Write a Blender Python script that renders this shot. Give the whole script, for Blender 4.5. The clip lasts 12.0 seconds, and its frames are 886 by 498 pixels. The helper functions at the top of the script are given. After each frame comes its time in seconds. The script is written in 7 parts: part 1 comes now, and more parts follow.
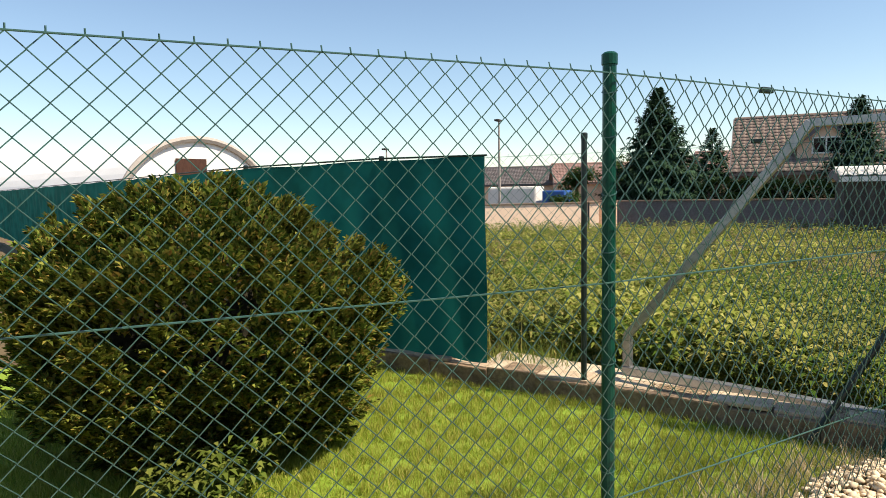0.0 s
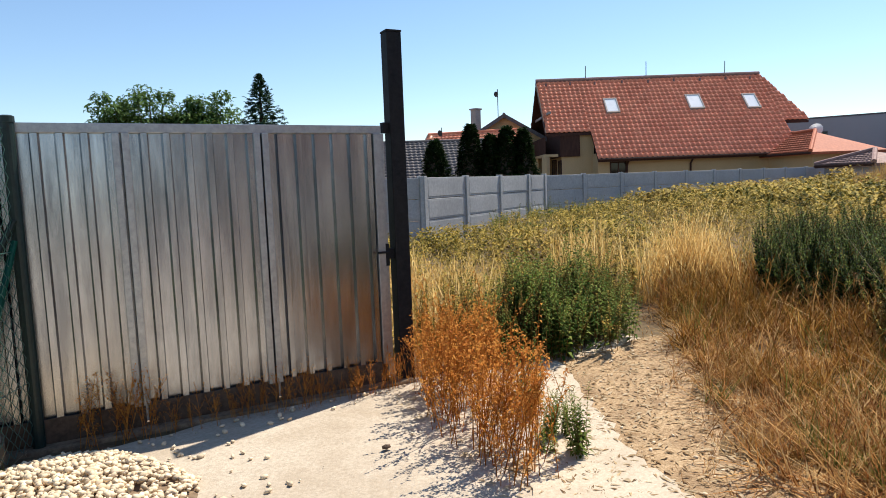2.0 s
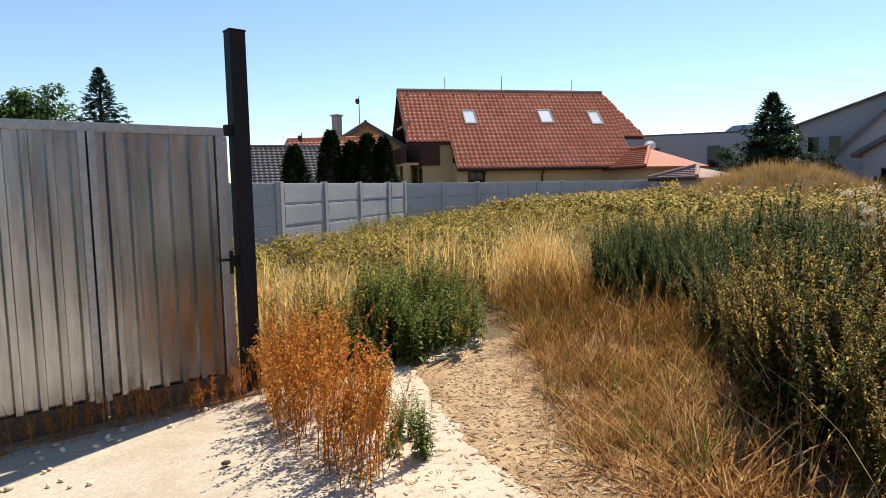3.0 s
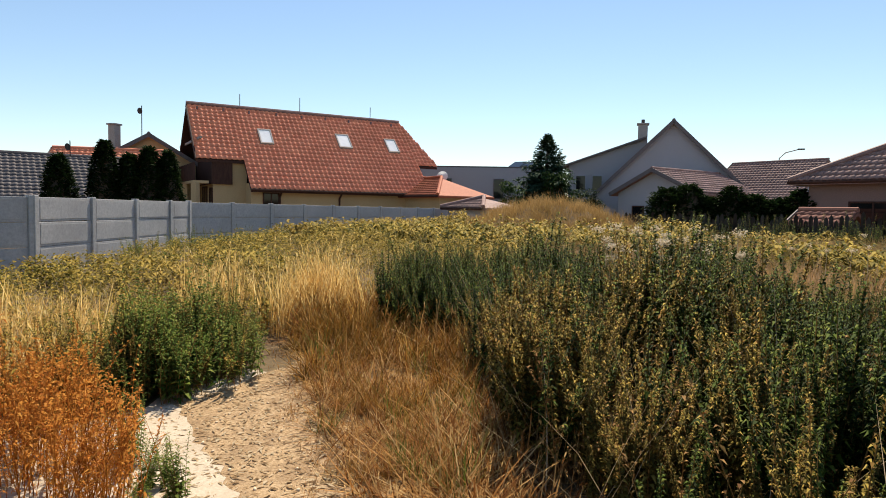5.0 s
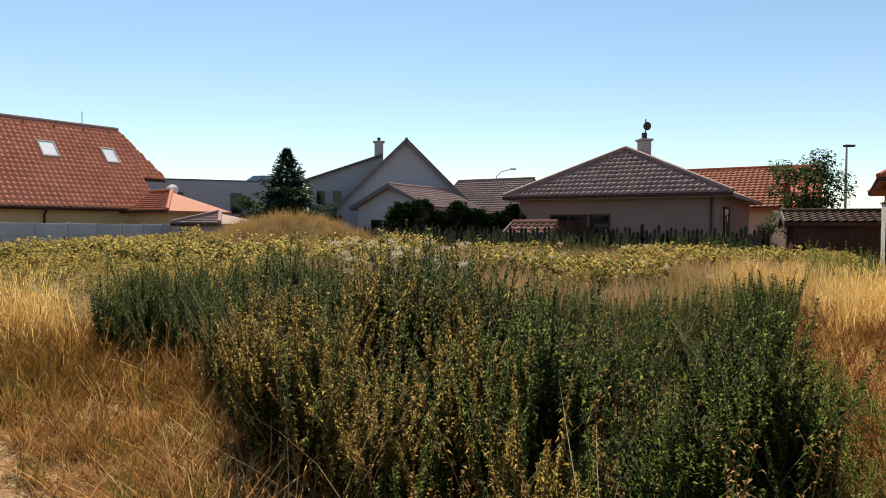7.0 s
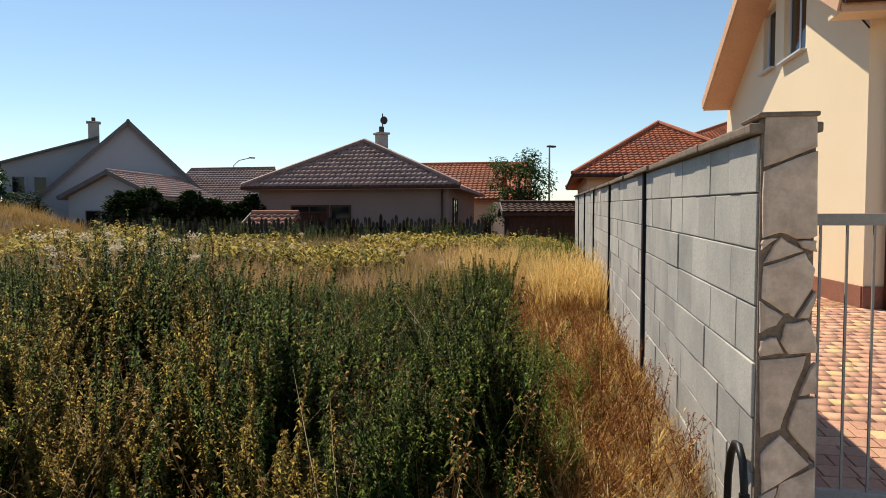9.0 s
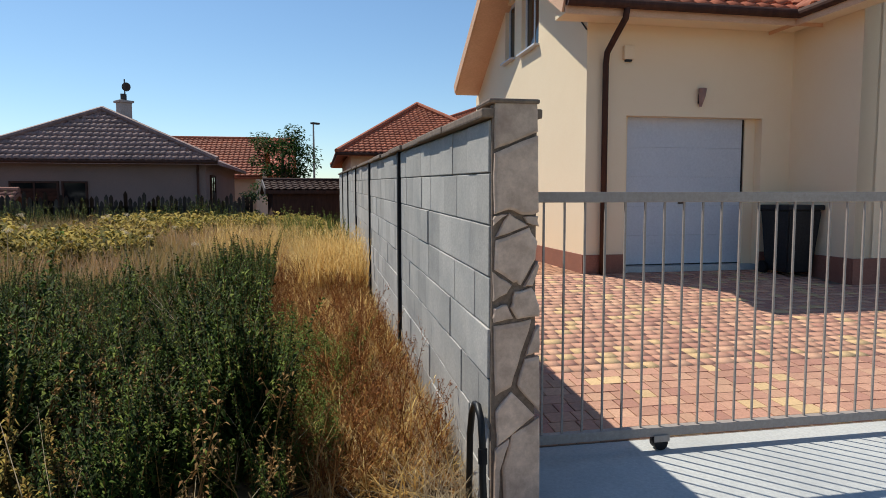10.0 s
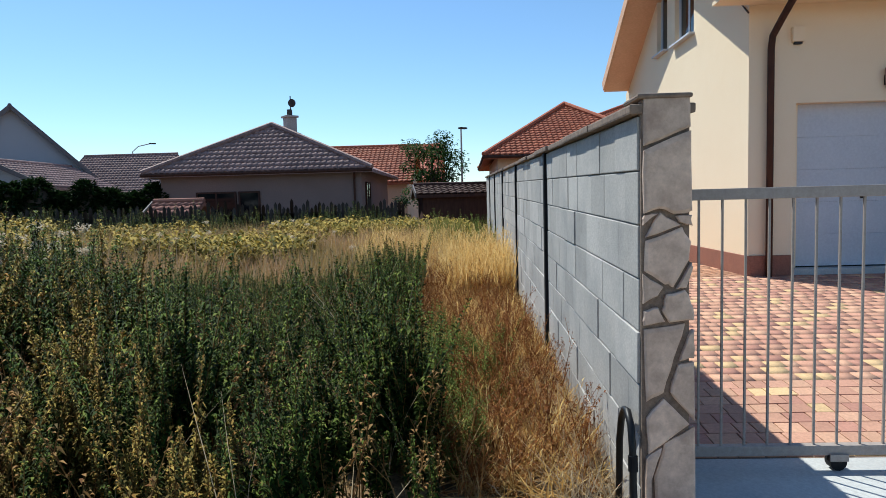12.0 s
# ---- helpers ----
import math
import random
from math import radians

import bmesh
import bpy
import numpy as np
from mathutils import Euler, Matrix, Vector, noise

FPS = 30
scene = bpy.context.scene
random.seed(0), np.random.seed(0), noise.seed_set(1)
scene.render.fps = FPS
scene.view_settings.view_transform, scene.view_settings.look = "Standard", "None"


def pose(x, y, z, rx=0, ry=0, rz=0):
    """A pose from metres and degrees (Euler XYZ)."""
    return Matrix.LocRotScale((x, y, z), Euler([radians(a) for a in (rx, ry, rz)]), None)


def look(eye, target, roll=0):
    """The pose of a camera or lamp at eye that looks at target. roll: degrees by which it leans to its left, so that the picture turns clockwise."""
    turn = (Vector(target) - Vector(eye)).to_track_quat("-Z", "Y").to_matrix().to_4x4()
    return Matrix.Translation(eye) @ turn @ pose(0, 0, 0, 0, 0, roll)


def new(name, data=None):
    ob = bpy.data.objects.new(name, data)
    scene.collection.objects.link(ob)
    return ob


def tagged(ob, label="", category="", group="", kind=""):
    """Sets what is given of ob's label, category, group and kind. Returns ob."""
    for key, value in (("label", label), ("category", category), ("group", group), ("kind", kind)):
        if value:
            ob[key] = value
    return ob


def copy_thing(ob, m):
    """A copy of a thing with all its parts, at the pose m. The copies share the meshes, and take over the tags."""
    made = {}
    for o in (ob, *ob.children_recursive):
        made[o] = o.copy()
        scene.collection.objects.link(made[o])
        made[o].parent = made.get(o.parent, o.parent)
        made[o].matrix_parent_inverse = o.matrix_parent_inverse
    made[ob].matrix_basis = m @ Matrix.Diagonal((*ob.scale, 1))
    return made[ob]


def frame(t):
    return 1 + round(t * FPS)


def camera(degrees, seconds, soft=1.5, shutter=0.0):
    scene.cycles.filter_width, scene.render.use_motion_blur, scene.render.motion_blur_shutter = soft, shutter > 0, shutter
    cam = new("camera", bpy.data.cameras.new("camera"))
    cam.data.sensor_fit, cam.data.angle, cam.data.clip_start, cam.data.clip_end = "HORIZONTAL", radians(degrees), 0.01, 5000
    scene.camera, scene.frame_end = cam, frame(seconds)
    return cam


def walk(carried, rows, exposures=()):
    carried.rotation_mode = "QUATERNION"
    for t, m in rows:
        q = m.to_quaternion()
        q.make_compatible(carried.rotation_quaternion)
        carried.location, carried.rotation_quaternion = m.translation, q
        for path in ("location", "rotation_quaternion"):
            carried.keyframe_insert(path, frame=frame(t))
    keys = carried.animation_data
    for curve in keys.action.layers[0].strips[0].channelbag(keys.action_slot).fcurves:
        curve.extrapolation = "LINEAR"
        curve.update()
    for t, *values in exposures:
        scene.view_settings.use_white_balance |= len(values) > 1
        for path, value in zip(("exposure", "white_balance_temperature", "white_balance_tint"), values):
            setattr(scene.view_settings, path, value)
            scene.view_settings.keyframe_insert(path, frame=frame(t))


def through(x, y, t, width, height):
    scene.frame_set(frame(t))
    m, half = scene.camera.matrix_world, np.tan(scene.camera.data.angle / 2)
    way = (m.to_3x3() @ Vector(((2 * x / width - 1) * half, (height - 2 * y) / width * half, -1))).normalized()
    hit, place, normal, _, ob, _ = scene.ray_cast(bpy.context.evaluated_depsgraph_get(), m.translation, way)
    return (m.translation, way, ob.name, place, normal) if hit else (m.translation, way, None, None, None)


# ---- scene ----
cam = camera(68.74, 12.0, soft=0.9)
PATH = [
    (0.0, 0.037, 0.012, 1.568, 25.52, -5.14, 1.05),
    (0.5, 0.135, 0.029, 1.552, 3.32, -5.00, 0.54),
    (1.0, 0.207, 0.045, 1.552, -14.33, -4.44, 0.92),
    (1.5, 0.262, 0.012, 1.551, -29.06, -4.79, 1.20),
    (2.0, 0.305, -0.004, 1.544, -44.07, -5.78, 2.10),
    (2.5, 0.337, -0.047, 1.536, -51.81, -5.87, 1.71),
    (4.5, 0.447, -0.192, 1.549, -67.45, -3.78, -0.37),
    (5.0, 0.470, -0.219, 1.573, -73.58, -3.40, -1.05),
    (5.5, 0.464, -0.232, 1.574, -79.14, -3.43, -0.96),
    (6.0, 0.453, -0.231, 1.581, -87.01, -2.54, -0.33),
    (6.5, 0.431, -0.250, 1.580, -92.15, -2.07, -0.25),
    (8.5, 0.400, -0.289, 1.569, -110.61, -2.01, -0.09),
    (9.0, 0.398, -0.307, 1.565, -118.53, -2.59, 0.03),
    (9.5, 0.386, -0.348, 1.556, -129.00, -3.81, -0.21),
    (10.0, 0.372, -0.396, 1.566, -138.88, -4.56, 0.11),
    (10.5, 0.327, -0.424, 1.571, -144.03, -3.96, 1.67),
    (11.0, 0.306, -0.431, 1.566, -144.05, -5.19, 1.94),
    (11.5, 0.313, -0.416, 1.560, -136.43, -5.51, 1.92),
    (12.0, 0.344, -0.383, 1.566, -125.96, -4.21, 1.48),
]
EXPOSURES = [(0.0, 0.68, 6750, 8), (1.0, 0.68, 6250, 8), (1.5, 0.56, 6050, 7), (2.5, 0.58, 6150, 8), (4.5, 0.51, 6600, 8), (8.5, 0.44, 6750, 4), (9.5, 0.20, 6200, 4), (10.5, 0.06, 5550, 3), (12.0, 0.31, 5400, 1)]
walk(cam, [(t, pose(x, y, z, 90 + pitch, roll, yaw)) for t, x, y, z, yaw, pitch, roll in PATH], EXPOSURES)

# ---- light: clear summer day, high sun ----
SUN_HEADING, SUN_ELEVATION = 3.0, 56.0
world = bpy.data.worlds.new("sky")
scene.world = world
world.use_nodes = True
wn = world.node_tree
sky = wn.nodes.new("ShaderNodeTexSky")
sky.sky_type, sky.sun_disc = "NISHITA", False
sky.sun_elevation, sky.sun_rotation = radians(SUN_ELEVATION), radians(90 - SUN_HEADING)
sky.air_density, sky.dust_density, sky.ozone_density = 1.0, 0.08, 1.5
wn.nodes["Background"].inputs["Strength"].default_value = 0.105
wn.links.new(sky.outputs[0], wn.nodes["Background"].inputs["Color"])
sun = new("sun", bpy.data.lights.new("sun", "SUN"))
sun.data.energy, sun.data.angle, sun.data.color = 5.0, radians(0.53), (1.0, 0.87, 0.71)
ce, se, ch, sh = (math.cos(radians(SUN_ELEVATION)), math.sin(radians(SUN_ELEVATION)), math.cos(radians(SUN_HEADING)), math.sin(radians(SUN_HEADING)))
sun.matrix_world = look((60 * ce * ch, 60 * ce * sh, 60 * se), (0, 0, 0))

# ---- materials ----
def ramp_between(nt, fac, a, b, lo=0.35, hi=0.65):
    r = nt.nodes.new("ShaderNodeValToRGB")
    r.color_ramp.elements[0].position, r.color_ramp.elements[1].position = lo, hi
    r.color_ramp.elements[0].color, r.color_ramp.elements[1].color = (*a, 1), (*b, 1)
    nt.links.new(fac, r.inputs[0])
    return r.outputs[0]


def mixed(nt, fac, a, b, blend="MIX"):
    m = nt.nodes.new("ShaderNodeMix")
    m.data_type, m.blend_type = "RGBA", blend
    for sock, val in ((m.inputs[0], fac), (m.inputs[6], a), (m.inputs[7], b)):
        if hasattr(val, "links"):
            nt.links.new(val, sock)
        else:
            sock.default_value = val if isinstance(val, (int, float)) else (*val, 1)
    return m.outputs[2]


def noise_fac(nt, scale, detail=4, rough=0.6, coords=None, stretch=None):
    n = nt.nodes.new("ShaderNodeTexNoise")
    n.inputs["Scale"].default_value, n.inputs["Detail"].default_value, n.inputs["Roughness"].default_value = scale, detail, rough
    if coords is None:
        coords = nt.nodes.new("ShaderNodeTexCoord").outputs["Object"]
    if stretch:
        mp = nt.nodes.new("ShaderNodeMapping")
        mp.inputs["Scale"].default_value = stretch
        nt.links.new(coords, mp.inputs[0])
        coords = mp.outputs[0]
    nt.links.new(coords, n.inputs["Vector"])
    return n.outputs["Fac"]


def surface(name, dark, light, rough=0.8, metal=0.0, grain=30.0, stain=1.2, stain_colour=None, stain_amount=0.35, bump=0.15,
            vary=0.0, per_object=False, stretch=None, spec=0.3, bump_scale=None):
    """A surface with fine grain between two colours, large stains, fine relief, and a shift of tone from piece to piece."""
    m = bpy.data.materials.new(name)
    m.use_nodes = True
    nt = m.node_tree
    b = nt.nodes["Principled BSDF"]
    geo = nt.nodes.new("ShaderNodeNewGeometry").outputs["Position"]
    col = ramp_between(nt, noise_fac(nt, grain, 6, 0.7, geo, stretch), dark, light)
    if stain_colour:
        f = nt.nodes.new("ShaderNodeMath")
        f.operation = "MULTIPLY"
        r = ramp_between(nt, noise_fac(nt, stain, 5, 0.65, geo), (0, 0, 0), (1, 1, 1), 0.42, 0.7)
        nt.links.new(r, f.inputs[0])
        f.inputs[1].default_value = stain_amount
        col = mixed(nt, f.outputs[0], col, stain_colour)
    if vary:
        src = nt.nodes.new("ShaderNodeObjectInfo").outputs["Random"] if per_object else nt.nodes.new("ShaderNodeNewGeometry").outputs["Random Per Island"]
        hsv = nt.nodes.new("ShaderNodeHueSaturation")
        v = nt.nodes.new("ShaderNodeMapRange")
        v.inputs["To Min"].default_value, v.inputs["To Max"].default_value = 1 - vary, 1 + vary
        nt.links.new(src, v.inputs["Value"])
        nt.links.new(v.outputs[0], hsv.inputs["Value"])
        nt.links.new(col, hsv.inputs["Color"])
        col = hsv.outputs[0]
    nt.links.new(col, b.inputs["Base Color"])
    b.inputs["Roughness"].default_value, b.inputs["Metallic"].default_value = rough, metal
    b.inputs["Specular IOR Level"].default_value = spec
    if bump:
        bn = nt.nodes.new("ShaderNodeBump")
        bn.inputs["Strength"].default_value, bn.inputs["Distance"].default_value = bump, 0.01
        nt.links.new(noise_fac(nt, bump_scale or grain * 1.7, 5, 0.65, geo, stretch), bn.inputs["Height"])
        nt.links.new(bn.outputs[0], b.inputs["Normal"])
    return m


def leaf_surface(name, colours, patch=0.5, through=0.35, rough=0.7, patch_colour=None, patch_amount=0.5):
    """Leaves or blades: a colour picked leaf by leaf, patches over the ground, and light coming through."""
    m = bpy.data.materials.new(name)
    m.use_nodes = True
    nt = m.node_tree
    b = nt.nodes["Principled BSDF"]
    g = nt.nodes.new("ShaderNodeNewGeometry")
    r = nt.nodes.new("ShaderNodeValToRGB")
    while len(r.color_ramp.elements) < len(colours):
        r.color_ramp.elements.new(0.5)
    for i, c in enumerate(colours):
        r.color_ramp.elements[i].position = i / (len(colours) - 1)
        r.color_ramp.elements[i].color = (*c, 1)
    nt.links.new(g.outputs["Random Per Island"], r.inputs[0])
    col = r.outputs[0]
    if patch_colour:
        f = nt.nodes.new("ShaderNodeMath")
        f.operation = "MULTIPLY"
        nt.links.new(ramp_between(nt, noise_fac(nt, patch, 3, 0.6, g.outputs["Position"]), (0, 0, 0), (1, 1, 1), 0.42, 0.6), f.inputs[0])
        f.inputs[1].default_value = patch_amount
        col = mixed(nt, f.outputs[0], col, patch_colour)
    nt.links.new(col, b.inputs["Base Color"])
    b.inputs["Roughness"].default_value, b.inputs["Specular IOR Level"].default_value = rough, 0.07
    t = nt.nodes.new("ShaderNodeBsdfTranslucent")
    nt.links.new(col, t.inputs["Color"])
    mx = nt.nodes.new("ShaderNodeMixShader")
    mx.inputs[0].default_value = through
    nt.links.new(b.outputs[0], mx.inputs[1])
    nt.links.new(t.outputs[0], mx.inputs[2])
    nt.links.new(mx.outputs[0], nt.nodes["Material Output"].inputs["Surface"])
    return m


def glass_surface(name, tint=(0.008, 0.009, 0.011)):
    m = bpy.data.materials.new(name)
    m.use_nodes = True
    b = m.node_tree.nodes["Principled BSDF"]
    b.inputs["Base Color"].default_value = (*tint, 1)
    b.inputs["Roughness"].default_value, b.inputs["Specular IOR Level"].default_value = 0.05, 0.3
    return m


M = {}
M["soil"] = surface("dry_soil", (0.09, 0.06, 0.032), (0.17, 0.115, 0.065), 0.95, grain=14, stain=0.6, stain_colour=(0.13, 0.11, 0.05), stain_amount=0.6, bump=0.5)
M["drive"] = surface("pale_dirt", (0.42, 0.355, 0.275), (0.59, 0.51, 0.405), 0.95, grain=45, stain=1.6, stain_colour=(0.33, 0.26, 0.18), stain_amount=0.55, bump=0.5, bump_scale=60)
M["litter"] = surface("littered_dirt", (0.27, 0.17, 0.08), (0.58, 0.42, 0.25), 0.95, grain=55, stain=3.5, stain_colour=(0.17, 0.10, 0.05), stain_amount=0.7, bump=0.9, bump_scale=60)
M["thatch"] = surface("dead_grass_thatch", (0.13, 0.08, 0.035), (0.34, 0.22, 0.11), 0.95, grain=45, stain=3, stain_colour=(0.08, 0.055, 0.02), stain_amount=0.6, bump=0.9)
M["slab"] = surface("worn_concrete_slab", (0.47, 0.39, 0.285), (0.62, 0.53, 0.41), 0.95, grain=45, stain=1.8, stain_colour=(0.36, 0.28, 0.19), stain_amount=0.6, bump=0.4)
# weathered concrete darkened so that the low walls look shaded
M["shaded_concrete"] = surface("shaded_weathered_concrete", (0.09, 0.09, 0.10), (0.15, 0.15, 0.16), 0.9, grain=16, stain=0.9, stain_colour=(0.06, 0.06, 0.065), bump=0.3)
M["apron"] = surface("grey_concrete_apron", (0.44, 0.44, 0.43), (0.56, 0.56, 0.54), 0.9, grain=50, stain=1.2, stain_colour=(0.34, 0.34, 0.34), stain_amount=0.5, bump=0.3)
M["lawn_soil"] = surface("lawn_ground", (0.16, 0.26, 0.02), (0.24, 0.34, 0.04), 0.95, grain=60, stain=1.0, stain_colour=(0.16, 0.15, 0.04), bump=0.5)
M["steel"] = surface("galvanised_sheet", (0.24, 0.255, 0.29), (0.50, 0.52, 0.56), 0.25, 1.0, grain=9, stain=1.4, stain_colour=(0.28, 0.27, 0.27), stain_amount=0.5, bump=0.12, stretch=(1, 1, 0.12))
M["frame_steel"] = surface("galvanised_tube", (0.32, 0.33, 0.35), (0.44, 0.45, 0.46), 0.42, 0.85, grain=25, stain=2, stain_colour=(0.30, 0.28, 0.26), bump=0.05)
# dust and rust, darkened further to paint the shade along the gate's foot
M["rusty"] = surface("dusty_rusty_shaded_steel", (0.07, 0.045, 0.03), (0.14, 0.095, 0.065), 0.85, 0.1, grain=22, stain=2, stain_colour=(0.09, 0.06, 0.045), bump=0.3)
M["black"] = surface("black_painted_steel", (0.008, 0.008, 0.010), (0.018, 0.018, 0.020), 0.6, 0.0, grain=30, stain=2, stain_colour=(0.03, 0.027, 0.025), stain_amount=0.3, bump=0.05, spec=0.15)
M["green_paint"] = surface("green_coated_steel", (0.003, 0.045, 0.030), (0.006, 0.066, 0.044), 0.3, 0.0, grain=30, stain=3, stain_colour=(0.02, 0.07, 0.055), stain_amount=0.15, bump=0.04, spec=0.2)
M["dark_green"] = surface("dark_coated_steel", (0.008, 0.018, 0.016), (0.014, 0.03, 0.026), 0.45, 0.0, grain=30, bump=0.04, spec=0.4)
M["wire"] = surface("green_coated_wire", (0.03, 0.085, 0.07), (0.05, 0.12, 0.10), 0.3, 0.0, grain=40, bump=0, spec=0.5)
M["net"] = leaf_surface("green_screen_fabric", [(0.008, 0.115, 0.105), (0.012, 0.14, 0.128)], through=0.35, rough=0.75, patch_colour=(0.005, 0.05, 0.042), patch=2.0)
# soil-brown concrete, also darkened for the footing's unlit front
M["curb"] = surface("rough_footing", (0.15, 0.10, 0.065), (0.34, 0.25, 0.16), 0.95, grain=20, stain=2, stain_colour=(0.10, 0.07, 0.045), stain_amount=0.7, bump=0.8, bump_scale=25)
# paler concrete: sunlight on the footing's top put into the colour
M["lit_crust"] = surface("sunlit_footing_top", (0.40, 0.30, 0.20), (0.66, 0.54, 0.39), 0.95, grain=24, stain=3, stain_colour=(0.22, 0.15, 0.10), stain_amount=0.7, bump=0.9, bump_scale=30)
M["pebble"] = surface("pale_river_stone", (0.64, 0.50, 0.33), (0.83, 0.69, 0.49), 0.75, grain=30, vary=0.25, bump=0.1)
M["concrete"] = surface("grey_concrete_panel", (0.37, 0.37, 0.38), (0.50, 0.50, 0.50), 0.9, grain=16, stain=0.9, stain_colour=(0.28, 0.28, 0.29), stain_amount=0.55, bump=0.35)
M["block"] = surface("grey_concrete_block", (0.40, 0.375, 0.345), (0.53, 0.50, 0.46), 0.92, grain=70, stain=2.2, stain_colour=(0.27, 0.265, 0.26), stain_amount=0.6, bump=0.4, vary=0.14, per_object=True, bump_scale=140)
M["mortar"] = surface("dark_mortar", (0.15, 0.145, 0.14), (0.40, 0.38, 0.35), 0.95, grain=60, bump=0.5)
M["grout"] = surface("pavement_joint", (0.16, 0.11, 0.08), (0.24, 0.17, 0.12), 0.95, grain=60, bump=0.4)
M["stone"] = surface("brown_flagstone", (0.54, 0.40, 0.31), (0.76, 0.58, 0.45), 0.85, grain=14, stain=6, stain_colour=(0.34, 0.23, 0.17), stain_amount=0.6, vary=0.16, per_object=True, bump=0.6)
M["joint"] = surface("brown_stone_joint", (0.17, 0.125, 0.095), (0.28, 0.21, 0.16), 0.95, grain=40, bump=0.6)
M["cap"] = surface("slate_coping", (0.17, 0.125, 0.095), (0.27, 0.20, 0.15), 0.85, grain=18, stain=4, stain_colour=(0.16, 0.13, 0.11), bump=0.4)
M["gate_grey"] = surface("pale_grey_painted_steel", (0.33, 0.275, 0.24), (0.41, 0.35, 0.31), 0.5, 0.0, grain=40, stain=3, stain_colour=(0.30, 0.26, 0.23), bump=0.04, spec=0.3)
M["render_cream"] = surface("cream_render", (0.85, 0.68, 0.46), (0.91, 0.76, 0.55), 0.92, grain=90, stain=0.5, stain_colour=(0.78, 0.60, 0.39), stain_amount=0.3, bump=0.2)
M["plinth"] = surface("red_brown_plinth", (0.24, 0.10, 0.07), (0.34, 0.16, 0.11), 0.85, grain=50, stain=2, stain_colour=(0.17, 0.08, 0.06), bump=0.3)
M["white"] = surface("white_paint", (0.50, 0.52, 0.57), (0.58, 0.60, 0.65), 0.5, grain=30, stain=1.5, stain_colour=(0.66, 0.67, 0.69), stain_amount=0.3, bump=0.03, spec=0.4)
M["soffit"] = surface("peach_brown_soffit", (0.66, 0.40, 0.25), (0.78, 0.50, 0.33), 0.7, grain=20, stain=2, stain_colour=(0.55, 0.31, 0.18), bump=0.1, stretch=(1, 1, 6))
M["tile_red"] = surface("red_clay_tile", (0.36, 0.095, 0.04), (0.52, 0.16, 0.075), 0.7, grain=8, stain=0.8, stain_colour=(0.30, 0.085, 0.05), stain_amount=0.5, bump=0.2, vary=0.18)
M["tile_orange"] = surface("orange_clay_tile", (0.86, 0.25, 0.13), (0.94, 0.35, 0.19), 0.55, grain=3, stain=0.7, stain_colour=(0.62, 0.17, 0.08), stain_amount=0.4, bump=0.2, vary=0.08)
M["tile_brown"] = surface("weathered_brown_tile", (0.23, 0.135, 0.115), (0.37, 0.235, 0.205), 0.7, grain=6, stain=0.8, stain_colour=(0.13, 0.085, 0.075), stain_amount=0.5, bump=0.2, vary=0.12)
M["tile_grey"] = surface("dark_grey_tile", (0.10, 0.085, 0.085), (0.17, 0.15, 0.15), 0.7, grain=8, stain=0.8, stain_colour=(0.08, 0.07, 0.07), bump=0.2, vary=0.18)
M["wood_dark"] = surface("dark_stained_wood", (0.045, 0.018, 0.012), (0.085, 0.036, 0.022), 0.75, grain=10, stain=1.5, stain_colour=(0.03, 0.015, 0.01), bump=0.2, stretch=(1, 1, 0.2))
M["wood_grey"] = surface("weathered_fence_wood", (0.04, 0.034, 0.032), (0.08, 0.07, 0.065), 0.9, grain=9, stain=1.5, stain_colour=(0.05, 0.04, 0.03), bump=0.3, stretch=(1, 1, 0.2))
M["wall_pale"] = surface("pale_grey_render", (0.34, 0.34, 0.37), (0.43, 0.43, 0.46), 0.9, grain=40, stain=0.5, stain_colour=(0.34, 0.34, 0.36), bump=0.1)
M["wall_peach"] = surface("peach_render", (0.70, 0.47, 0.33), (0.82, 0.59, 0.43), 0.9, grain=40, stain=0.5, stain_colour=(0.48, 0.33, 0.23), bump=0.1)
# darker copy of the peach render, with the bungalow's shadow side in its colour
M["wall_shaded_peach"] = surface("shaded_peach_render", (0.22, 0.155, 0.135), (0.29, 0.205, 0.18), 0.9, grain=40, stain=0.5, stain_colour=(0.18, 0.13, 0.11), bump=0.1)
M["wall_ochre"] = surface("ochre_render", (0.52, 0.36, 0.18), (0.62, 0.45, 0.25), 0.9, grain=40, stain=0.5, stain_colour=(0.42, 0.30, 0.17), bump=0.1)
M["wall_white"] = surface("white_render", (0.70, 0.68, 0.64), (0.80, 0.78, 0.74), 0.9, grain=40, stain=0.3, stain_colour=(0.62, 0.6, 0.57), bump=0.1)
M["hall_skin"] = surface("white_hall_membrane", (0.74, 0.73, 0.72), (0.82, 0.81, 0.80), 0.7, grain=10, stain=0.2, stain_colour=(0.66, 0.64, 0.62), bump=0.05)
M["glass"] = glass_surface("window_glass")
# skylight glass: the bright sky's reflection is painted as base colour
M["sky_glass"] = surface("sky_reflection_glass", (0.75, 0.77, 0.8), (0.85, 0.87, 0.9), 0.15, grain=3, bump=0, spec=0.8)
M["plastic_black"] = surface("black_bin_plastic", (0.010, 0.010, 0.011), (0.022, 0.022, 0.024), 0.5, grain=30, bump=0.1)
M["rubber"] = surface("black_rubber_hose", (0.006, 0.006, 0.007), (0.012, 0.012, 0.013), 0.45, grain=40, bump=0.1)
M["bark"] = surface("tree_bark", (0.07, 0.05, 0.035), (0.14, 0.10, 0.07), 0.95, grain=20, bump=0.8, stretch=(1, 1, 0.2))
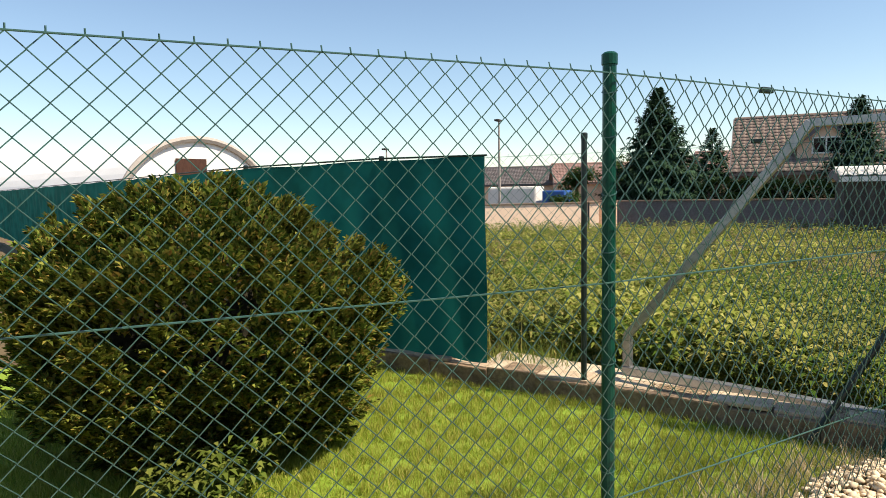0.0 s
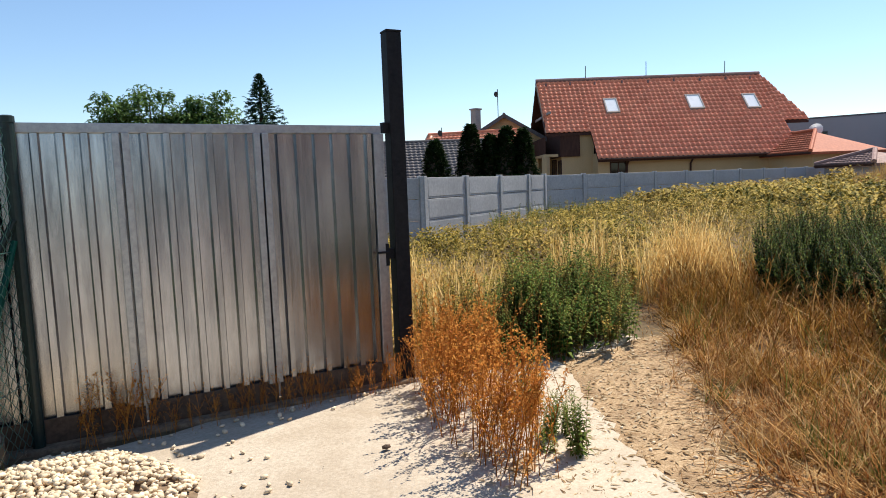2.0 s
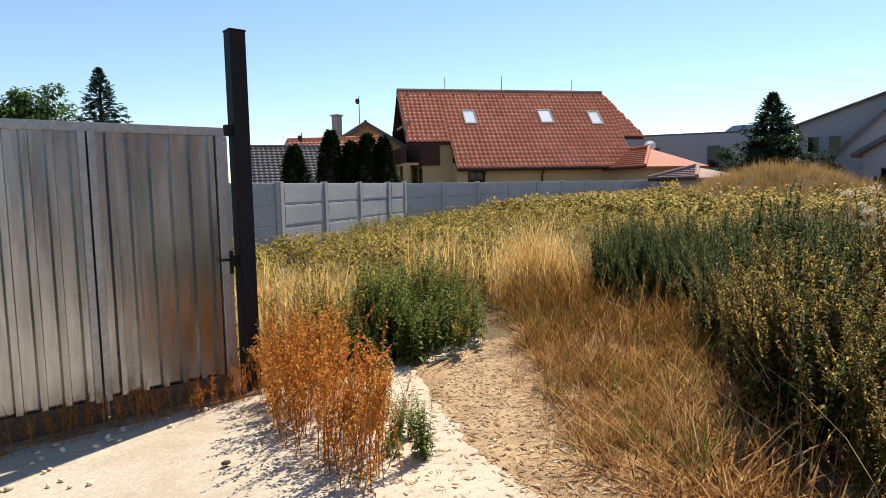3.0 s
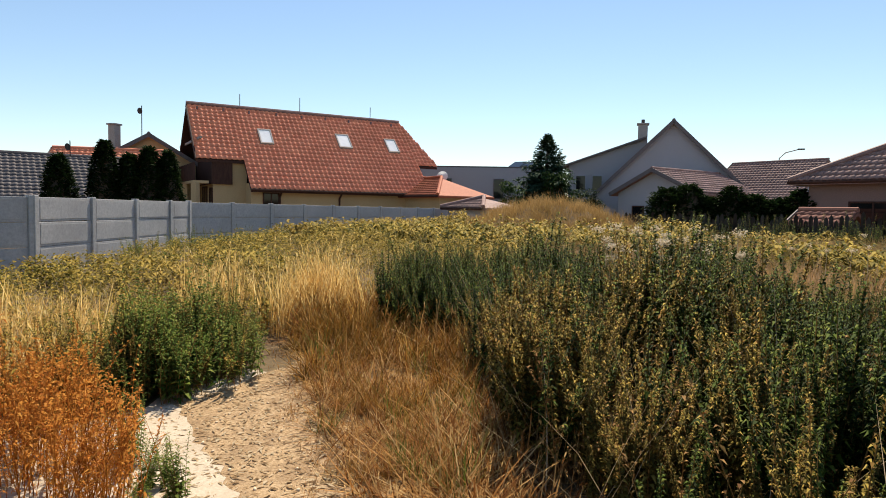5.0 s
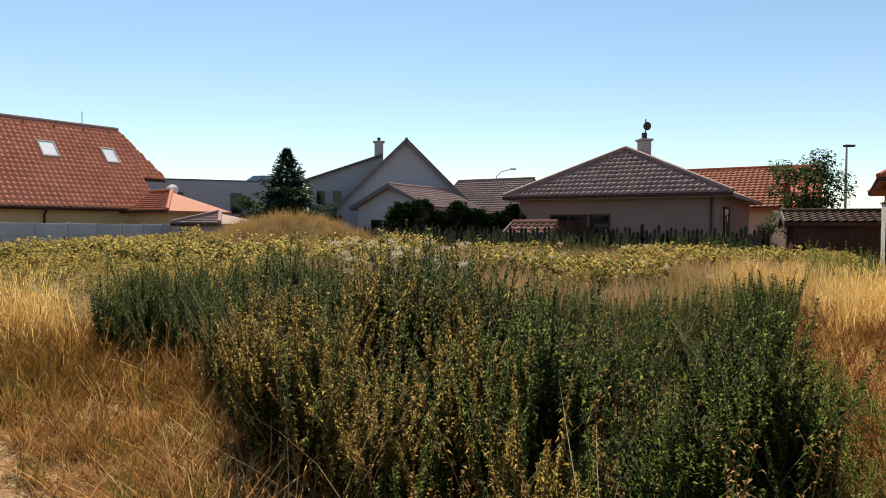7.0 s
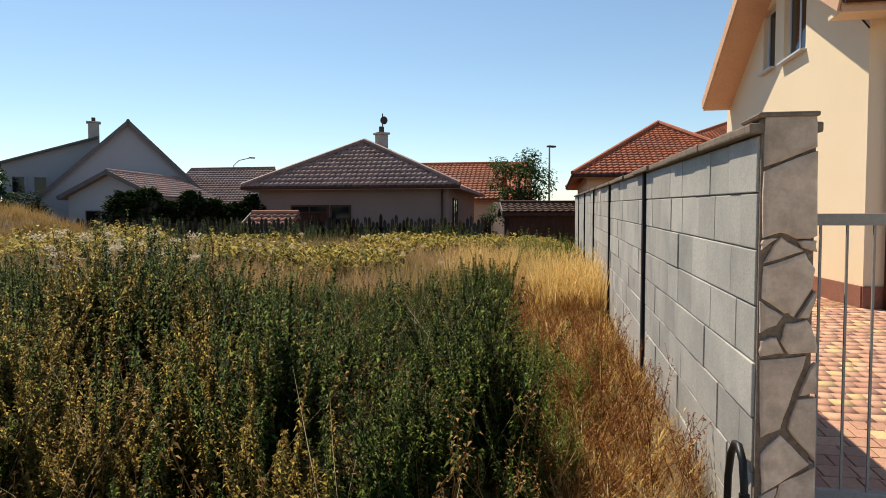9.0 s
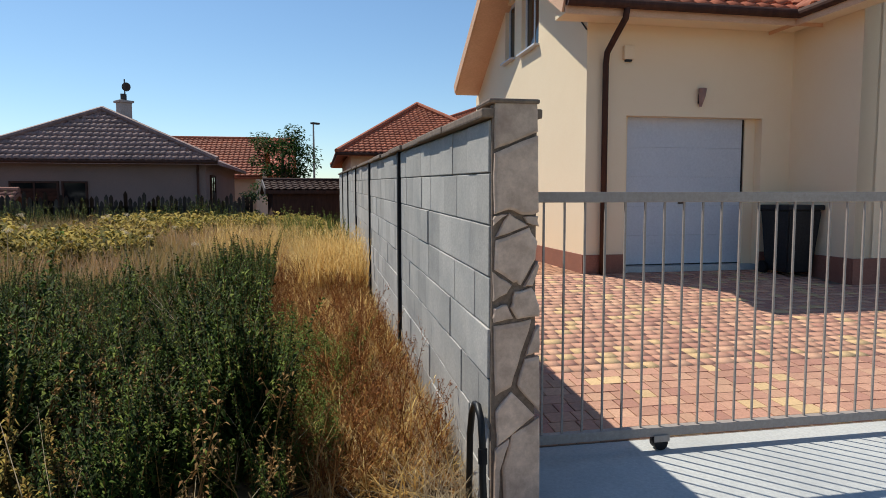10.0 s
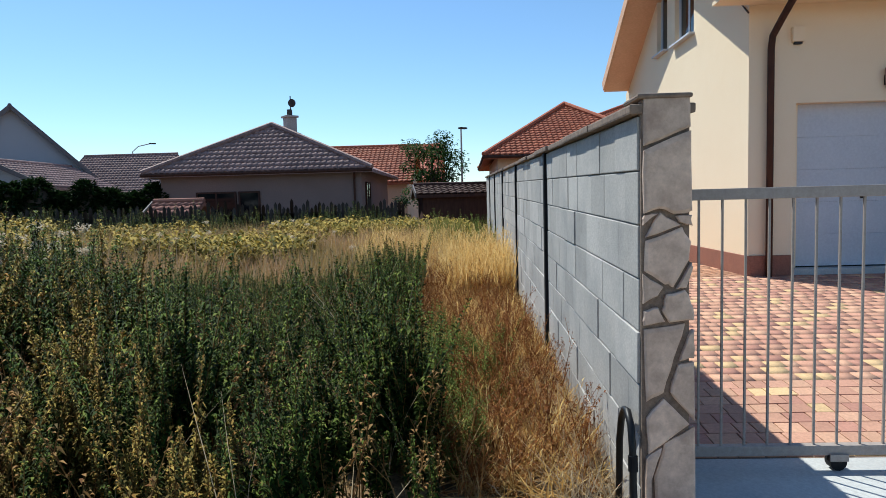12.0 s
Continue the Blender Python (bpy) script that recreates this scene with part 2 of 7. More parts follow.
# lighter copy of the peach render: sunlight on the garden wall as colour
M["wall_lit_peach"] = surface("sunlit_peach_render", (0.86, 0.63, 0.47), (0.93, 0.74, 0.57), 0.9, grain=40, stain=0.5, stain_colour=(0.7, 0.52, 0.4), bump=0.1)
M["old_roof"] = surface("old_grey_brown_roof", (0.16, 0.12, 0.10), (0.25, 0.19, 0.16), 0.8, grain=8, stain=0.8, stain_colour=(0.11, 0.09, 0.08), bump=0.2, vary=0.15)
M["chimney"] = surface("chimney_render", (0.34, 0.30, 0.27), (0.46, 0.42, 0.38), 0.9, grain=20, stain=3, stain_colour=(0.22, 0.2, 0.18), bump=0.2)
M["dark_inside"] = surface("dark_room", (0.015, 0.013, 0.012), (0.03, 0.027, 0.025), 0.9, grain=5, bump=0)
M["vehicle_blue"] = surface("blue_tarpaulin", (0.02, 0.08, 0.30), (0.04, 0.13, 0.42), 0.6, grain=6, bump=0.1)
for n in range(5):
    hues = [(0.50, 0.27, 0.19), (0.52, 0.29, 0.20), (0.56, 0.33, 0.22), (0.45, 0.23, 0.17), (0.68, 0.47, 0.25)]
    c = hues[n]
    M["paver%d" % n] = surface("clay_paver_tone", tuple(v * 0.86 for v in c), tuple(min(1, v * 1.12) for v in c), 0.85, grain=40, stain=3, stain_colour=tuple(v * 0.75 for v in c), bump=0.3, vary=0.12, per_object=True)
M["paver_rest"] = surface("clay_paver_mixed", (0.40, 0.20, 0.13), (0.54, 0.31, 0.18), 0.85, grain=40, stain=3, stain_colour=(0.36, 0.17, 0.11), bump=0.3, vary=0.3)
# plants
# near-black and yellow ramp ends paint thicket shade and sunlit leaves, at random
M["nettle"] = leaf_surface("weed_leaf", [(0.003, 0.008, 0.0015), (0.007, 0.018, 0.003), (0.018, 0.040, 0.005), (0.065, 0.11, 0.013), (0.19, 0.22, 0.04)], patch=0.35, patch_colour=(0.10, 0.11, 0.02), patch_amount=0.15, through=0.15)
M["gold_weed"] = leaf_surface("yellowing_weed_leaf", [(0.016, 0.018, 0.003), (0.06, 0.055, 0.008), (0.18, 0.15, 0.024), (0.52, 0.40, 0.09), (0.26, 0.13, 0.028), (0.03, 0.05, 0.008)], patch=0.5, patch_colour=(0.16, 0.10, 0.022), patch_amount=0.35, through=0.15)
M["fresh"] = leaf_surface("green_weed_leaf", [(0.025, 0.06, 0.008), (0.07, 0.12, 0.018), (0.15, 0.20, 0.035), (0.26, 0.28, 0.07)], patch=0.8, patch_colour=(0.15, 0.15, 0.035), patch_amount=0.4, through=0.3)
M["stem"] = leaf_surface("weed_stem", [(0.08, 0.065, 0.02), (0.22, 0.13, 0.045), (0.36, 0.21, 0.075), (0.14, 0.06, 0.02)], through=0.1)
M["russet"] = leaf_surface("russet_grass_blade", [(0.07, 0.025, 0.010), (0.22, 0.085, 0.025), (0.44, 0.20, 0.055), (0.70, 0.43, 0.16), (0.78, 0.57, 0.27), (0.30, 0.115, 0.03)], patch=1.4, patch_colour=(0.30, 0.14, 0.04), patch_amount=0.35, through=0.25)
M["dark_dock"] = leaf_surface("dark_red_brown_weed", [(0.10, 0.035, 0.012), (0.20, 0.075, 0.022), (0.34, 0.15, 0.045)], through=0.2)
M["gold"] = leaf_surface("golden_grass_blade", [(0.42, 0.24, 0.07), (0.76, 0.52, 0.18), (0.92, 0.74, 0.36)], through=0.55)
M["tawny"] = leaf_surface("tawny_grass_blade", [(0.06, 0.03, 0.008), (0.26, 0.12, 0.022), (0.44, 0.22, 0.04), (0.72, 0.45, 0.13), (0.30, 0.11, 0.026), (0.10, 0.085, 0.015)], patch=1.3, patch_colour=(0.17, 0.10, 0.02), patch_amount=0.5, through=0.22)
M["scrap"] = leaf_surface("dark_plant_scrap", [(0.14, 0.085, 0.04), (0.34, 0.22, 0.11), (0.56, 0.42, 0.24)], through=0.1)
M["mound"] = leaf_surface("mound_grass_blade", [(0.32, 0.19, 0.065), (0.50, 0.32, 0.12), (0.62, 0.43, 0.19), (0.26, 0.17, 0.055)], patch=0.5, patch_colour=(0.24, 0.155, 0.05), patch_amount=0.4, through=0.3)
M["straw"] = leaf_surface("bleached_straw", [(0.46, 0.36, 0.22), (0.60, 0.49, 0.33), (0.38, 0.27, 0.15)], through=0.3)
M["dock"] = leaf_surface("rust_brown_weed", [(0.32, 0.10, 0.02), (0.52, 0.20, 0.035), (0.68, 0.33, 0.07), (0.42, 0.16, 0.035)], through=0.42)
M["olive"] = leaf_surface("field_weed_leaf", [(0.03, 0.036, 0.005), (0.11, 0.10, 0.015), (0.30, 0.22, 0.04), (0.46, 0.34, 0.075), (0.06, 0.075, 0.01)], patch=0.25, patch_colour=(0.34, 0.22, 0.06), patch_amount=0.4, through=0.25)
M["rosy"] = leaf_surface("rosy_field_grass", [(0.44, 0.26, 0.10), (0.56, 0.34, 0.15), (0.60, 0.42, 0.28), (0.26, 0.21, 0.06)], patch=0.3, patch_colour=(0.20, 0.19, 0.05), patch_amount=0.6, through=0.35)
M["field"] = leaf_surface("garden_field_leaf", [(0.035, 0.085, 0.012), (0.08, 0.155, 0.02), (0.19, 0.235, 0.045), (0.38, 0.34, 0.11)], patch=0.45, patch_colour=(0.30, 0.26, 0.08), patch_amount=0.35, through=0.35)
M["fluff"] = leaf_surface("white_seed_fluff", [(0.56, 0.46, 0.33), (0.74, 0.65, 0.50)], through=0.4, rough=0.9)
M["lawn"] = leaf_surface("lawn_blade", [(0.20, 0.29, 0.03), (0.28, 0.36, 0.045), (0.38, 0.42, 0.07), (0.50, 0.46, 0.14)], patch=1.3, patch_colour=(0.28, 0.25, 0.06), patch_amount=0.5, through=0.4)
M["lime"] = leaf_surface("lime_weed_leaf", [(0.12, 0.17, 0.025), (0.28, 0.31, 0.06), (0.46, 0.44, 0.14)], through=0.35)
M["shrub"] = leaf_surface("juniper_spray", [(0.02, 0.05, 0.01), (0.06, 0.105, 0.016), (0.14, 0.19, 0.03), (0.27, 0.30, 0.06), (0.30, 0.18, 0.05)], patch=1.8, patch_colour=(0.18, 0.15, 0.03), patch_amount=0.3, through=0.25)
# near-black colour standing in for the shade inside the juniper
M["shrub_shade"] = surface("juniper_inner_shade", (0.010, 0.010, 0.006), (0.035, 0.03, 0.016), 0.95, grain=40, bump=0.8)
M["spruce"] = leaf_surface("spruce_needles", [(0.02, 0.05, 0.026), (0.036, 0.075, 0.04), (0.06, 0.105, 0.055)], through=0.15)
M["tree_leaf"] = leaf_surface("tree_leaf", [(0.02, 0.05, 0.012), (0.035, 0.075, 0.016), (0.06, 0.10, 0.025)], through=0.3)
M["gate_trees"] = leaf_surface("pale_tree_leaf", [(0.06, 0.12, 0.03), (0.10, 0.17, 0.045), (0.16, 0.23, 0.075)], through=0.3)
M["hedge"] = leaf_surface("hedge_leaf", [(0.0096, 0.024, 0.008), (0.0176, 0.0384, 0.0112), (0.028, 0.048, 0.0144)], through=0.2)

# ---- builders ----
rng = np.random.default_rng(7)
U2, V2 = Vector((math.cos(radians(-38)), math.sin(radians(-38)), 0)), Vector((math.cos(radians(-128)), math.sin(radians(-128)), 0))
CORNER = Vector((2.18, -2.80, 0))


def lot(u, v, z=0.0):
    """A place in the neighbour's lot: u along its side wall, v along its front."""
    return CORNER + U2 * u + V2 * v + Vector((0, 0, z))


def thing(name, at=(0, 0, 0), turn=0.0, label="", category="", group="", kind=""):
    ob = new(name)
    ob.empty_display_size = 0.1
    ob.matrix_world = pose(*at, 0, 0, turn)
    return tagged(ob, label, category, group, kind)


def part(name, bm, material, parent=None, label="", smooth=False):
    """Links a bmesh as one mesh object under a thing or a part."""
    me = bpy.data.meshes.new(name)
    bm.normal_update()
    bm.to_mesh(me)
    bm.free()
    me.materials.append(material)
    if smooth:
        me.shade_smooth()
    ob = new(name, me)
    if parent:
        ob.parent = parent
    return tagged(ob, label)


def quads(name, verts, faces, material, parent=None, smooth=False):
    """A mesh object from arrays: verts (n, 3), faces (m, 4)."""
    me = bpy.data.meshes.new(name)
    verts, faces = np.asarray(verts, np.float32), np.asarray(faces, np.int32)
    k = faces.shape[1]
    me.vertices.add(len(verts))
    me.vertices.foreach_set("co", verts.ravel())
    me.loops.add(faces.size)
    me.loops.foreach_set("vertex_index", faces.ravel())
    me.polygons.add(len(faces))
    me.polygons.foreach_set("loop_start", np.arange(0, faces.size, k, dtype=np.int32))
    me.polygons.foreach_set("loop_total", np.full(len(faces), k, np.int32))
    me.update(calc_edges=True)
    me.materials.append(material)
    if smooth:
        me.shade_smooth()
    ob = new(name, me)
    if parent:
        ob.parent = parent
    return ob


def box(bm, lo, hi, m=None, bevel=0.0):
    r = bmesh.ops.create_cube(bm, size=1)
    c = [(a + b) / 2 for a, b in zip(lo, hi)]
    s = [max(abs(b - a), 1e-4) for a, b in zip(lo, hi)]
    mm = Matrix.Translation(c) @ Matrix.Diagonal((*s, 1))
    bmesh.ops.transform(bm, matrix=(m @ mm) if m else mm, verts=r["verts"])
    if bevel:
        es = list({e for v in r["verts"] for e in v.link_edges})
        bmesh.ops.bevel(bm, geom=es, offset=bevel, segments=2, affect="EDGES", profile=0.6)
    return bm


def beam(bm, p, q, w, h, bevel=0.0):
    """A square bar from p to q."""
    p, q = Vector(p), Vector(q)
    d = q - p
    m = Matrix.Translation((p + q) / 2) @ d.to_track_quat("X", "Z").to_matrix().to_4x4()
    return box(bm, (-d.length / 2, -w / 2, -h / 2), (d.length / 2, w / 2, h / 2), m, bevel)


def tube(bm, pts, radii, n=8, cap=True):
    """A round bar through points, with a radius at each."""
    rings = []
    pts = [Vector(p) for p in pts]
    if isinstance(radii, (int, float)):
        radii = [radii] * len(pts)
    for i, p in enumerate(pts):
        d = (pts[min(i + 1, len(pts) - 1)] - pts[max(i - 1, 0)]).normalized()
        a = d.orthogonal().normalized() if i == 0 else (a - d * a.dot(d)).normalized()
        b = d.cross(a)
        rings.append([bm.verts.new(p + (a * math.cos(t) + b * math.sin(t)) * radii[i]) for t in [2 * math.pi * k / n for k in range(n)]])
    for r, s in zip(rings, rings[1:]):
        for k in range(n):
            bm.faces.new((r[k], r[(k + 1) % n], s[(k + 1) % n], s[k]))
    if cap:
        bm.faces.new(rings[0][::-1])
        bm.faces.new(rings[-1])
    return bm


def prism(bm, outline, z0, z1):
    """A flat outline of (x, y) points raised from z0 to z1."""
    lo = [bm.verts.new((x, y, z0)) for x, y in outline]
    hi = [bm.verts.new((x, y, z1)) for x, y in outline]
    bm.faces.new(hi)
    bm.faces.new(lo[::-1])
    n = len(lo)
    for k in range(n):
        bm.faces.new((lo[k], lo[(k + 1) % n], hi[(k + 1) % n], hi[k]))
    bmesh.ops.recalc_face_normals(bm, faces=bm.faces)
    return bm


def inside(pts, poly):
    x, y = pts[:, 0], pts[:, 1]
    hit = np.zeros(len(pts), bool)
    n = len(poly)
    for i in range(n):
        (x0, y0), (x1, y1) = poly[i], poly[(i + 1) % n]
        cross = ((y0 > y) != (y1 > y)) & (x < (x1 - x0) * (y - y0) / ((y1 - y0) if y1 != y0 else 1e-9) + x0)
        hit ^= cross
    return hit


def scatter(poly, count):
    """Random places inside an outline."""
    poly = np.array(poly, float)
    out = np.zeros((0, 2))
    while len(out) < count:
        p = rng.uniform(poly.min(0), poly.max(0), (count * 2, 2))
        out = np.vstack([out, p[inside(p, poly)]])
    return out[:count]


def ground_z(x, y):
    """Height of the open ground: a level plot with a grown-over earth mound."""
    x, y = np.asarray(x, float), np.asarray(y, float)
    d2 = ((x - 25.2) / 2.6) ** 2 + ((y - 2.5) / 2.5) ** 2
    mound = 1.42 * np.exp(-0.5 * d2 * 1.35) + 0.35 * np.exp(-0.5 * (((x - 24.6) / 1.2) ** 2 + ((y - 4.6) / 1.2) ** 2))
    bumps = 0.03 * np.sin(x * 1.3 + 1.0) * np.sin(y * 1.1) + 0.02 * np.sin(x * 3.1) * np.sin(y * 2.7 + 2)
    near = np.clip((np.hypot(x, y) - 6) / 4, 0, 1)
    t = np.clip((x - 6) / 11, 0, 1) * np.clip((14 - y) / 4, 0, 1) * np.clip((16 + y) / 5, 0, 1)
    return mound + bumps * near + 0.34 * t * t * (3 - 2 * t)


# ---- plant pieces, as arrays of four-cornered faces ----
def leaf_piece(base, way, length, width, droop, fold=0.25):
    """A folded pointed leaf: five corners, two faces."""
    base, way = np.array(base, float), np.array(way, float)
    way /= np.linalg.norm(way)
    side = np.cross(way, (0, 0, 1.0))
    side /= max(np.linalg.norm(side), 1e-6)
    up = np.cross(side, way)
    mid = base + way * length * 0.45
    tip = base + way * length * 0.95 - np.array((0, 0, droop * length))
    v = [base, mid + side * width / 2 + up * width * fold, tip, mid, mid - side * width / 2 + up * width * fold]
    return v, [(0, 1, 2, 3), (0, 3, 2, 4)]


def small_leaf(base, way, length, width, droop):
    """A small pointed leaf: one bent four-cornered face."""
    base, way = np.array(base, float), np.array(way, float)
    way /= np.linalg.norm(way)
    side = np.cross(way, (0, 0, 1.0))
    side /= max(np.linalg.norm(side), 1e-6)
    mid = base + way * length * 0.5 + np.array((0, 0, 0.12 * length))
    tip = base + way * length - np.array((0, 0, droop * length))
    return [base, mid + side * width / 2, tip, mid - side * width / 2], [(0, 1, 2, 3)]


def stem_piece(pts, r0, r1):
    """A three-sided stem through points."""
    v, f = [], []
    for i, p in enumerate(pts):
        r = r0 + (r1 - r0) * i / (len(pts) - 1)
        v += [np.array(p) + np.array((r * math.cos(a), r * math.sin(a), 0)) for a in (0, 2.094, 4.189)]
    for i in range(len(pts) - 1):
        for k in range(3):
            f.append((3 * i + k, 3 * i + (k + 1) % 3, 3 * i + 3 + (k + 1) % 3, 3 * i + 3 + k))
    return v, f


def blade_piece(base, heading, length, width, lean, curl, rings=3):
    """A bent blade of grass: a strip that narrows to its tip."""
    v, f = [], []
    c, s = math.cos(heading), math.sin(heading)
    for i in range(rings):
        t = i / (rings - 1)
        r = length * (lean * t + curl * t * t)
        z = length * math.sqrt(max(0.05, 1 - (lean + curl * 0.8) ** 2)) * (t - 0.25 * curl * t * t)
        w = width * (1 - t) ** 0.7 + 0.0006
        v += [(base[0] + c * r - s * w / 2, base[1] + s * r + c * w / 2, z), (base[0] + c * r + s * w / 2, base[1] + s * r - c * w / 2, z)]
    for i in range(rings - 1):
        f.append((2 * i, 2 * i + 1, 2 * i + 3, 2 * i + 2))
    return v, f


def gather(pieces):
    v, f, n = [], [], 0
    for pv, pf in pieces:
        v += [tuple(p) for p in pv]
        f += [tuple(i + n for i in q) for q in pf]
        n += len(pv)
    return np.array(v, float), np.array(f, int)


def stamp(templates, xy, scale, name, material, parent=None, lean=0.12, z=None, flat=1.0):
    """Many copies of some template plants, joined into one mesh."""
    xy = np.asarray(xy, float)
    scale = np.broadcast_to(np.asarray(scale, float), (len(xy),))
    z = ground_z(xy[:, 0], xy[:, 1]) if z is None else np.broadcast_to(z, (len(xy),))
    pick = rng.integers(0, len(templates), len(xy))
    vs, fs, n = [], [], 0
    for k, (tv, tf) in enumerate(templates):
        j = np.where(pick == k)[0]
        if len(j) == 0:
            continue
        a = rng.uniform(0, 2 * np.pi, len(j))
        c, s = np.cos(a)[:, None], np.sin(a)[:, None]
        lx, ly = rng.normal(0, lean, (2, len(j), 1))
        sc = scale[j][:, None]
        zz = tv[None, :, 2] * sc * rng.uniform(0.85, 1.15, (len(j), 1))
        x = (tv[None, :, 0] * c - tv[None, :, 1] * s) * sc * flat + lx * zz + xy[j, 0:1]
        y = (tv[None, :, 0] * s + tv[None, :, 1] * c) * sc * flat + ly * zz + xy[j, 1:2]
        v = np.stack([x, y, zz + z[j][:, None]], -1)
        vs.append(v.reshape(-1, 3))
        fs.append((tf[None] + (np.arange(len(j)) * len(tv))[:, None, None] + n).reshape(-1, 4))
        n += v.shape[0] * v.shape[1]
    return quads(name, np.vstack(vs), np.vstack(fs), material, parent)


def clump_noise(xy, scale, seed=0.0):
    x, y = xy[:, 0] / scale + seed, xy[:, 1] / scale - seed
    return 0.5 + 0.25 * (np.sin(x * 2.1 + 1.7 * np.sin(y * 1.3)) + np.sin(y * 2.4 + 1.5 * np.sin(x * 1.7 + seed)))


# ---- houses ----
def tiled_slope(name, corner, along, up, length, rise, material, parent, pitch=0.30, course=0.36, wave=0.035):
    """A roof slope of curved clay tiles: courses overlap in steps, each tile swelling to a roll."""
    corner, along, up = Vector(corner), Vector(along).normalized(), Vector(up).normalized()
    out = along.cross(up).normalized()
    if out.z < 0:
        out = -out
    cols, rows = max(1, round(length / pitch)), max(1, round(rise / course))
    pw, ch = length / cols, rise / rows
    prof = [(0.0, 0.0), (0.30, 0.1), (0.52, 0.8), (0.74, 1.0), (0.92, 0.45)]
    A, Up, N = np.array(along), np.array(up), np.array(out)
    v, f = [], []
    i, j = np.meshgrid(np.arange(cols), np.arange(rows), indexing="ij")
    base = np.array(corner)[None] + (i.ravel() * pw)[:, None] * A + (j.ravel() * ch)[:, None] * Up
    jit = rng.normal(0, 0.004, (len(base), 1))
    lows, highs = [], []
    for a, h in prof + [(1.0, 0.0)]:
        lows.append(base + A * a * pw + N * (h * wave + 0.045 + jit))
        highs.append(base + A * a * pw + Up * ch * 1.02 + N * (h * wave + 0.012))
    drop = [p - N * 0.03 for p in lows]
    V = np.stack(lows + highs + drop, 1)
    k = len(prof) + 1
    tf = [(q, q + 1, k + q + 1, k + q) for q in range(k - 1)] + [(2 * k + q, 2 * k + q + 1, q + 1, q) for q in range(k - 1)]
    F = (np.array(tf)[None] + (np.arange(len(base)) * 3 * k)[:, None, None]).reshape(-1, 4)
    ob = quads(name, V.reshape(-1, 3), F, material, parent)
    tagged(ob, kind="stuff")
    return ob


def clip_below(ob, keep):
    """Keeps the faces of a roof whose centre passes the test."""
    bm = bmesh.new()
    bm.from_mesh(ob.data)
    bad = [f for f in bm.faces if not keep(f.calc_center_median())]
    bmesh.ops.delete(bm, geom=bad, context="FACES")
    bm.to_mesh(ob.data)
    bm.free()


def solid(name, rings, material, parent, label=""):
    """A closed body from a list of faces given by corner points."""
    bm = bmesh.new()
    for r in rings:
        bm.faces.new([bm.verts.new(p) for p in r])
    bmesh.ops.remove_doubles(bm, verts=bm.verts, dist=0.001)
    bmesh.ops.recalc_face_normals(bm, faces=bm.faces)
    return part(name, bm, material, parent, label)


def roof_shell(parent, rings, material, name="roof_deck"):
    """The boarding under the tiles: each slope a slab hanging below its outline."""
    bm = bmesh.new()
    for r in rings:
        hi = [bm.verts.new(Vector(p) - Vector((0, 0, 0.01))) for p in r]
        lo = [bm.verts.new(Vector(p) - Vector((0, 0, 0.15))) for p in r]
        bm.faces.new(hi)
        bm.faces.new(lo[::-1])
        for k in range(len(r)):
            bm.faces.new((hi[k], hi[(k + 1) % len(r)], lo[(k + 1) % len(r)], lo[k]))
    bmesh.ops.remove_doubles(bm, verts=bm.verts, dist=0.001)
    bmesh.ops.recalc_face_normals(bm, faces=bm.faces)
    return part(name, bm, material, parent)


def window(parent, origin, along, out, w, h, frame_mat, glass_mat, bars=1, depth=0.07, sill=True):
    """A window with frame, panes and sill, on a wall at origin (its lower corner)."""
    along, out = Vector(along).normalized(), Vector(out).normalized()
    m = Matrix((along.to_4d(), out.to_4d(), (0, 0, 1, 0), (0, 0, 0, 1))).transposed()
    m = Matrix.Translation(origin) @ m.to_3x3().to_4x4()
    win = thing("window")
    win.parent = parent
    bm = bmesh.new()
    t = 0.07
    for lo, hi in (((0, -0.02, 0), (w, depth, t)), ((0, -0.02, h - t), (w, depth, h)), ((0, -0.02, t), (t, depth, h - t)), ((w - t, -0.02, t), (w, depth, h - t))):
        box(bm, lo, hi, m)
    for k in range(1, bars + 1):
        x = w * k / (bars + 1)
        box(bm, (x - t / 2, -0.02, t), (x + t / 2, depth - 0.01, h - t), m)
    part("window_frame", bm, frame_mat, win)
    bm = bmesh.new()
    box(bm, (t, 0.0, t), (w - t, 0.03, h - t), m)
    part("pane", bm, glass_mat, win)
    if sill:
        bm = bmesh.new()
        box(bm, (-0.05, 0, -0.06), (w + 0.05, depth + 0.08, -0.005), m)
        part("sill", bm, frame_mat, win)
    return win


def chimney(parent, at, w, z0, z1, cowl=True):
    bm = bmesh.new()
    box(bm, (at[0] - w / 2, at[1] - w / 2, z0), (at[0] + w / 2, at[1] + w / 2, z1), None, 0.02)
    box(bm, (at[0] - w * 0.65, at[1] - w * 0.65, z1), (at[0] + w * 0.65, at[1] + w * 0.65, z1 + 0.1), None, 0.02)
    c = part("chimney", bm, M["chimney"], parent)
    if cowl:
        bm = bmesh.new()
        tube(bm, [(at[0], at[1], z1 + 0.1), (at[0], at[1], z1 + 0.4)], 0.13, 10)
        part("flue", bm, M["wood_grey"], c)
    return c


def aerial(parent, at, z0, z1, dish=True):
    bm = bmesh.new()
    tube(bm, [(at[0], at[1], z0), (at[0], at[1], z1)], 0.03, 6)
    a = part("aerial", bm, M["wood_grey"], parent)
    if dish:
        bm = bmesh.new()
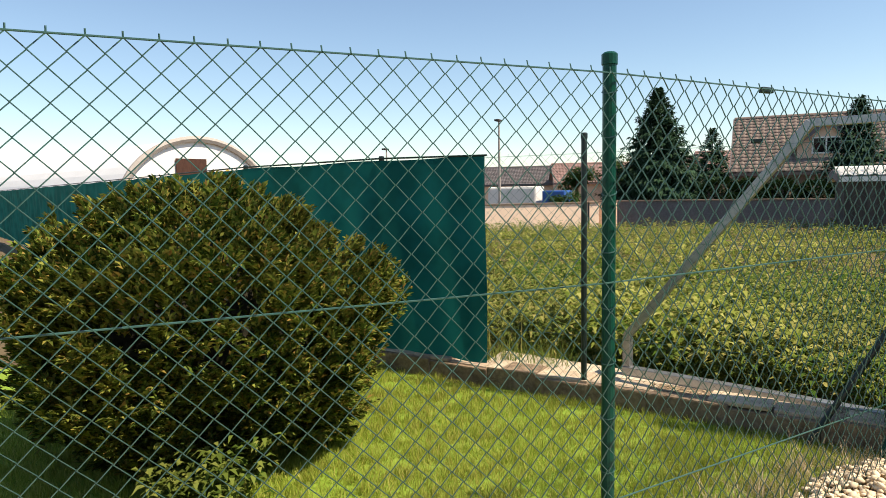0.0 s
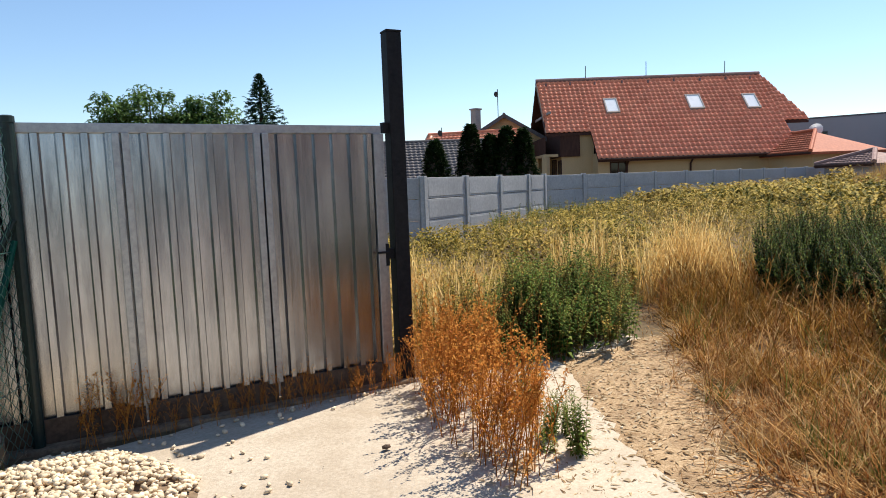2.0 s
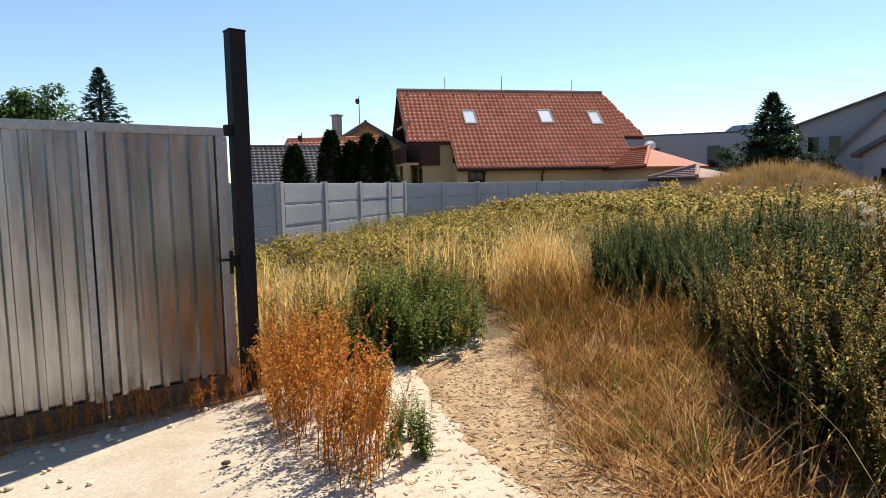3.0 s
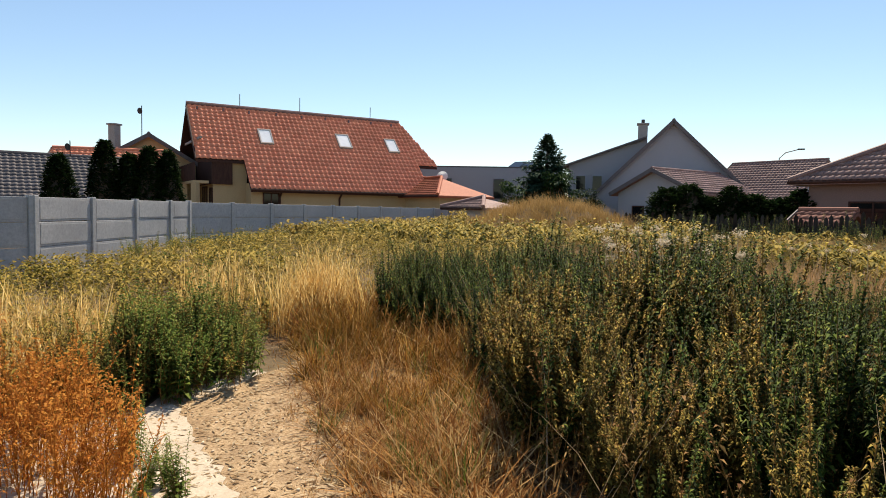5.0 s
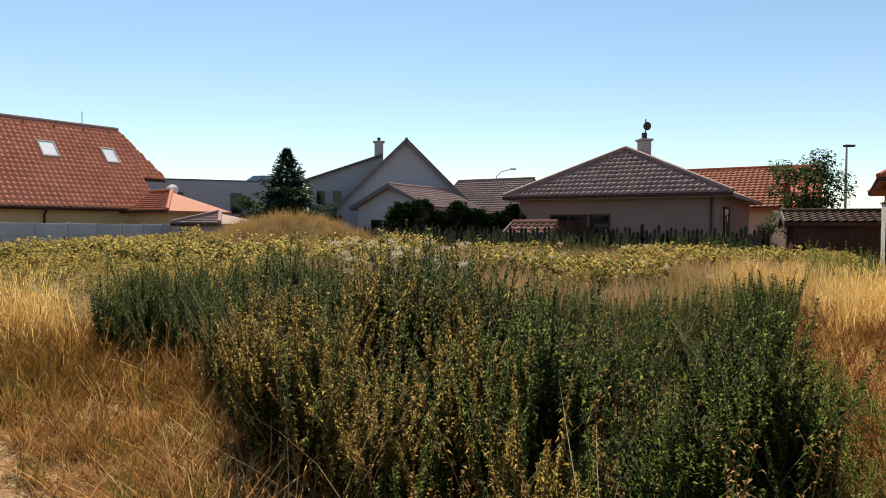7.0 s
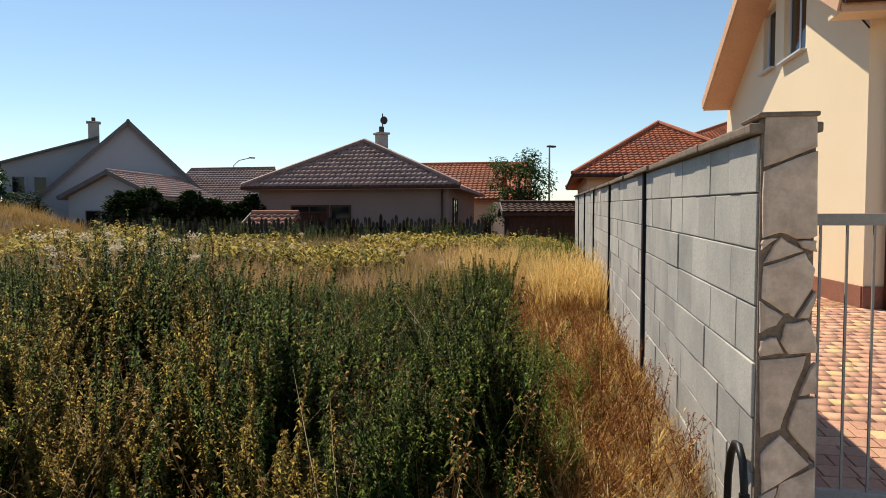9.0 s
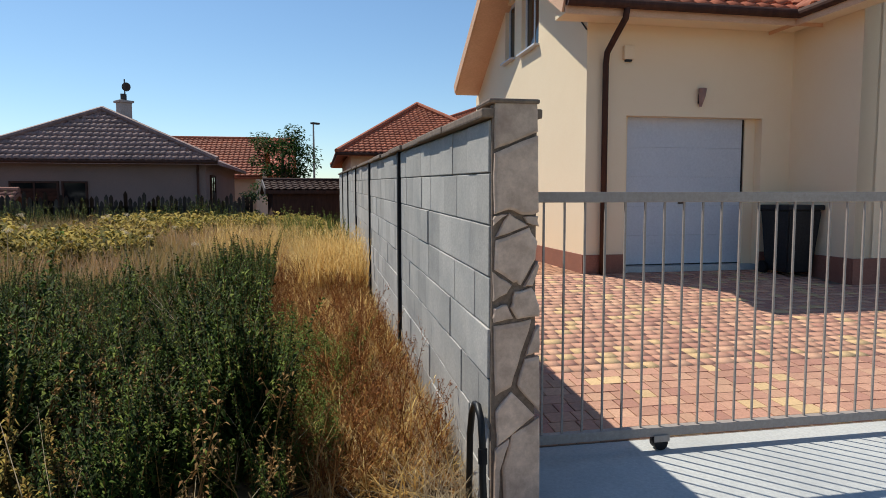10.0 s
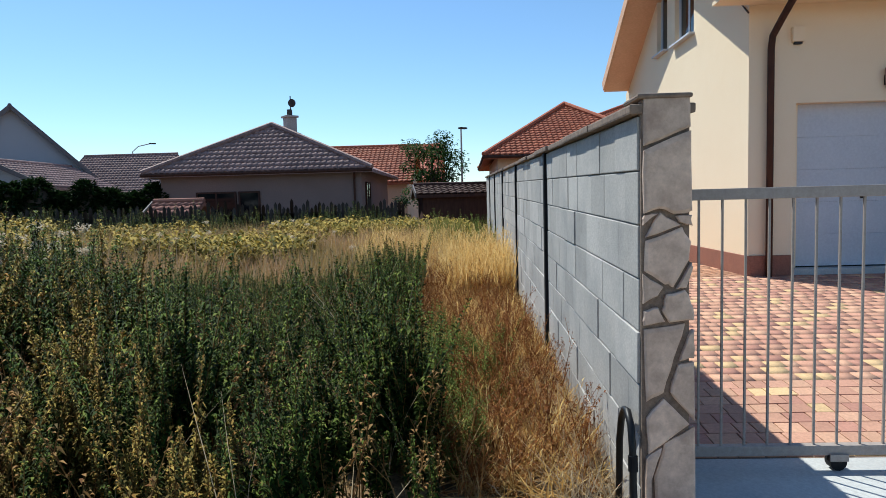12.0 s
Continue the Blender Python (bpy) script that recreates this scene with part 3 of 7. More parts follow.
        bmesh.ops.create_cone(bm, segments=14, radius1=0.2, radius2=0.04, depth=0.14, cap_ends=True,
                              matrix=Matrix.Translation((at[0] - 0.1, at[1], z1 - 0.35)) @ Matrix.Rotation(radians(80), 4, "Y"))
        part("dish", bm, M["wood_grey"], a)
    return a


def gable_house(name, at, heading, length, width, eave, ridge, wall, tile, label, overhang=0.4, category="house"):
    """A house whose ridge runs from its near gable (at, the middle of that gable) along heading."""
    h = thing(name, label=label, category=category)
    a = Vector((math.cos(radians(heading)), math.sin(radians(heading)), 0))
    s = Vector((-a.y, a.x, 0))
    p = Vector((at[0], at[1], 0))
    w, slope = width / 2, (ridge - eave) / (width / 2)
    top = ridge - 0.15
    lowz = eave - 0.1
    near = [p - s * w, p + s * w, p + s * w + Vector((0, 0, lowz)), p + Vector((0, 0, top)), p - s * w + Vector((0, 0, lowz))]
    far = [q + a * length for q in near]
    solid("wall", [near, far, *[[near[k], near[(k + 1) % 5], far[(k + 1) % 5], far[k]] for k in range(5)]], wall, h)
    for sg in (-1, 1):
        e = p - a * overhang + s * sg * (w + overhang) + Vector((0, 0, eave - slope * overhang))
        r = p - a * overhang + Vector((0, 0, ridge))
        f = a * (length + 2 * overhang)
        roof_shell(h, [[e, e + f, r + f, r]], tile, "roof")
        tiled_slope("roof_tiles", e, a, r - e, length + 2 * overhang, (r - e).length, tile, h)
    bm = bmesh.new()
    tube(bm, [p - a * overhang + Vector((0, 0, ridge + 0.04)), p + a * (length + overhang) + Vector((0, 0, ridge + 0.04))], 0.11, 8)
    part("ridge_tiles", bm, tile, h)
    for sg in (-1, 1):
        bm = bmesh.new()
        beam(bm, p - a * (overhang + 0.03) + Vector((0, 0, ridge - 0.05)), p - a * (overhang + 0.03) + s * sg * (w + overhang) + Vector((0, 0, eave - slope * overhang - 0.05)), 0.05, 0.24)
        part("bargeboard", bm, M["tile_grey"], h)
    return h, a, s, p


def hip_house(name, at, length, depth, eave, rise, wall, tile, label, overhang=0.5, ridge_share=0.0, apex=None):
    """A hipped house: its front runs from at along V, and it goes back along U."""
    h = thing(name, label=label, category="house")
    p = Vector((at[0], at[1], 0))
    Z = Vector((0, 0, 1))
    b = [p, p + V2 * length, p + V2 * length + U2 * depth, p + U2 * depth]
    t = [q + Z * (eave + 0.05) for q in b]
    solid("wall", [b, t, *[[b[k], b[(k + 1) % 4], t[(k + 1) % 4], t[k]] for k in range(4)]], wall, h)
    o = overhang
    e = [p - V2 * o - U2 * o, p + V2 * (length + o) - U2 * o, p + V2 * (length + o) + U2 * (depth + o), p - V2 * o + U2 * (depth + o)]
    e = [q + Z * eave for q in e]
    mid = p + V2 * length / 2 + U2 * (apex or depth / 2) + Z * (eave + rise)
    half = length * ridge_share / 2
    r0, r1 = mid - V2 * half, mid + V2 * half
    back = p + V2 * length / 2 + U2 * (depth - (apex or depth / 2)) + Z * (eave + rise)
    if apex:
        rings = [[e[0], e[1], r0], [e[1], e[2], back, r0], [e[2], e[3], back], [e[3], e[0], r0, back]]
    elif half:
        rings = [[e[0], e[1], r1, r0], [e[1], e[2], r1], [e[2], e[3], r0, r1], [e[3], e[0], r0]]
    else:
        rings = [[e[0], e[1], r0], [e[1], e[2], r0], [e[2], e[3], r0], [e[3], e[0], r0]]
    roof_shell(h, rings, tile, "roof")
    for (q0, q1) in ((e[0], e[1]), (e[3], e[0])):
        d = q1 - q0
        m = (q0 + q1) / 2
        inw = Z.cross(d).normalized()
        if (mid - m).dot(inw) < 0:
            inw = -inw
        run = (mid - m).dot(inw)
        upv = inw * run + Z * rise
        ob = tiled_slope("roof_tiles", q0, d, upv, d.length, upv.length, tile, h, 0.24, 0.29, 0.028)
        L = d.length
        dn, un = d.normalized(), upv.normalized()
        front = abs(dn.dot(V2)) > 0.9
        share = half if front else (L / 2 - apex - o if apex else 0.0)

        def keep(c, q0=q0, dn=dn, un=un, L=L, S=upv.length, share=share):
            x, y = (c - q0).dot(dn), (c - q0).dot(un) / S
            return y * (L / 2 - share) < x < L - y * (L / 2 - share)
        clip_below(ob, keep)
    for q, r in ((e[0], r0), (e[1], r1), (e[3], back if apex else r0), (r0, back if apex else r1)):
        if (q - r).length < 0.1:
            continue
        bm = bmesh.new()
        tube(bm, [q + Z * 0.06, r + Z * 0.1], 0.11, 8)
        part("hip_tiles", bm, tile, h)
    bm = bmesh.new()
    tube(bm, [e[0] - Z * 0.05, e[1] - Z * 0.05], 0.07, 8)
    tube(bm, [e[3] - Z * 0.05, e[0] - Z * 0.05], 0.07, 8)
    part("gutter", bm, M["wood_dark"], h)
    return h, b, e, mid


# ---- trees ----
def spray_template(n, length, width, droop):
    out = []
    for k in range(n):
        a = rng.uniform(-0.9, 0.9)
        out.append(small_leaf((rng.uniform(0, length * 0.7), 0, 0), (math.cos(a), math.sin(a), rng.uniform(-0.3, 0.25)), length * rng.uniform(0.3, 0.6), width, droop * rng.uniform(0.5, 1.5)))
    return gather(out)


def place_sprays(templates, pos, heading, pitch, scale):
    """Sprays set at places, turned to a heading and tilted by a pitch."""
    vs, fs, n = [], [], 0
    pick = rng.integers(0, len(templates), len(pos))
    for k, (tv, tf) in enumerate(templates):
        j = np.where(pick == k)[0]
        if len(j) == 0:
            continue
        cp, sp = np.cos(pitch[j])[:, None], np.sin(pitch[j])[:, None]
        ca, sa = np.cos(heading[j])[:, None], np.sin(heading[j])[:, None]
        x = tv[None, :, 0] * cp - tv[None, :, 2] * sp
        z = tv[None, :, 0] * sp + tv[None, :, 2] * cp
        y = np.broadcast_to(tv[None, :, 1], x.shape)
        s = scale[j][:, None]
        v = np.stack([pos[j, 0:1] + (x * ca - y * sa) * s, pos[j, 1:2] + (x * sa + y * ca) * s, pos[j, 2:3] + z * s], -1)
        vs.append(v.reshape(-1, 3))
        fs.append((tf[None] + (np.arange(len(j)) * len(tv))[:, None, None] + n).reshape(-1, 4))
        n += v.shape[0] * v.shape[1]
    return np.vstack(vs), np.vstack(fs)


def spruce(at, top, radius, label="dark green spruce tree standing among the gardens", sprays=900, base=0.4):
    t = thing("spruce_tree", (0, 0, 0), label=label, category="tree", group="conifers")
    bm = bmesh.new()
    tube(bm, [(at[0], at[1], 0), (at[0], at[1], top * 0.6), (at[0], at[1], top)], [radius * 0.09, radius * 0.05, 0.01], 7)
    part("trunk", bm, M["bark"], t)
    tm = [spray_template(10, 1.0, 0.22, 0.3) for _ in range(5)]
    sprays = int(sprays * 1.6)
    f = rng.uniform(0, 1, sprays) ** 1.25
    a = rng.uniform(0, 2 * np.pi, sprays)
    lobes = 0.74 + 0.22 * np.sin(a * 3 + f * 31) + 0.2 * np.sin(a * 5 - f * 47 + at[0])
    r = radius * (1 - f) ** 0.8 * lobes * rng.uniform(0.25, 1.05, sprays)
    pos = np.stack([at[0] + r * np.cos(a), at[1] + r * np.sin(a), base + f * (top - base)], 1)
    v, q = place_sprays(tm, pos, a, rng.uniform(-0.45, 0.2, sprays) + 0.9 * f ** 4, (0.2 + 0.4 * (1 - f)) * min(max(radius, 1.0), 1.8) * 0.72)
    quads("crown", v, q, M["spruce"], t)
    return t


def dense_bush(name, at, top, radius, material, label, leaves=4500, leaf=0.15, point=1.0, category="tree", group=""):
    """A closed evergreen: a dark inner body under a coat of small sprays; point 1 is a cone, 0 a dome."""
    t = thing(name, label=label, category=category, group=group)
    f = rng.uniform(0.0, 1.0, leaves) ** 0.9
    a = rng.uniform(0, 2 * np.pi, leaves)

    def girth(f):
        return radius * (point * (1 - f) ** 0.75 + (1 - point) * np.sqrt(np.clip(1 - f ** 2.5, 0, 1)))
    lump = 1 + 0.13 * np.sin(a * 3 + f * 13 + at[0]) + 0.10 * np.sin(a * 5 - f * 21) + 0.08 * np.sin(a * 9 + f * 33)
    r = girth(f) * lump * rng.uniform(0.8, 1.05, leaves)
    pos = np.stack([at[0] + r * np.cos(a), at[1] + r * np.sin(a), 0.05 + f * top * 0.98], 1)
    v, q = place_sprays([spray_template(5, 1.0, 0.3, 0.15) for _ in range(4)], pos, a + rng.normal(0, 0.5, leaves), rng.uniform(-0.2, 1.1, leaves), leaf * rng.uniform(0.6, 1.3, leaves))
    quads("crown", v, q, material, t)
    bm = bmesh.new()
    zs = [0.0, 0.2, 0.4, 0.6, 0.8, 0.93]
    tube(bm, [(at[0], at[1], z * top) for z in zs], [float(girth(np.array(z))) * 0.82 for z in zs], 12)
    part("inner_body", bm, M["bark"], t)
    return t


def leafy(name, at, top, radius, material, label, leaves=2500, leaf=0.16, base=0.3, trunk=True, squash=1.0, category="tree", group=""):
    """A broad-leaved tree or bush: trunk, limbs, and a crown of clumps of leaves with gaps."""
    t = thing(name, label=label, category=category, group=group)
    clumps = max(7, int(leaves / 130))
    ce = []
    while len(ce) < clumps:
        p = rng.uniform(-1, 1, 3)
        if 0.25 < np.linalg.norm(p) < 1:
            ce.append(p)
    ce = np.array(ce)
    half = (top - base) / 2
    cen = np.array((at[0], at[1], base + half)) + ce * np.array((radius, radius, half)) * 0.78
    bm = bmesh.new()
    if trunk:
        tube(bm, [(at[0], at[1], 0), (at[0] + 0.05, at[1], base + half * 0.5), (at[0], at[1], base + half * 1.5)], [radius * 0.09, radius * 0.065, 0.02], 7)
    for c in cen[:14]:
        tube(bm, [(at[0], at[1], base * 0.4 if not trunk else base + half * 0.3), tuple((np.array((at[0], at[1], base + half * 0.2)) + c) / 2), tuple(c)], [radius * 0.035, radius * 0.02, 0.006], 5)
    part("trunk", bm, M["bark"], t)
    tm = [gather([leaf_piece((0, 0, 0), (1, 0, 0), 1.0, 0.55, 0.2)]), gather([leaf_piece((0, 0, 0), (1, 0.2, 0.1), 0.85, 0.5, 0.35)])]
    w = rng.integers(0, clumps, leaves)
    d = rng.normal(0, 1, (leaves, 3))
    d /= np.linalg.norm(d, axis=1)[:, None]
    size = rng.uniform(0.22, 0.42, clumps)[w][:, None] * radius
    pos = cen[w] + d * size * rng.uniform(0.4, 1.0, (leaves, 1)) * np.array((1, 1, 0.8 * squash))
    pos[:, 2] = np.maximum(pos[:, 2], 0.05)
    v, q = place_sprays(tm, pos, np.arctan2(d[:, 1], d[:, 0]) + rng.normal(0, 0.6, leaves), rng.uniform(-0.8, 0.6, leaves), leaf * rng.uniform(0.6, 1.3, leaves))
    quads("crown", v, q, material, t)
    return t

# ---- ground ----
axis = np.concatenate([-np.geomspace(3000, 45, 14), np.linspace(-40, 60, 141), np.geomspace(66, 3000, 14)])
gx, gy = np.meshgrid(axis, axis, indexing="ij")
gv = np.stack([gx.ravel(), gy.ravel(), ground_z(gx.ravel(), gy.ravel())], 1)
na = len(axis)
gi = (np.arange(na - 1)[:, None] * na + np.arange(na - 1)[None]).ravel()
ground = quads("ground", gv, np.stack([gi, gi + na, gi + na + 1, gi + 1], 1), M["soil"], smooth=True)
tagged(ground, "dry bare soil of the plot reaching to the horizon", "ground", kind="structure")


def patch(name, outline, z, material, label, category, rough_edge=0.06, step=0.25):
    """A thin sheet over the ground with an uneven edge."""
    pts = []
    n = len(outline)
    for k in range(n):
        p, q = np.array(outline[k], float), np.array(outline[(k + 1) % n], float)
        m = max(1, int(np.linalg.norm(q - p) / step))
        for i in range(m):
            r = p + (q - p) * i / m
            pts.append(r + rng.normal(0, rough_edge, 2))
    bm = bmesh.new()
    prism(bm, [tuple(p) for p in pts], -0.02, z)
    return tagged(part(name, bm, material), label, category, kind="structure")


LAWN = [(-7.5, -3.2), (-3.4, -1.2), (-0.42, 2.30), (1.0, 4.2), (0.95, 4.36), (-3.0, 4.86), (-9.0, 7.9)]
DRIVE = [(-2.4, -0.8), (0.2, 2.9), (1.1, 4.25), (3.4, 3.95), (4.5, 3.4), (5.9, 3.3), (5.3, 2.1), (4.1, 1.3), (3.3, 0.5), (1.6, -0.9), (1.4, -2.2), (1.9, -2.9), (0.2, -5.0), (-4.0, -6.0)]
PATHWAY = [(2.9, 2.1), (4.5, 3.25), (5.6, 3.1), (6.4, 3.0), (7.6, 3.4), (7.4, 2.7), (6.0, 2.3), (5.1, 1.9), (4.2, 1.2), (3.4, 0.6), (2.5, 0.9)]
patch("lawn_ground", LAWN, 0.006, M["lawn_soil"], "short mown green lawn behind the wire fence", "lawn")
patch("drive", DRIVE, 0.008, M["drive"], "pale trodden dirt drive in front of the gates", "drive", 0.05)
patch("footpath", PATHWAY, 0.014, M["litter"], "dirt footpath littered with dry plant scraps", "path", 0.08)
PATHGRASS = [(3.45, 0.3), (3.72, 1.2), (4.3, 1.7), (5.2, 2.3), (6.2, 2.95), (7.2, 3.6), (8.6, 3.7), (9.2, 2.6), (7.5, 1.4), (6.0, 1.1), (4.4, 0.4)]
patch("thatch", PATHGRASS, 0.017, M["thatch"], "matted dead grass beside the footpath", "ground", 0.12)
patch("concrete_slab", [(2.0, 1.35), (2.75, 1.95), (3.3, 2.35), (4.05, 3.0), (4.5, 3.35), (4.7, 3.2), (4.2, 2.65), (3.55, 1.95), (3.2, 1.4), (2.9, 0.95), (2.4, 0.6)], 0.02, M["slab"], "sunlit worn concrete slab edge in the drive", "slab", 0.022, 0.07)

# ---- corrugated cantilever gate ----
GATE_AT, GATE_TURN = (1.187, 4.559), -16.3
gate = thing("sliding_gate", (GATE_AT[0], GATE_AT[1], 0), GATE_TURN, "closed galvanised corrugated sheet sliding gate with cantilever tail", "gate")


def trapezoid_sheet(x0, x1, z0, z1, pitch=0.133, depth=0.038):
    """A standing sheet with trapezoid ribs."""
    bm = bmesh.new()
    xs, x = [], x0
    prof = [(0.0, 0), (0.56, 0), (0.64, 1), (0.92, 1), (1.0, 0)]
    while x < x1 - 0.01:
        xs += [(min(x + a * pitch, x1), d * depth) for a, d in prof[:-1]]
        x += pitch
    xs.append((x1, 0))
    lo = [bm.verts.new((a, -d, z0)) for a, d in xs]
    hi = [bm.verts.new((a, -d, z1)) for a, d in xs]
    for k in range(len(xs) - 1):
        if xs[k + 1][0] - xs[k][0] > 1e-4:
            bm.faces.new((lo[k], lo[k + 1], hi[k + 1], hi[k]))
    return bm


for a, b in ((-0.36, 0.0), (0.0, 0.545), (0.60, 1.415), (1.47, 2.27)):
    part("sheet", trapezoid_sheet(a, b, 0.168, 1.934), M["steel"], gate, "galvanised ribbed steel sheet")
for a, w in ((-0.38, 0.035), (0.518, 0.044), (0.574, 0.044), (1.388, 0.044), (1.444, 0.044), (2.266, 0.0585)):
    bm = bmesh.new()
    box(bm, (a, -0.062, 0.17), (a + w, 0.03, 1.934), None, 0.004)
    part("upright", bm, M["frame_steel"], gate)
for a in (0.51, 1.38):
    bm = bmesh.new()
    box(bm, (a, 0.032, 0.17), (a + 0.12, 0.05, 1.934), None, 0.002)
    part("backing_strip", bm, M["frame_steel"], gate)
bm = bmesh.new()
box(bm, (-0.40, -0.03, 1.935), (2.34, 0.03, 1.995), None, 0.004)
part("top_rail", bm, M["frame_steel"], gate)
bm = bmesh.new()
box(bm, (2.326, -0.03, 0.17), (2.36, 0.03, 1.934), None, 0.003)
part("end_post", bm, M["frame_steel"], gate)
bm = bmesh.new()
box(bm, (-2.13, -0.04, 0.06), (2.36, 0.04, 0.166), None, 0.006)
part("running_rail", bm, M["frame_steel"], gate, "galvanised running rail")
for k in range(3):
    bm = bmesh.new()
    a, b = ((-0.34, 0.545), (0.60, 1.415), (1.47, 2.27))[k]
    box(bm, (a, -0.046, 0.03), (b + 0.04, -0.034, 0.185), None, 0.003)
    part("kick_plate", bm, M["rusty"], gate, "dusty rust-stained kick plate, darkened for the shade at the gate's foot")
bm = bmesh.new()
beam(bm, (-2.10, 0, 0.14), (-2.10, 0, 0.40), 0.06, 0.06, 0.003)
part("tail_post", bm, M["frame_steel"], gate)
bm = bmesh.new()
beam(bm, (-2.11, 0, 0.40), (-0.86, 0, 1.96), 0.06, 0.06, 0.003)
part("tail_brace", bm, M["frame_steel"], gate)
bm = bmesh.new()
beam(bm, (-0.88, 0, 1.955), (-0.40, 0, 1.955), 0.05, 0.05, 0.003)
part("tail_top", bm, M["frame_steel"], gate)
bm = bmesh.new()
box(bm, (2.30, -0.05, 0.93), (2.36, -0.03, 1.10), None, 0.003)
tube(bm, [(2.33, -0.05, 1.04), (2.33, -0.09, 1.04), (2.25, -0.09, 1.04)], 0.01, 6)
part("lock", bm, M["black"], gate)

pole = thing("gate_post", (3.556, 3.866, 0), GATE_TURN, "tall black square steel gate post", "post")
bm = bmesh.new()
box(bm, (-0.06, -0.06, -0.1), (0.06, 0.06, 2.69), None, 0.008)
part("shaft", bm, M["black"], pole)
bm = bmesh.new()
box(bm, (-0.063, -0.063, 2.69), (0.063, 0.063, 2.705), None, 0.004)
part("cap", bm, M["black"], pole)
for z in (0.98, 1.94):
    bm = bmesh.new()
    box(bm, (-0.11, -0.03, z), (-0.06, 0.03, z + 0.08), None, 0.004)
    part("catch", bm, M["black"], pole)

# threshold and footing
bm = bmesh.new()
prism(bm, [(-2.0, 4.9), (-1.2, 4.82), (0.9, 4.5), (1.0, 4.78), (-1.0, 5.3), (-2.0, 5.5)], -0.05, 0.10)
tagged(part("running_strip", bm, M["slab"]), "pale concrete strip under the gate's running rail", "strip", kind="structure")
bm = bmesh.new()
m = pose(GATE_AT[0], GATE_AT[1], 0, 0, 0, GATE_TURN)
box(bm, (-0.4, -0.14, -0.1), (2.5, 0.16, 0.03), m, 0.012)
tagged(part("gate_threshold", bm, M["curb"]), "rough concrete threshold under the gate", "threshold", kind="structure")

# ---- footing, posts and screen behind the lawn ----
bm = bmesh.new()
pts = [(-9.0, 8.05), (-5.3, 5.98), (-2.95, 4.88), (-1.85, 4.70), (-0.6, 4.55), (0.95, 4.33)]
for p, q in zip(pts, pts[1:]):
    n = max(2, int((Vector(q) - Vector(p)).length / 0.4))
    for i in range(n):
        a, b = Vector(p).lerp(Vector(q), i / n), Vector(p).lerp(Vector(q), (i + 1) / n)
        d = (b - a).normalized()
        o = Vector((-d.y, d.x)) * 0.13
        z = 0.15 + rng.normal(0, 0.008)
        beam(bm, (*(a + o), z / 2 - 0.05), (*(b + o), z / 2 - 0.05 + rng.normal(0, 0.004)), 0.26 + rng.normal(0, 0.012), z + 0.1, 0.012)
footing = tagged(part("footing", bm, M["curb"]), "low rough concrete footing with crumbling top", "footing", kind="structure")
# added thin pieces that make the footing's top look sunlit
for p, q in zip(pts, pts[1:]):
    n = max(2, int((Vector(q) - Vector(p)).length / 0.33))
    for i in range(n):
        a, b = Vector(p).lerp(Vector(q), i / n), Vector(p).lerp(Vector(q), (i + 0.96) / n)
        d = (b - a).normalized()
        o = Vector((-d.y, d.x)) * (0.135 + rng.normal(0, 0.012))
        bm = bmesh.new()
        z = 0.155 + rng.normal(0, 0.006)
        beam(bm, (*(a + o), z), (*(b + o), z + rng.normal(0, 0.004)), 0.22 + rng.normal(0, 0.02), 0.03, 0.009)
        part("crust_piece", bm, M["lit_crust"], footing)


def round_post(at, top, r, material, label, cap=True, lean=(0, 0), group="fence posts"):
    t = thing("fence_post", (at[0], at[1], 0), 0, label, "post", group)
    bm = bmesh.new()
    tube(bm, [(0, 0, -0.2), (lean[0] * 0.5, lean[1] * 0.5, top / 2), (lean[0], lean[1], top)], r, 14)
    part("tube", bm, material, t, smooth=False)
    if cap:
        bm = bmesh.new()
        tube(bm, [(lean[0], lean[1], top - 0.03), (lean[0], lean[1], top + 0.005), (lean[0], lean[1], top + 0.012)], [r * 1.16, r * 1.16, r * 0.8], 14)
        part("cap", bm, material, t)
    return t


near_post = round_post((-0.42, 2.32), 2.02, 0.024, M["green_paint"], "green coated tubular fence post with cap")
for z in (0.55, 0.75, 0.95, 1.15, 1.35, 1.55, 1.75, 1.9):
    bm = bmesh.new()
    tube(bm, [(0.026 * math.cos(a) , 0.026 * math.sin(a), z + 0.01 * math.sin(a)) for a in [k * 0.7 for k in range(10)]], 0.0025, 4)
    part("wire_tie", bm, M["wire"], near_post)
round_post((-1.06, 4.66), 1.95, 0.021, M["dark_green"], "thin dark green fence post on the footing")
round_post((1.15, 4.50), 2.02, 0.036, M["dark_green"], "dark steel post beside the sliding gate")
bundle_post = round_post((0.83, 4.42), 1.97, 0.03, M["dark_green"], "dark corner post wrapped in surplus wire mesh", False)
for p in ((-2.93, 4.98), (-4.95, 5.49), (-8.0, 6.9), (-12.5, 8.95)):
    round_post(p, 1.87, 0.022, M["dark_green"], "dark green post carrying the privacy screen")
round_post((-4.6, -2.55), 2.0, 0.024, M["green_paint"], "green coated tubular fence post with cap")
for name, a, b, r in (("brace", (0.36, 4.30, 0.02), (1.13, 4.47, 1.42), 0.019), ("brace", (0.70, 4.18, 0.0), (1.12, 4.46, 1.30), 0.019)):
    t = thing("fence_strut", label="slanting dark steel strut bracing the gate-side post", category="strut", group="struts")
    bm = bmesh.new()
    tube(bm, [a, b], r, 10)
    part("tube", bm, M["dark_green"] if a[0] < 0.5 else M["green_paint"], t)

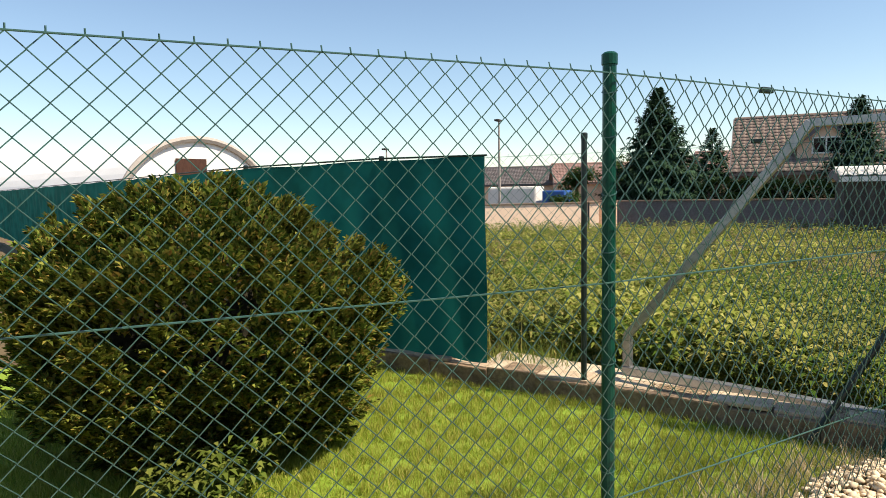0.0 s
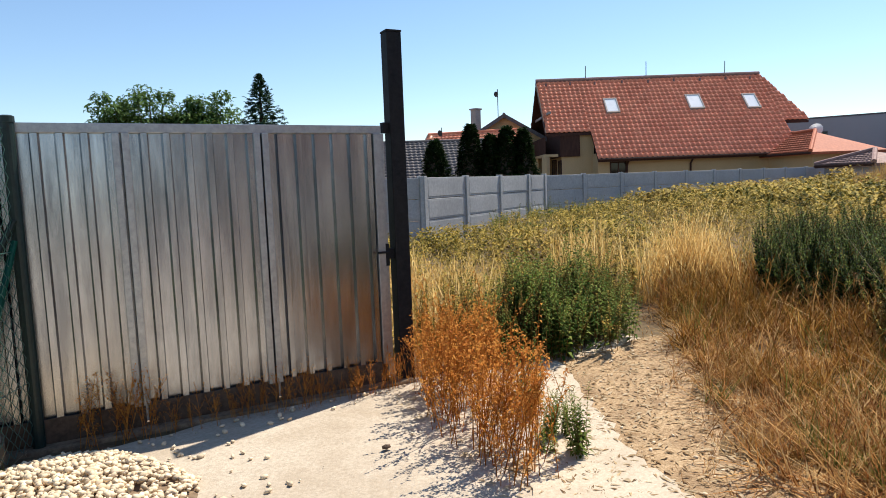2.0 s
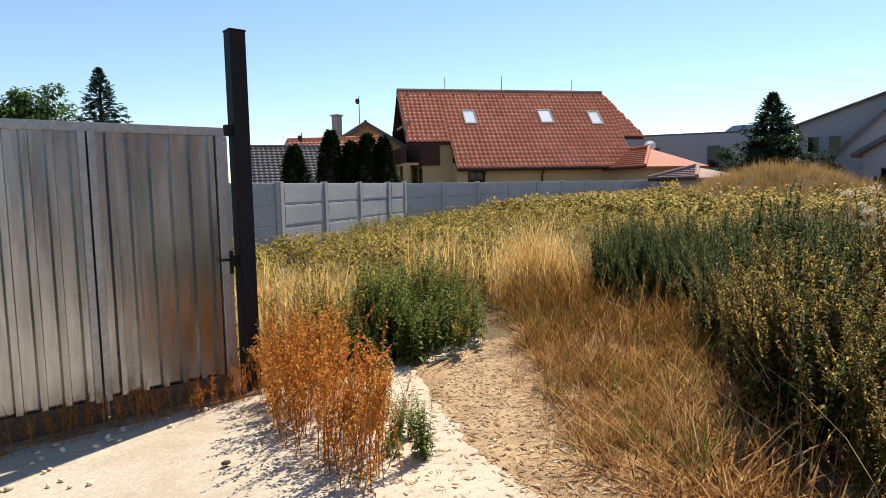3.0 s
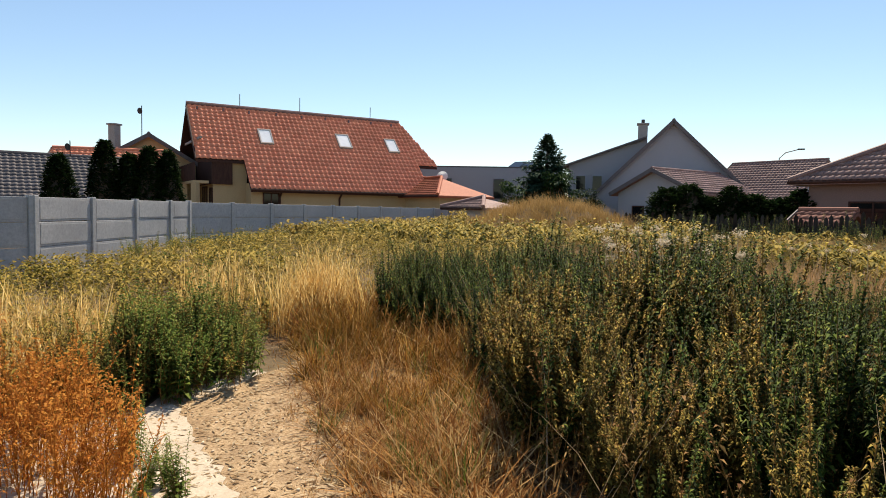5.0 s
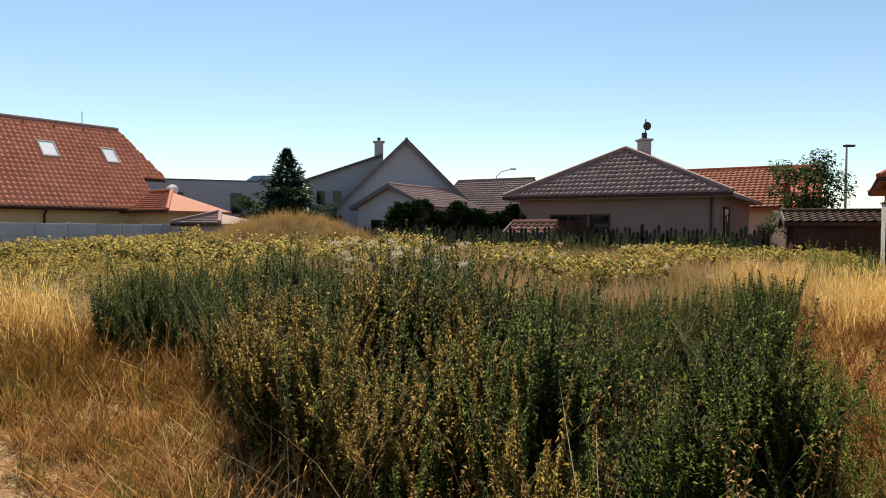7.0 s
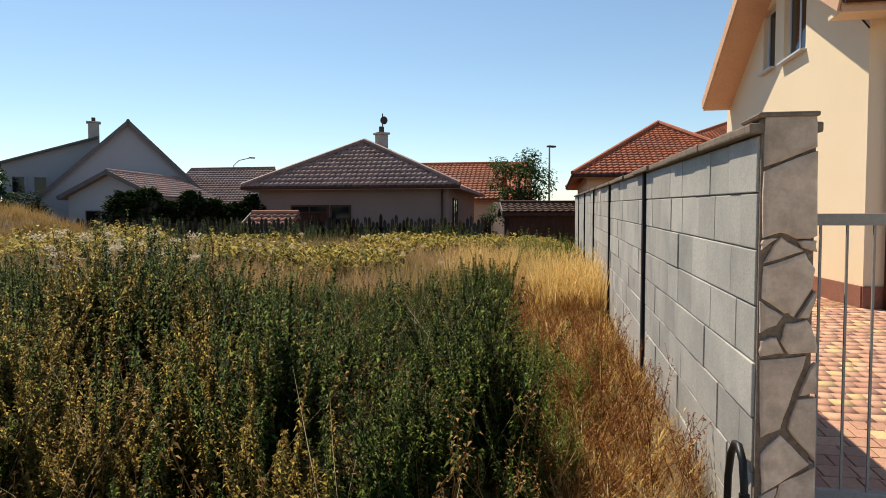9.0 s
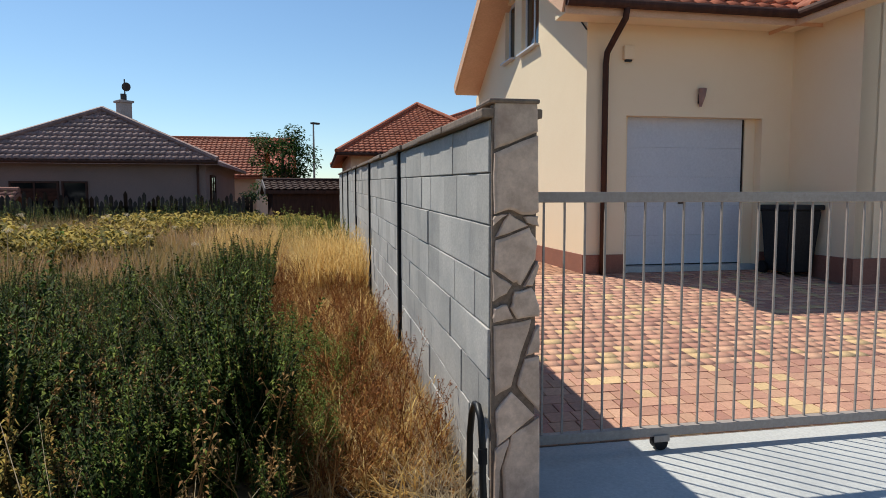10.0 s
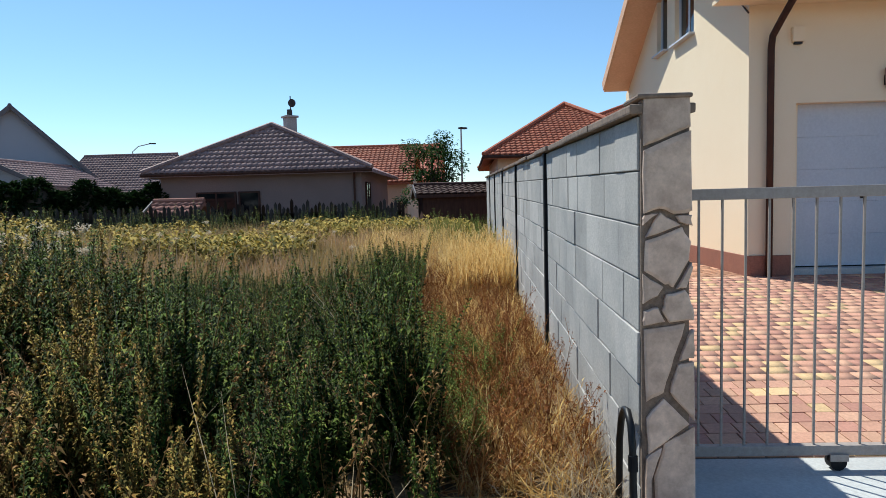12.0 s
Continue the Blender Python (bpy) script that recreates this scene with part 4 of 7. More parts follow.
# privacy screen: woven green fabric with folds
def screen_run(points, top, bottom, fold):
    bm = bmesh.new()
    cols = []
    for p, q in zip(points, points[1:]):
        p, q = Vector(p), Vector(q)
        n = int((q - p).length / 0.07)
        nrm = Vector((-(q - p).y, (q - p).x)).normalized()
        for i in range(n + (q == Vector(points[-1]))):
            c = p.lerp(q, i / n)
            k = len(cols)
            col = []
            for j in range(13):
                z = bottom + (top - bottom) * j / 12 - 0.012 * math.sin(k * 0.16) ** 2 * (j == 12)
                w = fold * (math.sin(k * 0.45 + j * 0.22) * 0.5 + math.sin(k * 0.9 - j * 0.35)) * (1 - (j / 12) ** 3)
                col.append(bm.verts.new((c.x + nrm.x * w, c.y + nrm.y * w, z)))
            cols.append(col)
    for a, b in zip(cols, cols[1:]):
        for j in range(12):
            bm.faces.new((a[j], b[j], b[j + 1], a[j + 1]))
    return bm


screen = thing("privacy_screen", label="dark green woven privacy screen tied along the fence", category="screen")
part("fabric", screen_run([(-1.88, 4.80), (-2.93, 4.94), (-4.95, 5.45), (-8.0, 6.85), (-40, 21.2)], 1.845, 0.17, 0.022), M["net"], screen, smooth=True)
bm = bmesh.new()
tube(bm, [(-1.86, 4.795, 1.84), (-2.93, 4.94, 1.858), (-4.95, 5.45, 1.858), (-8.0, 6.85, 1.858), (-40, 21.2, 1.858)], 0.008, 6)
part("hem", bm, M["dark_green"], screen)


# ---- wire mesh ----
def chain_link(name, points, z0, z1, cell_w, cell_h, r, material, label, sag=0.0):
    """Chain-link: bent wires hooked into each other, each running up the whole height, with tension wires."""
    t = thing(name, label=label, category="fence")
    pts = [Vector((*p, 0)) for p in points]
    lens = [0]
    for a, b in zip(pts, pts[1:]):
        lens.append(lens[-1] + (b - a).length)

    def at(s):
        for k in range(len(pts) - 1):
            if s <= lens[k + 1] or k == len(pts) - 2:
                f = (s - lens[k]) / (lens[k + 1] - lens[k])
                d = (pts[k + 1] - pts[k]).normalized()
                return np.array(pts[k].lerp(pts[k + 1], f)), np.array((-d.y, d.x, 0))
    rows = int((z1 - z0) / (cell_h / 2))
    z1 = z0 + rows * cell_h / 2
    V, F, n = [], [], 0
    for c in range(int(lens[-1] / (cell_w / 2))):
        line = []
        for k in range(rows + 1):
            s = (c + (k + c) % 2) * cell_w / 2
            p, nm = at(min(s, lens[-1]))
            side = 1 if (k + c) % 2 else -1
            p = p + nm * (r * 1.0 * side + 0.006 * math.sin(s * 1.9) + 0.01 * math.sin(k * 0.21 + s))
            p = p + np.array((0, 0, z0 + k * cell_h / 2 - sag * math.sin(math.pi * min(1, s / lens[-1])) * k / rows))
            line.append(p)
        p, nm = at(min((c + 0.5) * cell_w / 2, lens[-1]))
        if c % 2:
            line.append(line[-1] + np.array((0, 0, 0.018)) + nm * 0.006)
        line = np.array(line)
        d, nrm = at(min(c * cell_w / 2, lens[-1]))
        ring = [nrm * r, np.cross(nrm, (0, 0, 1)) * r * 0.87 - nrm * r * 0.5, -np.cross(nrm, (0, 0, 1)) * r * 0.87 - nrm * r * 0.5]
        for q in line:
            V += [q + o for o in ring]
        for k in range(len(line) - 1):
            for e in range(3):
                F.append((n + 3 * k + e, n + 3 * k + (e + 1) % 3, n + 3 * k + 3 + (e + 1) % 3, n + 3 * k + 3 + e))
        n += 3 * len(line)
    tagged(quads("mesh", np.array(V), np.array(F), material, t), kind="stuff")
    for z in (z1 - 0.002, z0 + (z1 - z0) * 0.62, z0 + (z1 - z0) * 0.2):
        bm = bmesh.new()
        tube(bm, [tuple(np.array((p.x, p.y, z)) + np.array((0, 0, -sag * 0.6 * math.sin(math.pi * l / lens[-1])))) for p, l in zip(pts, lens)], r * 1.1, 5)
        part("tension_wire", bm, material, t)
    return t


chain_link("wire_fence", [(-4.6, -2.67), (-0.43, 2.235), (0.80, 4.06), (1.12, 4.47)], 0.07, 1.96, 0.082, 0.082, 0.0028, M["wire"], "green coated chain-link wire fence along the lawn")
chain_link("wire_fence", [(-1.86, 4.70), (-1.06, 4.66), (0.83, 4.42)], 0.16, 1.82, 0.085, 0.085, 0.0013, M["wire"], "thin chain-link fence standing on the footing")
wrap = thing("mesh_roll", label="surplus wire mesh rolled round the corner post", category="wire mesh")
V, F, n = [], [], 0
for c in range(46):
    a0 = c * 0.55
    pr = 0.035 + 0.0011 * c
    line = np.array([(0.83 + (pr + 0.004 * math.sin(k + c)) * math.cos(a0 + 0.3 * (k % 2)), 4.42 + (pr + 0.004 * math.cos(k * 2 + c)) * math.sin(a0 + 0.3 * (k % 2)), 0.05 + k * 0.041) for k in range(47)])
    for q in line:
        V += [q + (0.002, 0, 0), q + (-0.001, 0.0018, 0), q + (-0.001, -0.0018, 0)]
    for k in range(len(line) - 1):
        for e in range(3):
            F.append((n + 3 * k + e, n + 3 * k + (e + 1) % 3, n + 3 * k + 3 + (e + 1) % 3, n + 3 * k + 3 + e))
    n += 3 * len(line)
tagged(quads("mesh", np.array(V), np.array(F), M["black"], wrap), kind="stuff")
tens = thing("wire_tensioner", label="small dark wire tensioner on the fence's top wire", category="tensioner", group="tensioners")
bm = bmesh.new()
box(bm, (-0.035, -0.012, -0.012), (0.035, 0.012, 0.012), None, 0.005)
part("body", bm, M["dark_green"], tens)
tens.matrix_world = pose(0.075, 3.035, 1.955, 0, 0, 55)
copy_thing(tens, pose(0.05, 4.52, 1.84, 0, 0, -8))

# ---- concrete panel fence ----
def panel_fence(name, start, heading, count, spacing, top, label, first=0, skip_first=False):
    t = thing(name, (start[0], start[1], 0), heading, label, "fence")
    postm, plank = None, None
    for k in range(count + 1):
        if k == 0 and skip_first:
            continue
        bm = bmesh.new()
        box(bm, (-0.07, -0.07, -0.3), (0.07, 0.07, 2.03 - 0.0), None, 0.012)
        o = part("post", bm, M["concrete"], t)
        o.location = (k * spacing, 0, top - 2.0)
    for k in range(count):
        for j in range(4):
            bm = bmesh.new()
            box(bm, (0.075, -0.025, 0.004), (spacing - 0.075, 0.025, 0.494), None, 0.010)
            box(bm, (0.16, -0.033, 0.05), (spacing - 0.16, -0.0255, 0.45), None, 0.006)
            o = part("panel", bm, M["concrete"], t)
            o.location = (k * spacing, rng.normal(0, 0.006), top - 2.0 + j * 0.5)
            o.rotation_euler = (rng.normal(0, 0.006), rng.normal(0, 0.002), 0)
    return t


panel_fence("concrete_fence", (10.464, 11.144), 15.7, 3, 2.06, 1.70, "sunlit grey concrete panel fence around the plot")
panel_fence("concrete_fence", (16.43, 12.79), 15.7, 1, 1.30, 1.71, "sunlit grey concrete panel fence around the plot", skip_first=True)
panel_fence("concrete_fence", (17.71, 13.25), -8.0, 11, 2.02, 1.69, "shaded grey concrete panel fence along the far side", skip_first=True)
panel_fence("concrete_fence", (8.36, 11.44), -8.0, 1, 2.06, 1.70, "shaded grey concrete panel fence beside the gate")

# ---- block wall with stone-faced end ----
random.seed(3)
wall = thing("block_wall", label="grey concrete block wall with coping and stone-faced end pillar", category="wall", kind="structure")
WALL_LEN = 21.5


def wall_top(u):
    return 1.96 + 0.022 * u


bm = bmesh.new()
n = 12
for k in range(n):
    a, b = WALL_LEN * k / n, WALL_LEN * (k + 1) / n
    prof = [(a, 0.008), (b, 0.008), (b, 0.19), (a, 0.19)]
    lo = [bm.verts.new(lot(u, v, -0.2)) for u, v in prof]
    hi = [bm.verts.new(lot(u, v, wall_top(u) - 0.03)) for u, v in prof]
    bm.faces.new(hi)
    for i in range(4):
        bm.faces.new((lo[i], lo[(i + 1) % 4], hi[(i + 1) % 4], hi[i]))
bmesh.ops.recalc_face_normals(bm, faces=bm.faces)
part("mortar", bm, M["mortar"], wall)
for k in range(22):
    a, b = k * WALL_LEN / 22 - 0.03, (k + 1) * WALL_LEN / 22 - 0.034
    m = Matrix.Translation(lot(a, 0, wall_top(a))) @ Matrix.Rotation(radians(-38), 4, "Z") @ Matrix.Rotation(-math.atan(0.022), 4, "Y")
    bmc = bmesh.new()
    box(bmc, (0, -0.24, -0.034), (b - a, 0.05 + 0.012 * math.sin(k * 2.7), 0.010), m, 0.01)
    part("coping", bmc, M["cap"], wall)
for u in (3.3, 6.93, 10.55, 14.2, 17.8):
    bmc = bmesh.new()
    m = Matrix.Translation(lot(u, 0, 0)) @ Matrix.Rotation(radians(-38), 4, "Z")
    box(bmc, (-0.045, -0.02, -0.1), (0.045, 0.035, wall_top(u) - 0.02), m, 0.004)
    part("steel_post", bmc, M["black"], wall, "dark steel post let into the wall")

# stone facing: irregular slabs over the wall's end
facing = part("pillar_core", box(bmesh.new(), (-0.022, -0.214, -0.1), (0.02, -0.001, 1.985), Matrix.Translation(lot(0, 0)) @ Matrix.Rotation(radians(-38), 4, "Z"), 0.003), M["joint"], wall)
slabs = [
    [(0, 1.78), (1, 1.865), (1, 2.0), (0, 2.0)], [(0, 1.49), (0.35, 1.51), (0.65, 1.48), (1, 1.49), (1, 1.855), (0, 1.77)],
    [(0, 1.44), (0.3, 1.49), (0, 1.48)], [(0.05, 1.38), (0.8, 1.435), (0.35, 1.49)], [(0.65, 1.475), (0.8, 1.44), (1, 1.43), (1, 1.48)],
    [(0.03, 1.37), (0.03, 1.23), (0.45, 1.17), (0.6, 1.155), (0.95, 1.28), (1, 1.36), (0.8, 1.425)], [(0, 1.09), (0.3, 1.12), (0.4, 1.16), (0, 1.22)],
    [(0.66, 1.15), (0.85, 1.155), (1, 1.25), (0.97, 1.27)], [(0.45, 1.125), (0.35, 1.05), (0.5, 1.0), (1, 1.01), (1, 1.06), (0.85, 1.145)],
    [(0, 0.985), (0.45, 1.0), (0.3, 1.07), (0, 1.05)], [(0, 0.97), (0.05, 0.635), (0.4, 0.675), (0.6, 0.83), (0.85, 0.995)],
    [(0.9, 0.94), (0.7, 0.825), (1, 0.835), (1, 0.97)], [(0.68, 0.81), (0.5, 0.68), (0.75, 0.61), (1, 0.545), (1, 0.82)],
    [(0.05, 0.56), (0.1, 0.39), (0.9, 0.535), (0.4, 0.655)], [(0.95, 0.515), (0.4, 0.445), (0.2, 0.29), (0.25, 0.05), (1, 0.05), (1, 0.52)],
    [(0.05, 0.38), (0, 0.05), (0.13, 0.05), (0.15, 0.28), (0.33, 0.43)]]
# the end pillar narrows a little towards its top
cells = [[((0.006 + f * 0.232) * (1.04 - 0.075 * z), z) for f, z in c] for c in slabs]
for c in cells:
    cx, cz = sum(p[0] for p in c) / len(c), sum(p[1] for p in c) / len(c)
    q = []
    for i, p in enumerate(c):
        r, t2 = c[(i + 1) % len(c)], 3
        for k in range(t2):
            f = k / t2
            x, z = p[0] + (r[0] - p[0]) * f, p[1] + (r[1] - p[1]) * f
            x, z = x + (cx - x) * 0.03 + rng.normal(0, 0.002), z + (cz - z) * 0.02 + rng.normal(0, 0.002)
            q.append((x, z))
    bmc = bmesh.new()
    d = 0.03 + rng.uniform(0, 0.012)
    back = [bmc.verts.new(lot(-0.005, x, z)) for x, z in q]
    front = [bmc.verts.new(lot(-d, x, z)) for x, z in q]
    mid = [bmc.verts.new(lot(-d - 0.006, x + (cx - x) * 0.12, z + (cz - z) * 0.12)) for x, z in q]
    for i in range(len(q)):
        j = (i + 1) % len(q)
        bmc.faces.new((back[i], back[j], front[j], front[i]))
        bmc.faces.new((front[i], front[j], mid[j], mid[i]))
    bmc.faces.new(mid)
    bmesh.ops.recalc_face_normals(bmc, faces=bmc.faces)
    part("stone", bmc, M["stone"], facing)
bmc = bmesh.new()
box(bmc, (-0.05, -0.222, 1.99), (0.22, 0.02, 2.012), Matrix.Translation(lot(0, 0)) @ Matrix.Rotation(radians(-38), 4, "Z"), 0.012)
part("pillar_cap", bmc, M["cap"], wall)

# hose hanging at the wall's foot
hose = thing("rubber_hose", label="black rubber hose looped up beside the wall end", category="hose")
bmc = bmesh.new()
loop = [(0.22, -0.05, 0.02), (0.20, -0.05, 0.20), (0.19, -0.05, 0.38), (0.15, -0.05, 0.50), (0.09, -0.05, 0.565), (0.03, -0.05, 0.575), (-0.03, -0.05, 0.53), (-0.06, -0.05, 0.42), (-0.07, -0.05, 0.26), (-0.12, -0.055, 0.10), (-0.15, -0.06, 0.01)]
tube(bmc, [lot(*p) for p in loop], 0.017, 10)
part("tube", bmc, M["rubber"], hose, smooth=True)
bmc = bmesh.new()
tube(bmc, [lot(-0.062, -0.05, 0.40), lot(-0.068, -0.05, 0.33)], 0.022, 10)
part("coupling", bmc, M["black"], hose)

# ---- sliding bar gate of the yard ----
bar_gate = thing("bar_gate", lot(0.6, 0, 0), -128, "pale grey steel bar sliding gate, closed", "gate")
for z0, z1, nm in ((1.535, 1.595, "top_rail"), (0.13, 0.185, "bottom_rail")):
    bmc = bmesh.new()
    box(bmc, (0.26, -0.025, z0), (6.8, 0.025, z1), None, 0.004)
    part(nm, bmc, M["gate_grey"], bar_gate)
barm = bmesh.new()
box(barm, (-0.0055, -0.0055, 0.185), (0.0055, 0.0055, 1.535))
first = part("bar", barm, M["gate_grey"], bar_gate)
first.location.x = 0.35
for k in range(1, 50):
    o = new("bar", first.data)
    o.parent = bar_gate
    o.location.x = 0.35 + 0.1245 * k
for v in (1.22, 5.2):
    bmc = bmesh.new()
    tube(bmc, [(v, -0.03, 0.09), (v, 0.03, 0.09)], 0.045, 14)
    wh = part("wheel", bmc, M["black"], bar_gate)
    bmc = bmesh.new()
    box(bmc, (v - 0.05, -0.04, 0.10), (v + 0.05, -0.031, 0.14), None, 0.003)
    part("bracket", bmc, M["gate_grey"], wh)

# ---- apron and paved yard ----
bmc = bmesh.new()
prism(bmc, [tuple(lot(u, v).xy) for u, v in ((-0.55, 0.28), (-0.75, 3.0), (-0.9, 9.0), (0.75, 9.0), (0.75, 0.05))], -0.05, 0.045)
tagged(part("concrete_apron", bmc, M["apron"]), "grey concrete apron in front of the bar gate", "apron", kind="structure")


def yard_z(u):
    return 0.055 + (max(u, 0.7) - 0.7) * 0.066


yard = solid("yard_pavement", [[lot(0.75, 0.2, yard_z(0.75) - 0.012), lot(0.75, 12, yard_z(0.75) - 0.012), lot(6.3, 12, yard_z(6.3) - 0.012), lot(6.3, 0.2, yard_z(6.3) - 0.012)],
                               [lot(6.3, 0.2, yard_z(6.3) - 0.012), lot(6.3, 3.2, yard_z(6.3) - 0.012), lot(16, 3.2, yard_z(6.3) - 0.012), lot(16, 0.2, yard_z(6.3) - 0.012)]], M["grout"], None)
tagged(yard, "red and tan block paving of the yard", "pavement", kind="structure")

# ---- the cream house ----
house = thing("house", label="cream rendered house with red tiled roof and garage", category="house")
FU, CV = 6.2, 3.12
Zv = Vector((0, 0, 1))


def wall_slab(name, outline, u0v0, along, out, thick, material, parent, holes=()):
    """A wall from an outline of (along, z) points, with square openings cut through it."""
    along, out = Vector(along), Vector(out)
    xs = sorted({p[0] for p in outline} | {h[0] for h in holes} | {h[1] for h in holes})
    bm = bmesh.new()

    def top(x):
        for (x0, z0), (x1, z1) in zip(outline, outline[1:]):
            if x0 <= x <= x1:
                return z0 + (z1 - z0) * (x - x0) / max(x1 - x0, 1e-6)
        return outline[-1][1]
    for a, b in zip(xs, xs[1:]):
        mid = (a + b) / 2
        spans, z = [], -0.2
        for h in sorted([h for h in holes if h[0] <= mid <= h[1]], key=lambda h: h[2]):
            spans.append((z, h[2], h[2]))
            z = h[3]
        spans.append((z, top(a), top(b)))
        for lo, ha, hb in spans:
            if ha - lo < 0.005:
                continue
            pts = [(a, lo), (b, lo), (b, hb), (a, ha)]
            f = [bm.verts.new(Vector(u0v0) + along * x + Zv * zz) for x, zz in pts]
            k = [bm.verts.new(Vector(u0v0) + along * x + Zv * zz - out * thick) for x, zz in pts]
            bm.faces.new(f)
            bm.faces.new(k[::-1])
            for i in range(4):
                bm.faces.new((f[i], k[i], k[(i + 1) % 4], f[(i + 1) % 4]))
    bmesh.ops.remove_doubles(bm, verts=bm.verts, dist=0.0005)
    bmesh.ops.recalc_face_normals(bm, faces=bm.faces)
    return part(name, bm, material, parent)


EAVE, RIDGE_U, RIDGE_Z = 4.22, 9.2, 6.3
wall_slab("front_wall", [(0, 4.25), (3.45, 4.25)], lot(FU, CV), V2, -U2, 0.3, M["render_cream"], house, [(0.64, 2.92, 0.30, 2.78)])
wall_slab("gable_wall", [(0, 4.3), (RIDGE_U - FU, 6.15), (2 * (RIDGE_U - FU) + 0.5, 4.0)], lot(FU + 0.301, CV, 0), U2, -V2, 0.3, M["render_cream"], house, [(1.85, 2.85, 4.30, 5.45), (3.3, 3.95, 4.35, 5.5)])
wall_slab("wing_side_wall", [(0, 4.25), (1.33, 4.25)], lot(4.87, 6.55), U2, -V2, 0.3, M["render_cream"], house)
wall_slab("wing_front_wall", [(0, 4.3), (3.0, 6.6), (6.0, 4.3)], lot(4.87, 6.551), V2, -U2, 0.3, M["render_cream"], house, [(1.10, 1.86, 1.62, 2.80), (1.5, 2.9, 3.55, 5.6)])
for nm, a, b in (("plinth", lot(FU - 0.012, CV - 0.012), lot(FU - 0.012, CV + 0.63)), ("plinth", lot(FU - 0.012, CV + 2.93), lot(FU - 0.012, 6.54)), ("plinth", lot(FU + 0.0, CV - 0.012), lot(14.76, CV - 0.012)),
                 ("plinth", lot(4.87, 6.538), lot(FU - 0.03, 6.538)), ("plinth", lot(4.858, 6.53), lot(4.858, 12.5))):
    bmc = bmesh.new()
    d = (b - a).normalized()
    beam(bmc, (*a.xy, 0.45), (*b.xy, 0.45), 0.03, 0.5, 0.004)
    part(nm, bmc, M["plinth"], house)
# garage door: recessed sectional door
m = Matrix.Translation(lot(FU + 0.2, CV + 0.64)) @ Matrix.Rotation(radians(-128), 4, "Z")
door = thing("garage_door")
door.parent = house
tagged(door, "white sectional garage door, closed")
for k in range(5):
    bmc = bmesh.new()
    z0 = 0.52 + k * 0.452
    box(bmc, (0.10, -0.02, z0), (2.06, 0.02, z0 + 0.4505), m, 0.002)
    part("door_section", bmc, M["white"], door)
for lo, hi in (((0.0, -0.04, 0.40), (0.10, 0.04, 2.80)), ((2.10, -0.04, 0.40), (2.28, 0.04, 2.80)), ((0.10, -0.03, 2.775), (2.10, 0.04, 2.80))):
    bmc = bmesh.new()
    box(bmc, lo, hi, m, 0.003)
    part("door_frame", bmc, M["render_cream"] if lo[2] < 1 else M["white"], door)
bmc = bmesh.new()
box(bmc, (2.065, -0.012, 0.52), (2.098, 0.01, 2.775), m)
part("door_gap", bmc, M["dark_inside"], door)
bmc = bmesh.new()
box(bmc, (0.98, -0.05, 1.46), (1.06, -0.021, 1.50), m, 0.004)
part("handle", bmc, M["black"], door)
bmc = bmesh.new()
box(bmc, (0.0, -0.2, 0.30), (2.28, 0.05, 0.50), m, 0.006)
part("step", bmc, M["apron"], house)
# windows of the gable and the wing
window(house, lot(FU + 0.30 + 1.85, CV + 0.13, 4.30), U2, -V2, 1.0, 1.15, M["white"], M["glass"], 1, 0.05, False)
window(house, lot(FU + 0.30 + 3.30, CV + 0.13, 4.35), U2, -V2, 0.65, 1.15, M["white"], M["glass"], 0, 0.05, False)
window(house, lot(4.87 + 0.14, 6.55 + 1.10, 1.62), V2, -U2, 0.76, 1.18, M["wood_dark"], M["glass"], 0, 0.05, False)
window(house, lot(4.87 + 0.14, 6.55 + 1.50, 3.55), V2, -U2, 1.4, 2.05, M["white"], M["glass"], 1, 0.05, False)
for a, b, z in ((lot(FU + 2.11, CV - 0.03), lot(FU + 3.19, CV - 0.03), 4.28), (lot(FU + 3.56, CV - 0.03), lot(FU + 4.29, CV - 0.03), 4.33), (lot(4.84, 7.60), lot(4.84, 8.47), 1.60)):
    bmc = bmesh.new()
    beam(bmc, (*a.xy, z), (*b.xy, z), 0.14, 0.035, 0.004)
    part("window_sill", bmc, M["white"], house)
bmc = bmesh.new()
beam(bmc, lot(4.86, 7.62, 1.36), lot(4.86, 8.45, 1.36), 0.04, 0.10, 0.004)
part("letter_rail", bmc, M["white"], house)
# floor behind openings
bmc = bmesh.new()
prism(bmc, [tuple(lot(u, v).xy) for u, v in ((FU + 0.6, CV + 0.6), (FU + 0.6, 12.4), (15, 12.4), (15, CV + 0.6))], 0.2, 4.0)
part("inner_core", bmc, M["dark_inside"], house)
# roof: two slopes on the main ridge and a wing across
for sg, run in ((-1, RIDGE_U - 5.62), (1, RIDGE_U - 5.62)):
    e = lot(RIDGE_U + sg * run, 2.55, EAVE)
    r = lot(RIDGE_U, 2.55, RIDGE_Z)
    L = 4.2 if sg < 0 else 9.8
    roof_shell(house, [[e - Zv * 0.02, e + V2 * L - Zv * 0.02, r + V2 * L - Zv * 0.02, r - Zv * 0.02]], M["soffit"], "roof_boarding")
    tiled_slope("roof_tiles", e, V2, r - e, L, (r - e).length, M["tile_red"], house, 0.25, 0.34, 0.045)
    bmc = bmesh.new()
    beam(bmc, e - V2 * 0.02 - Zv * 0.05, r - V2 * 0.02 - Zv * 0.05, 0.03, 0.22, 0.004)
    part("bargeboard", bmc, M["soffit"], house)
bmc = bmesh.new()
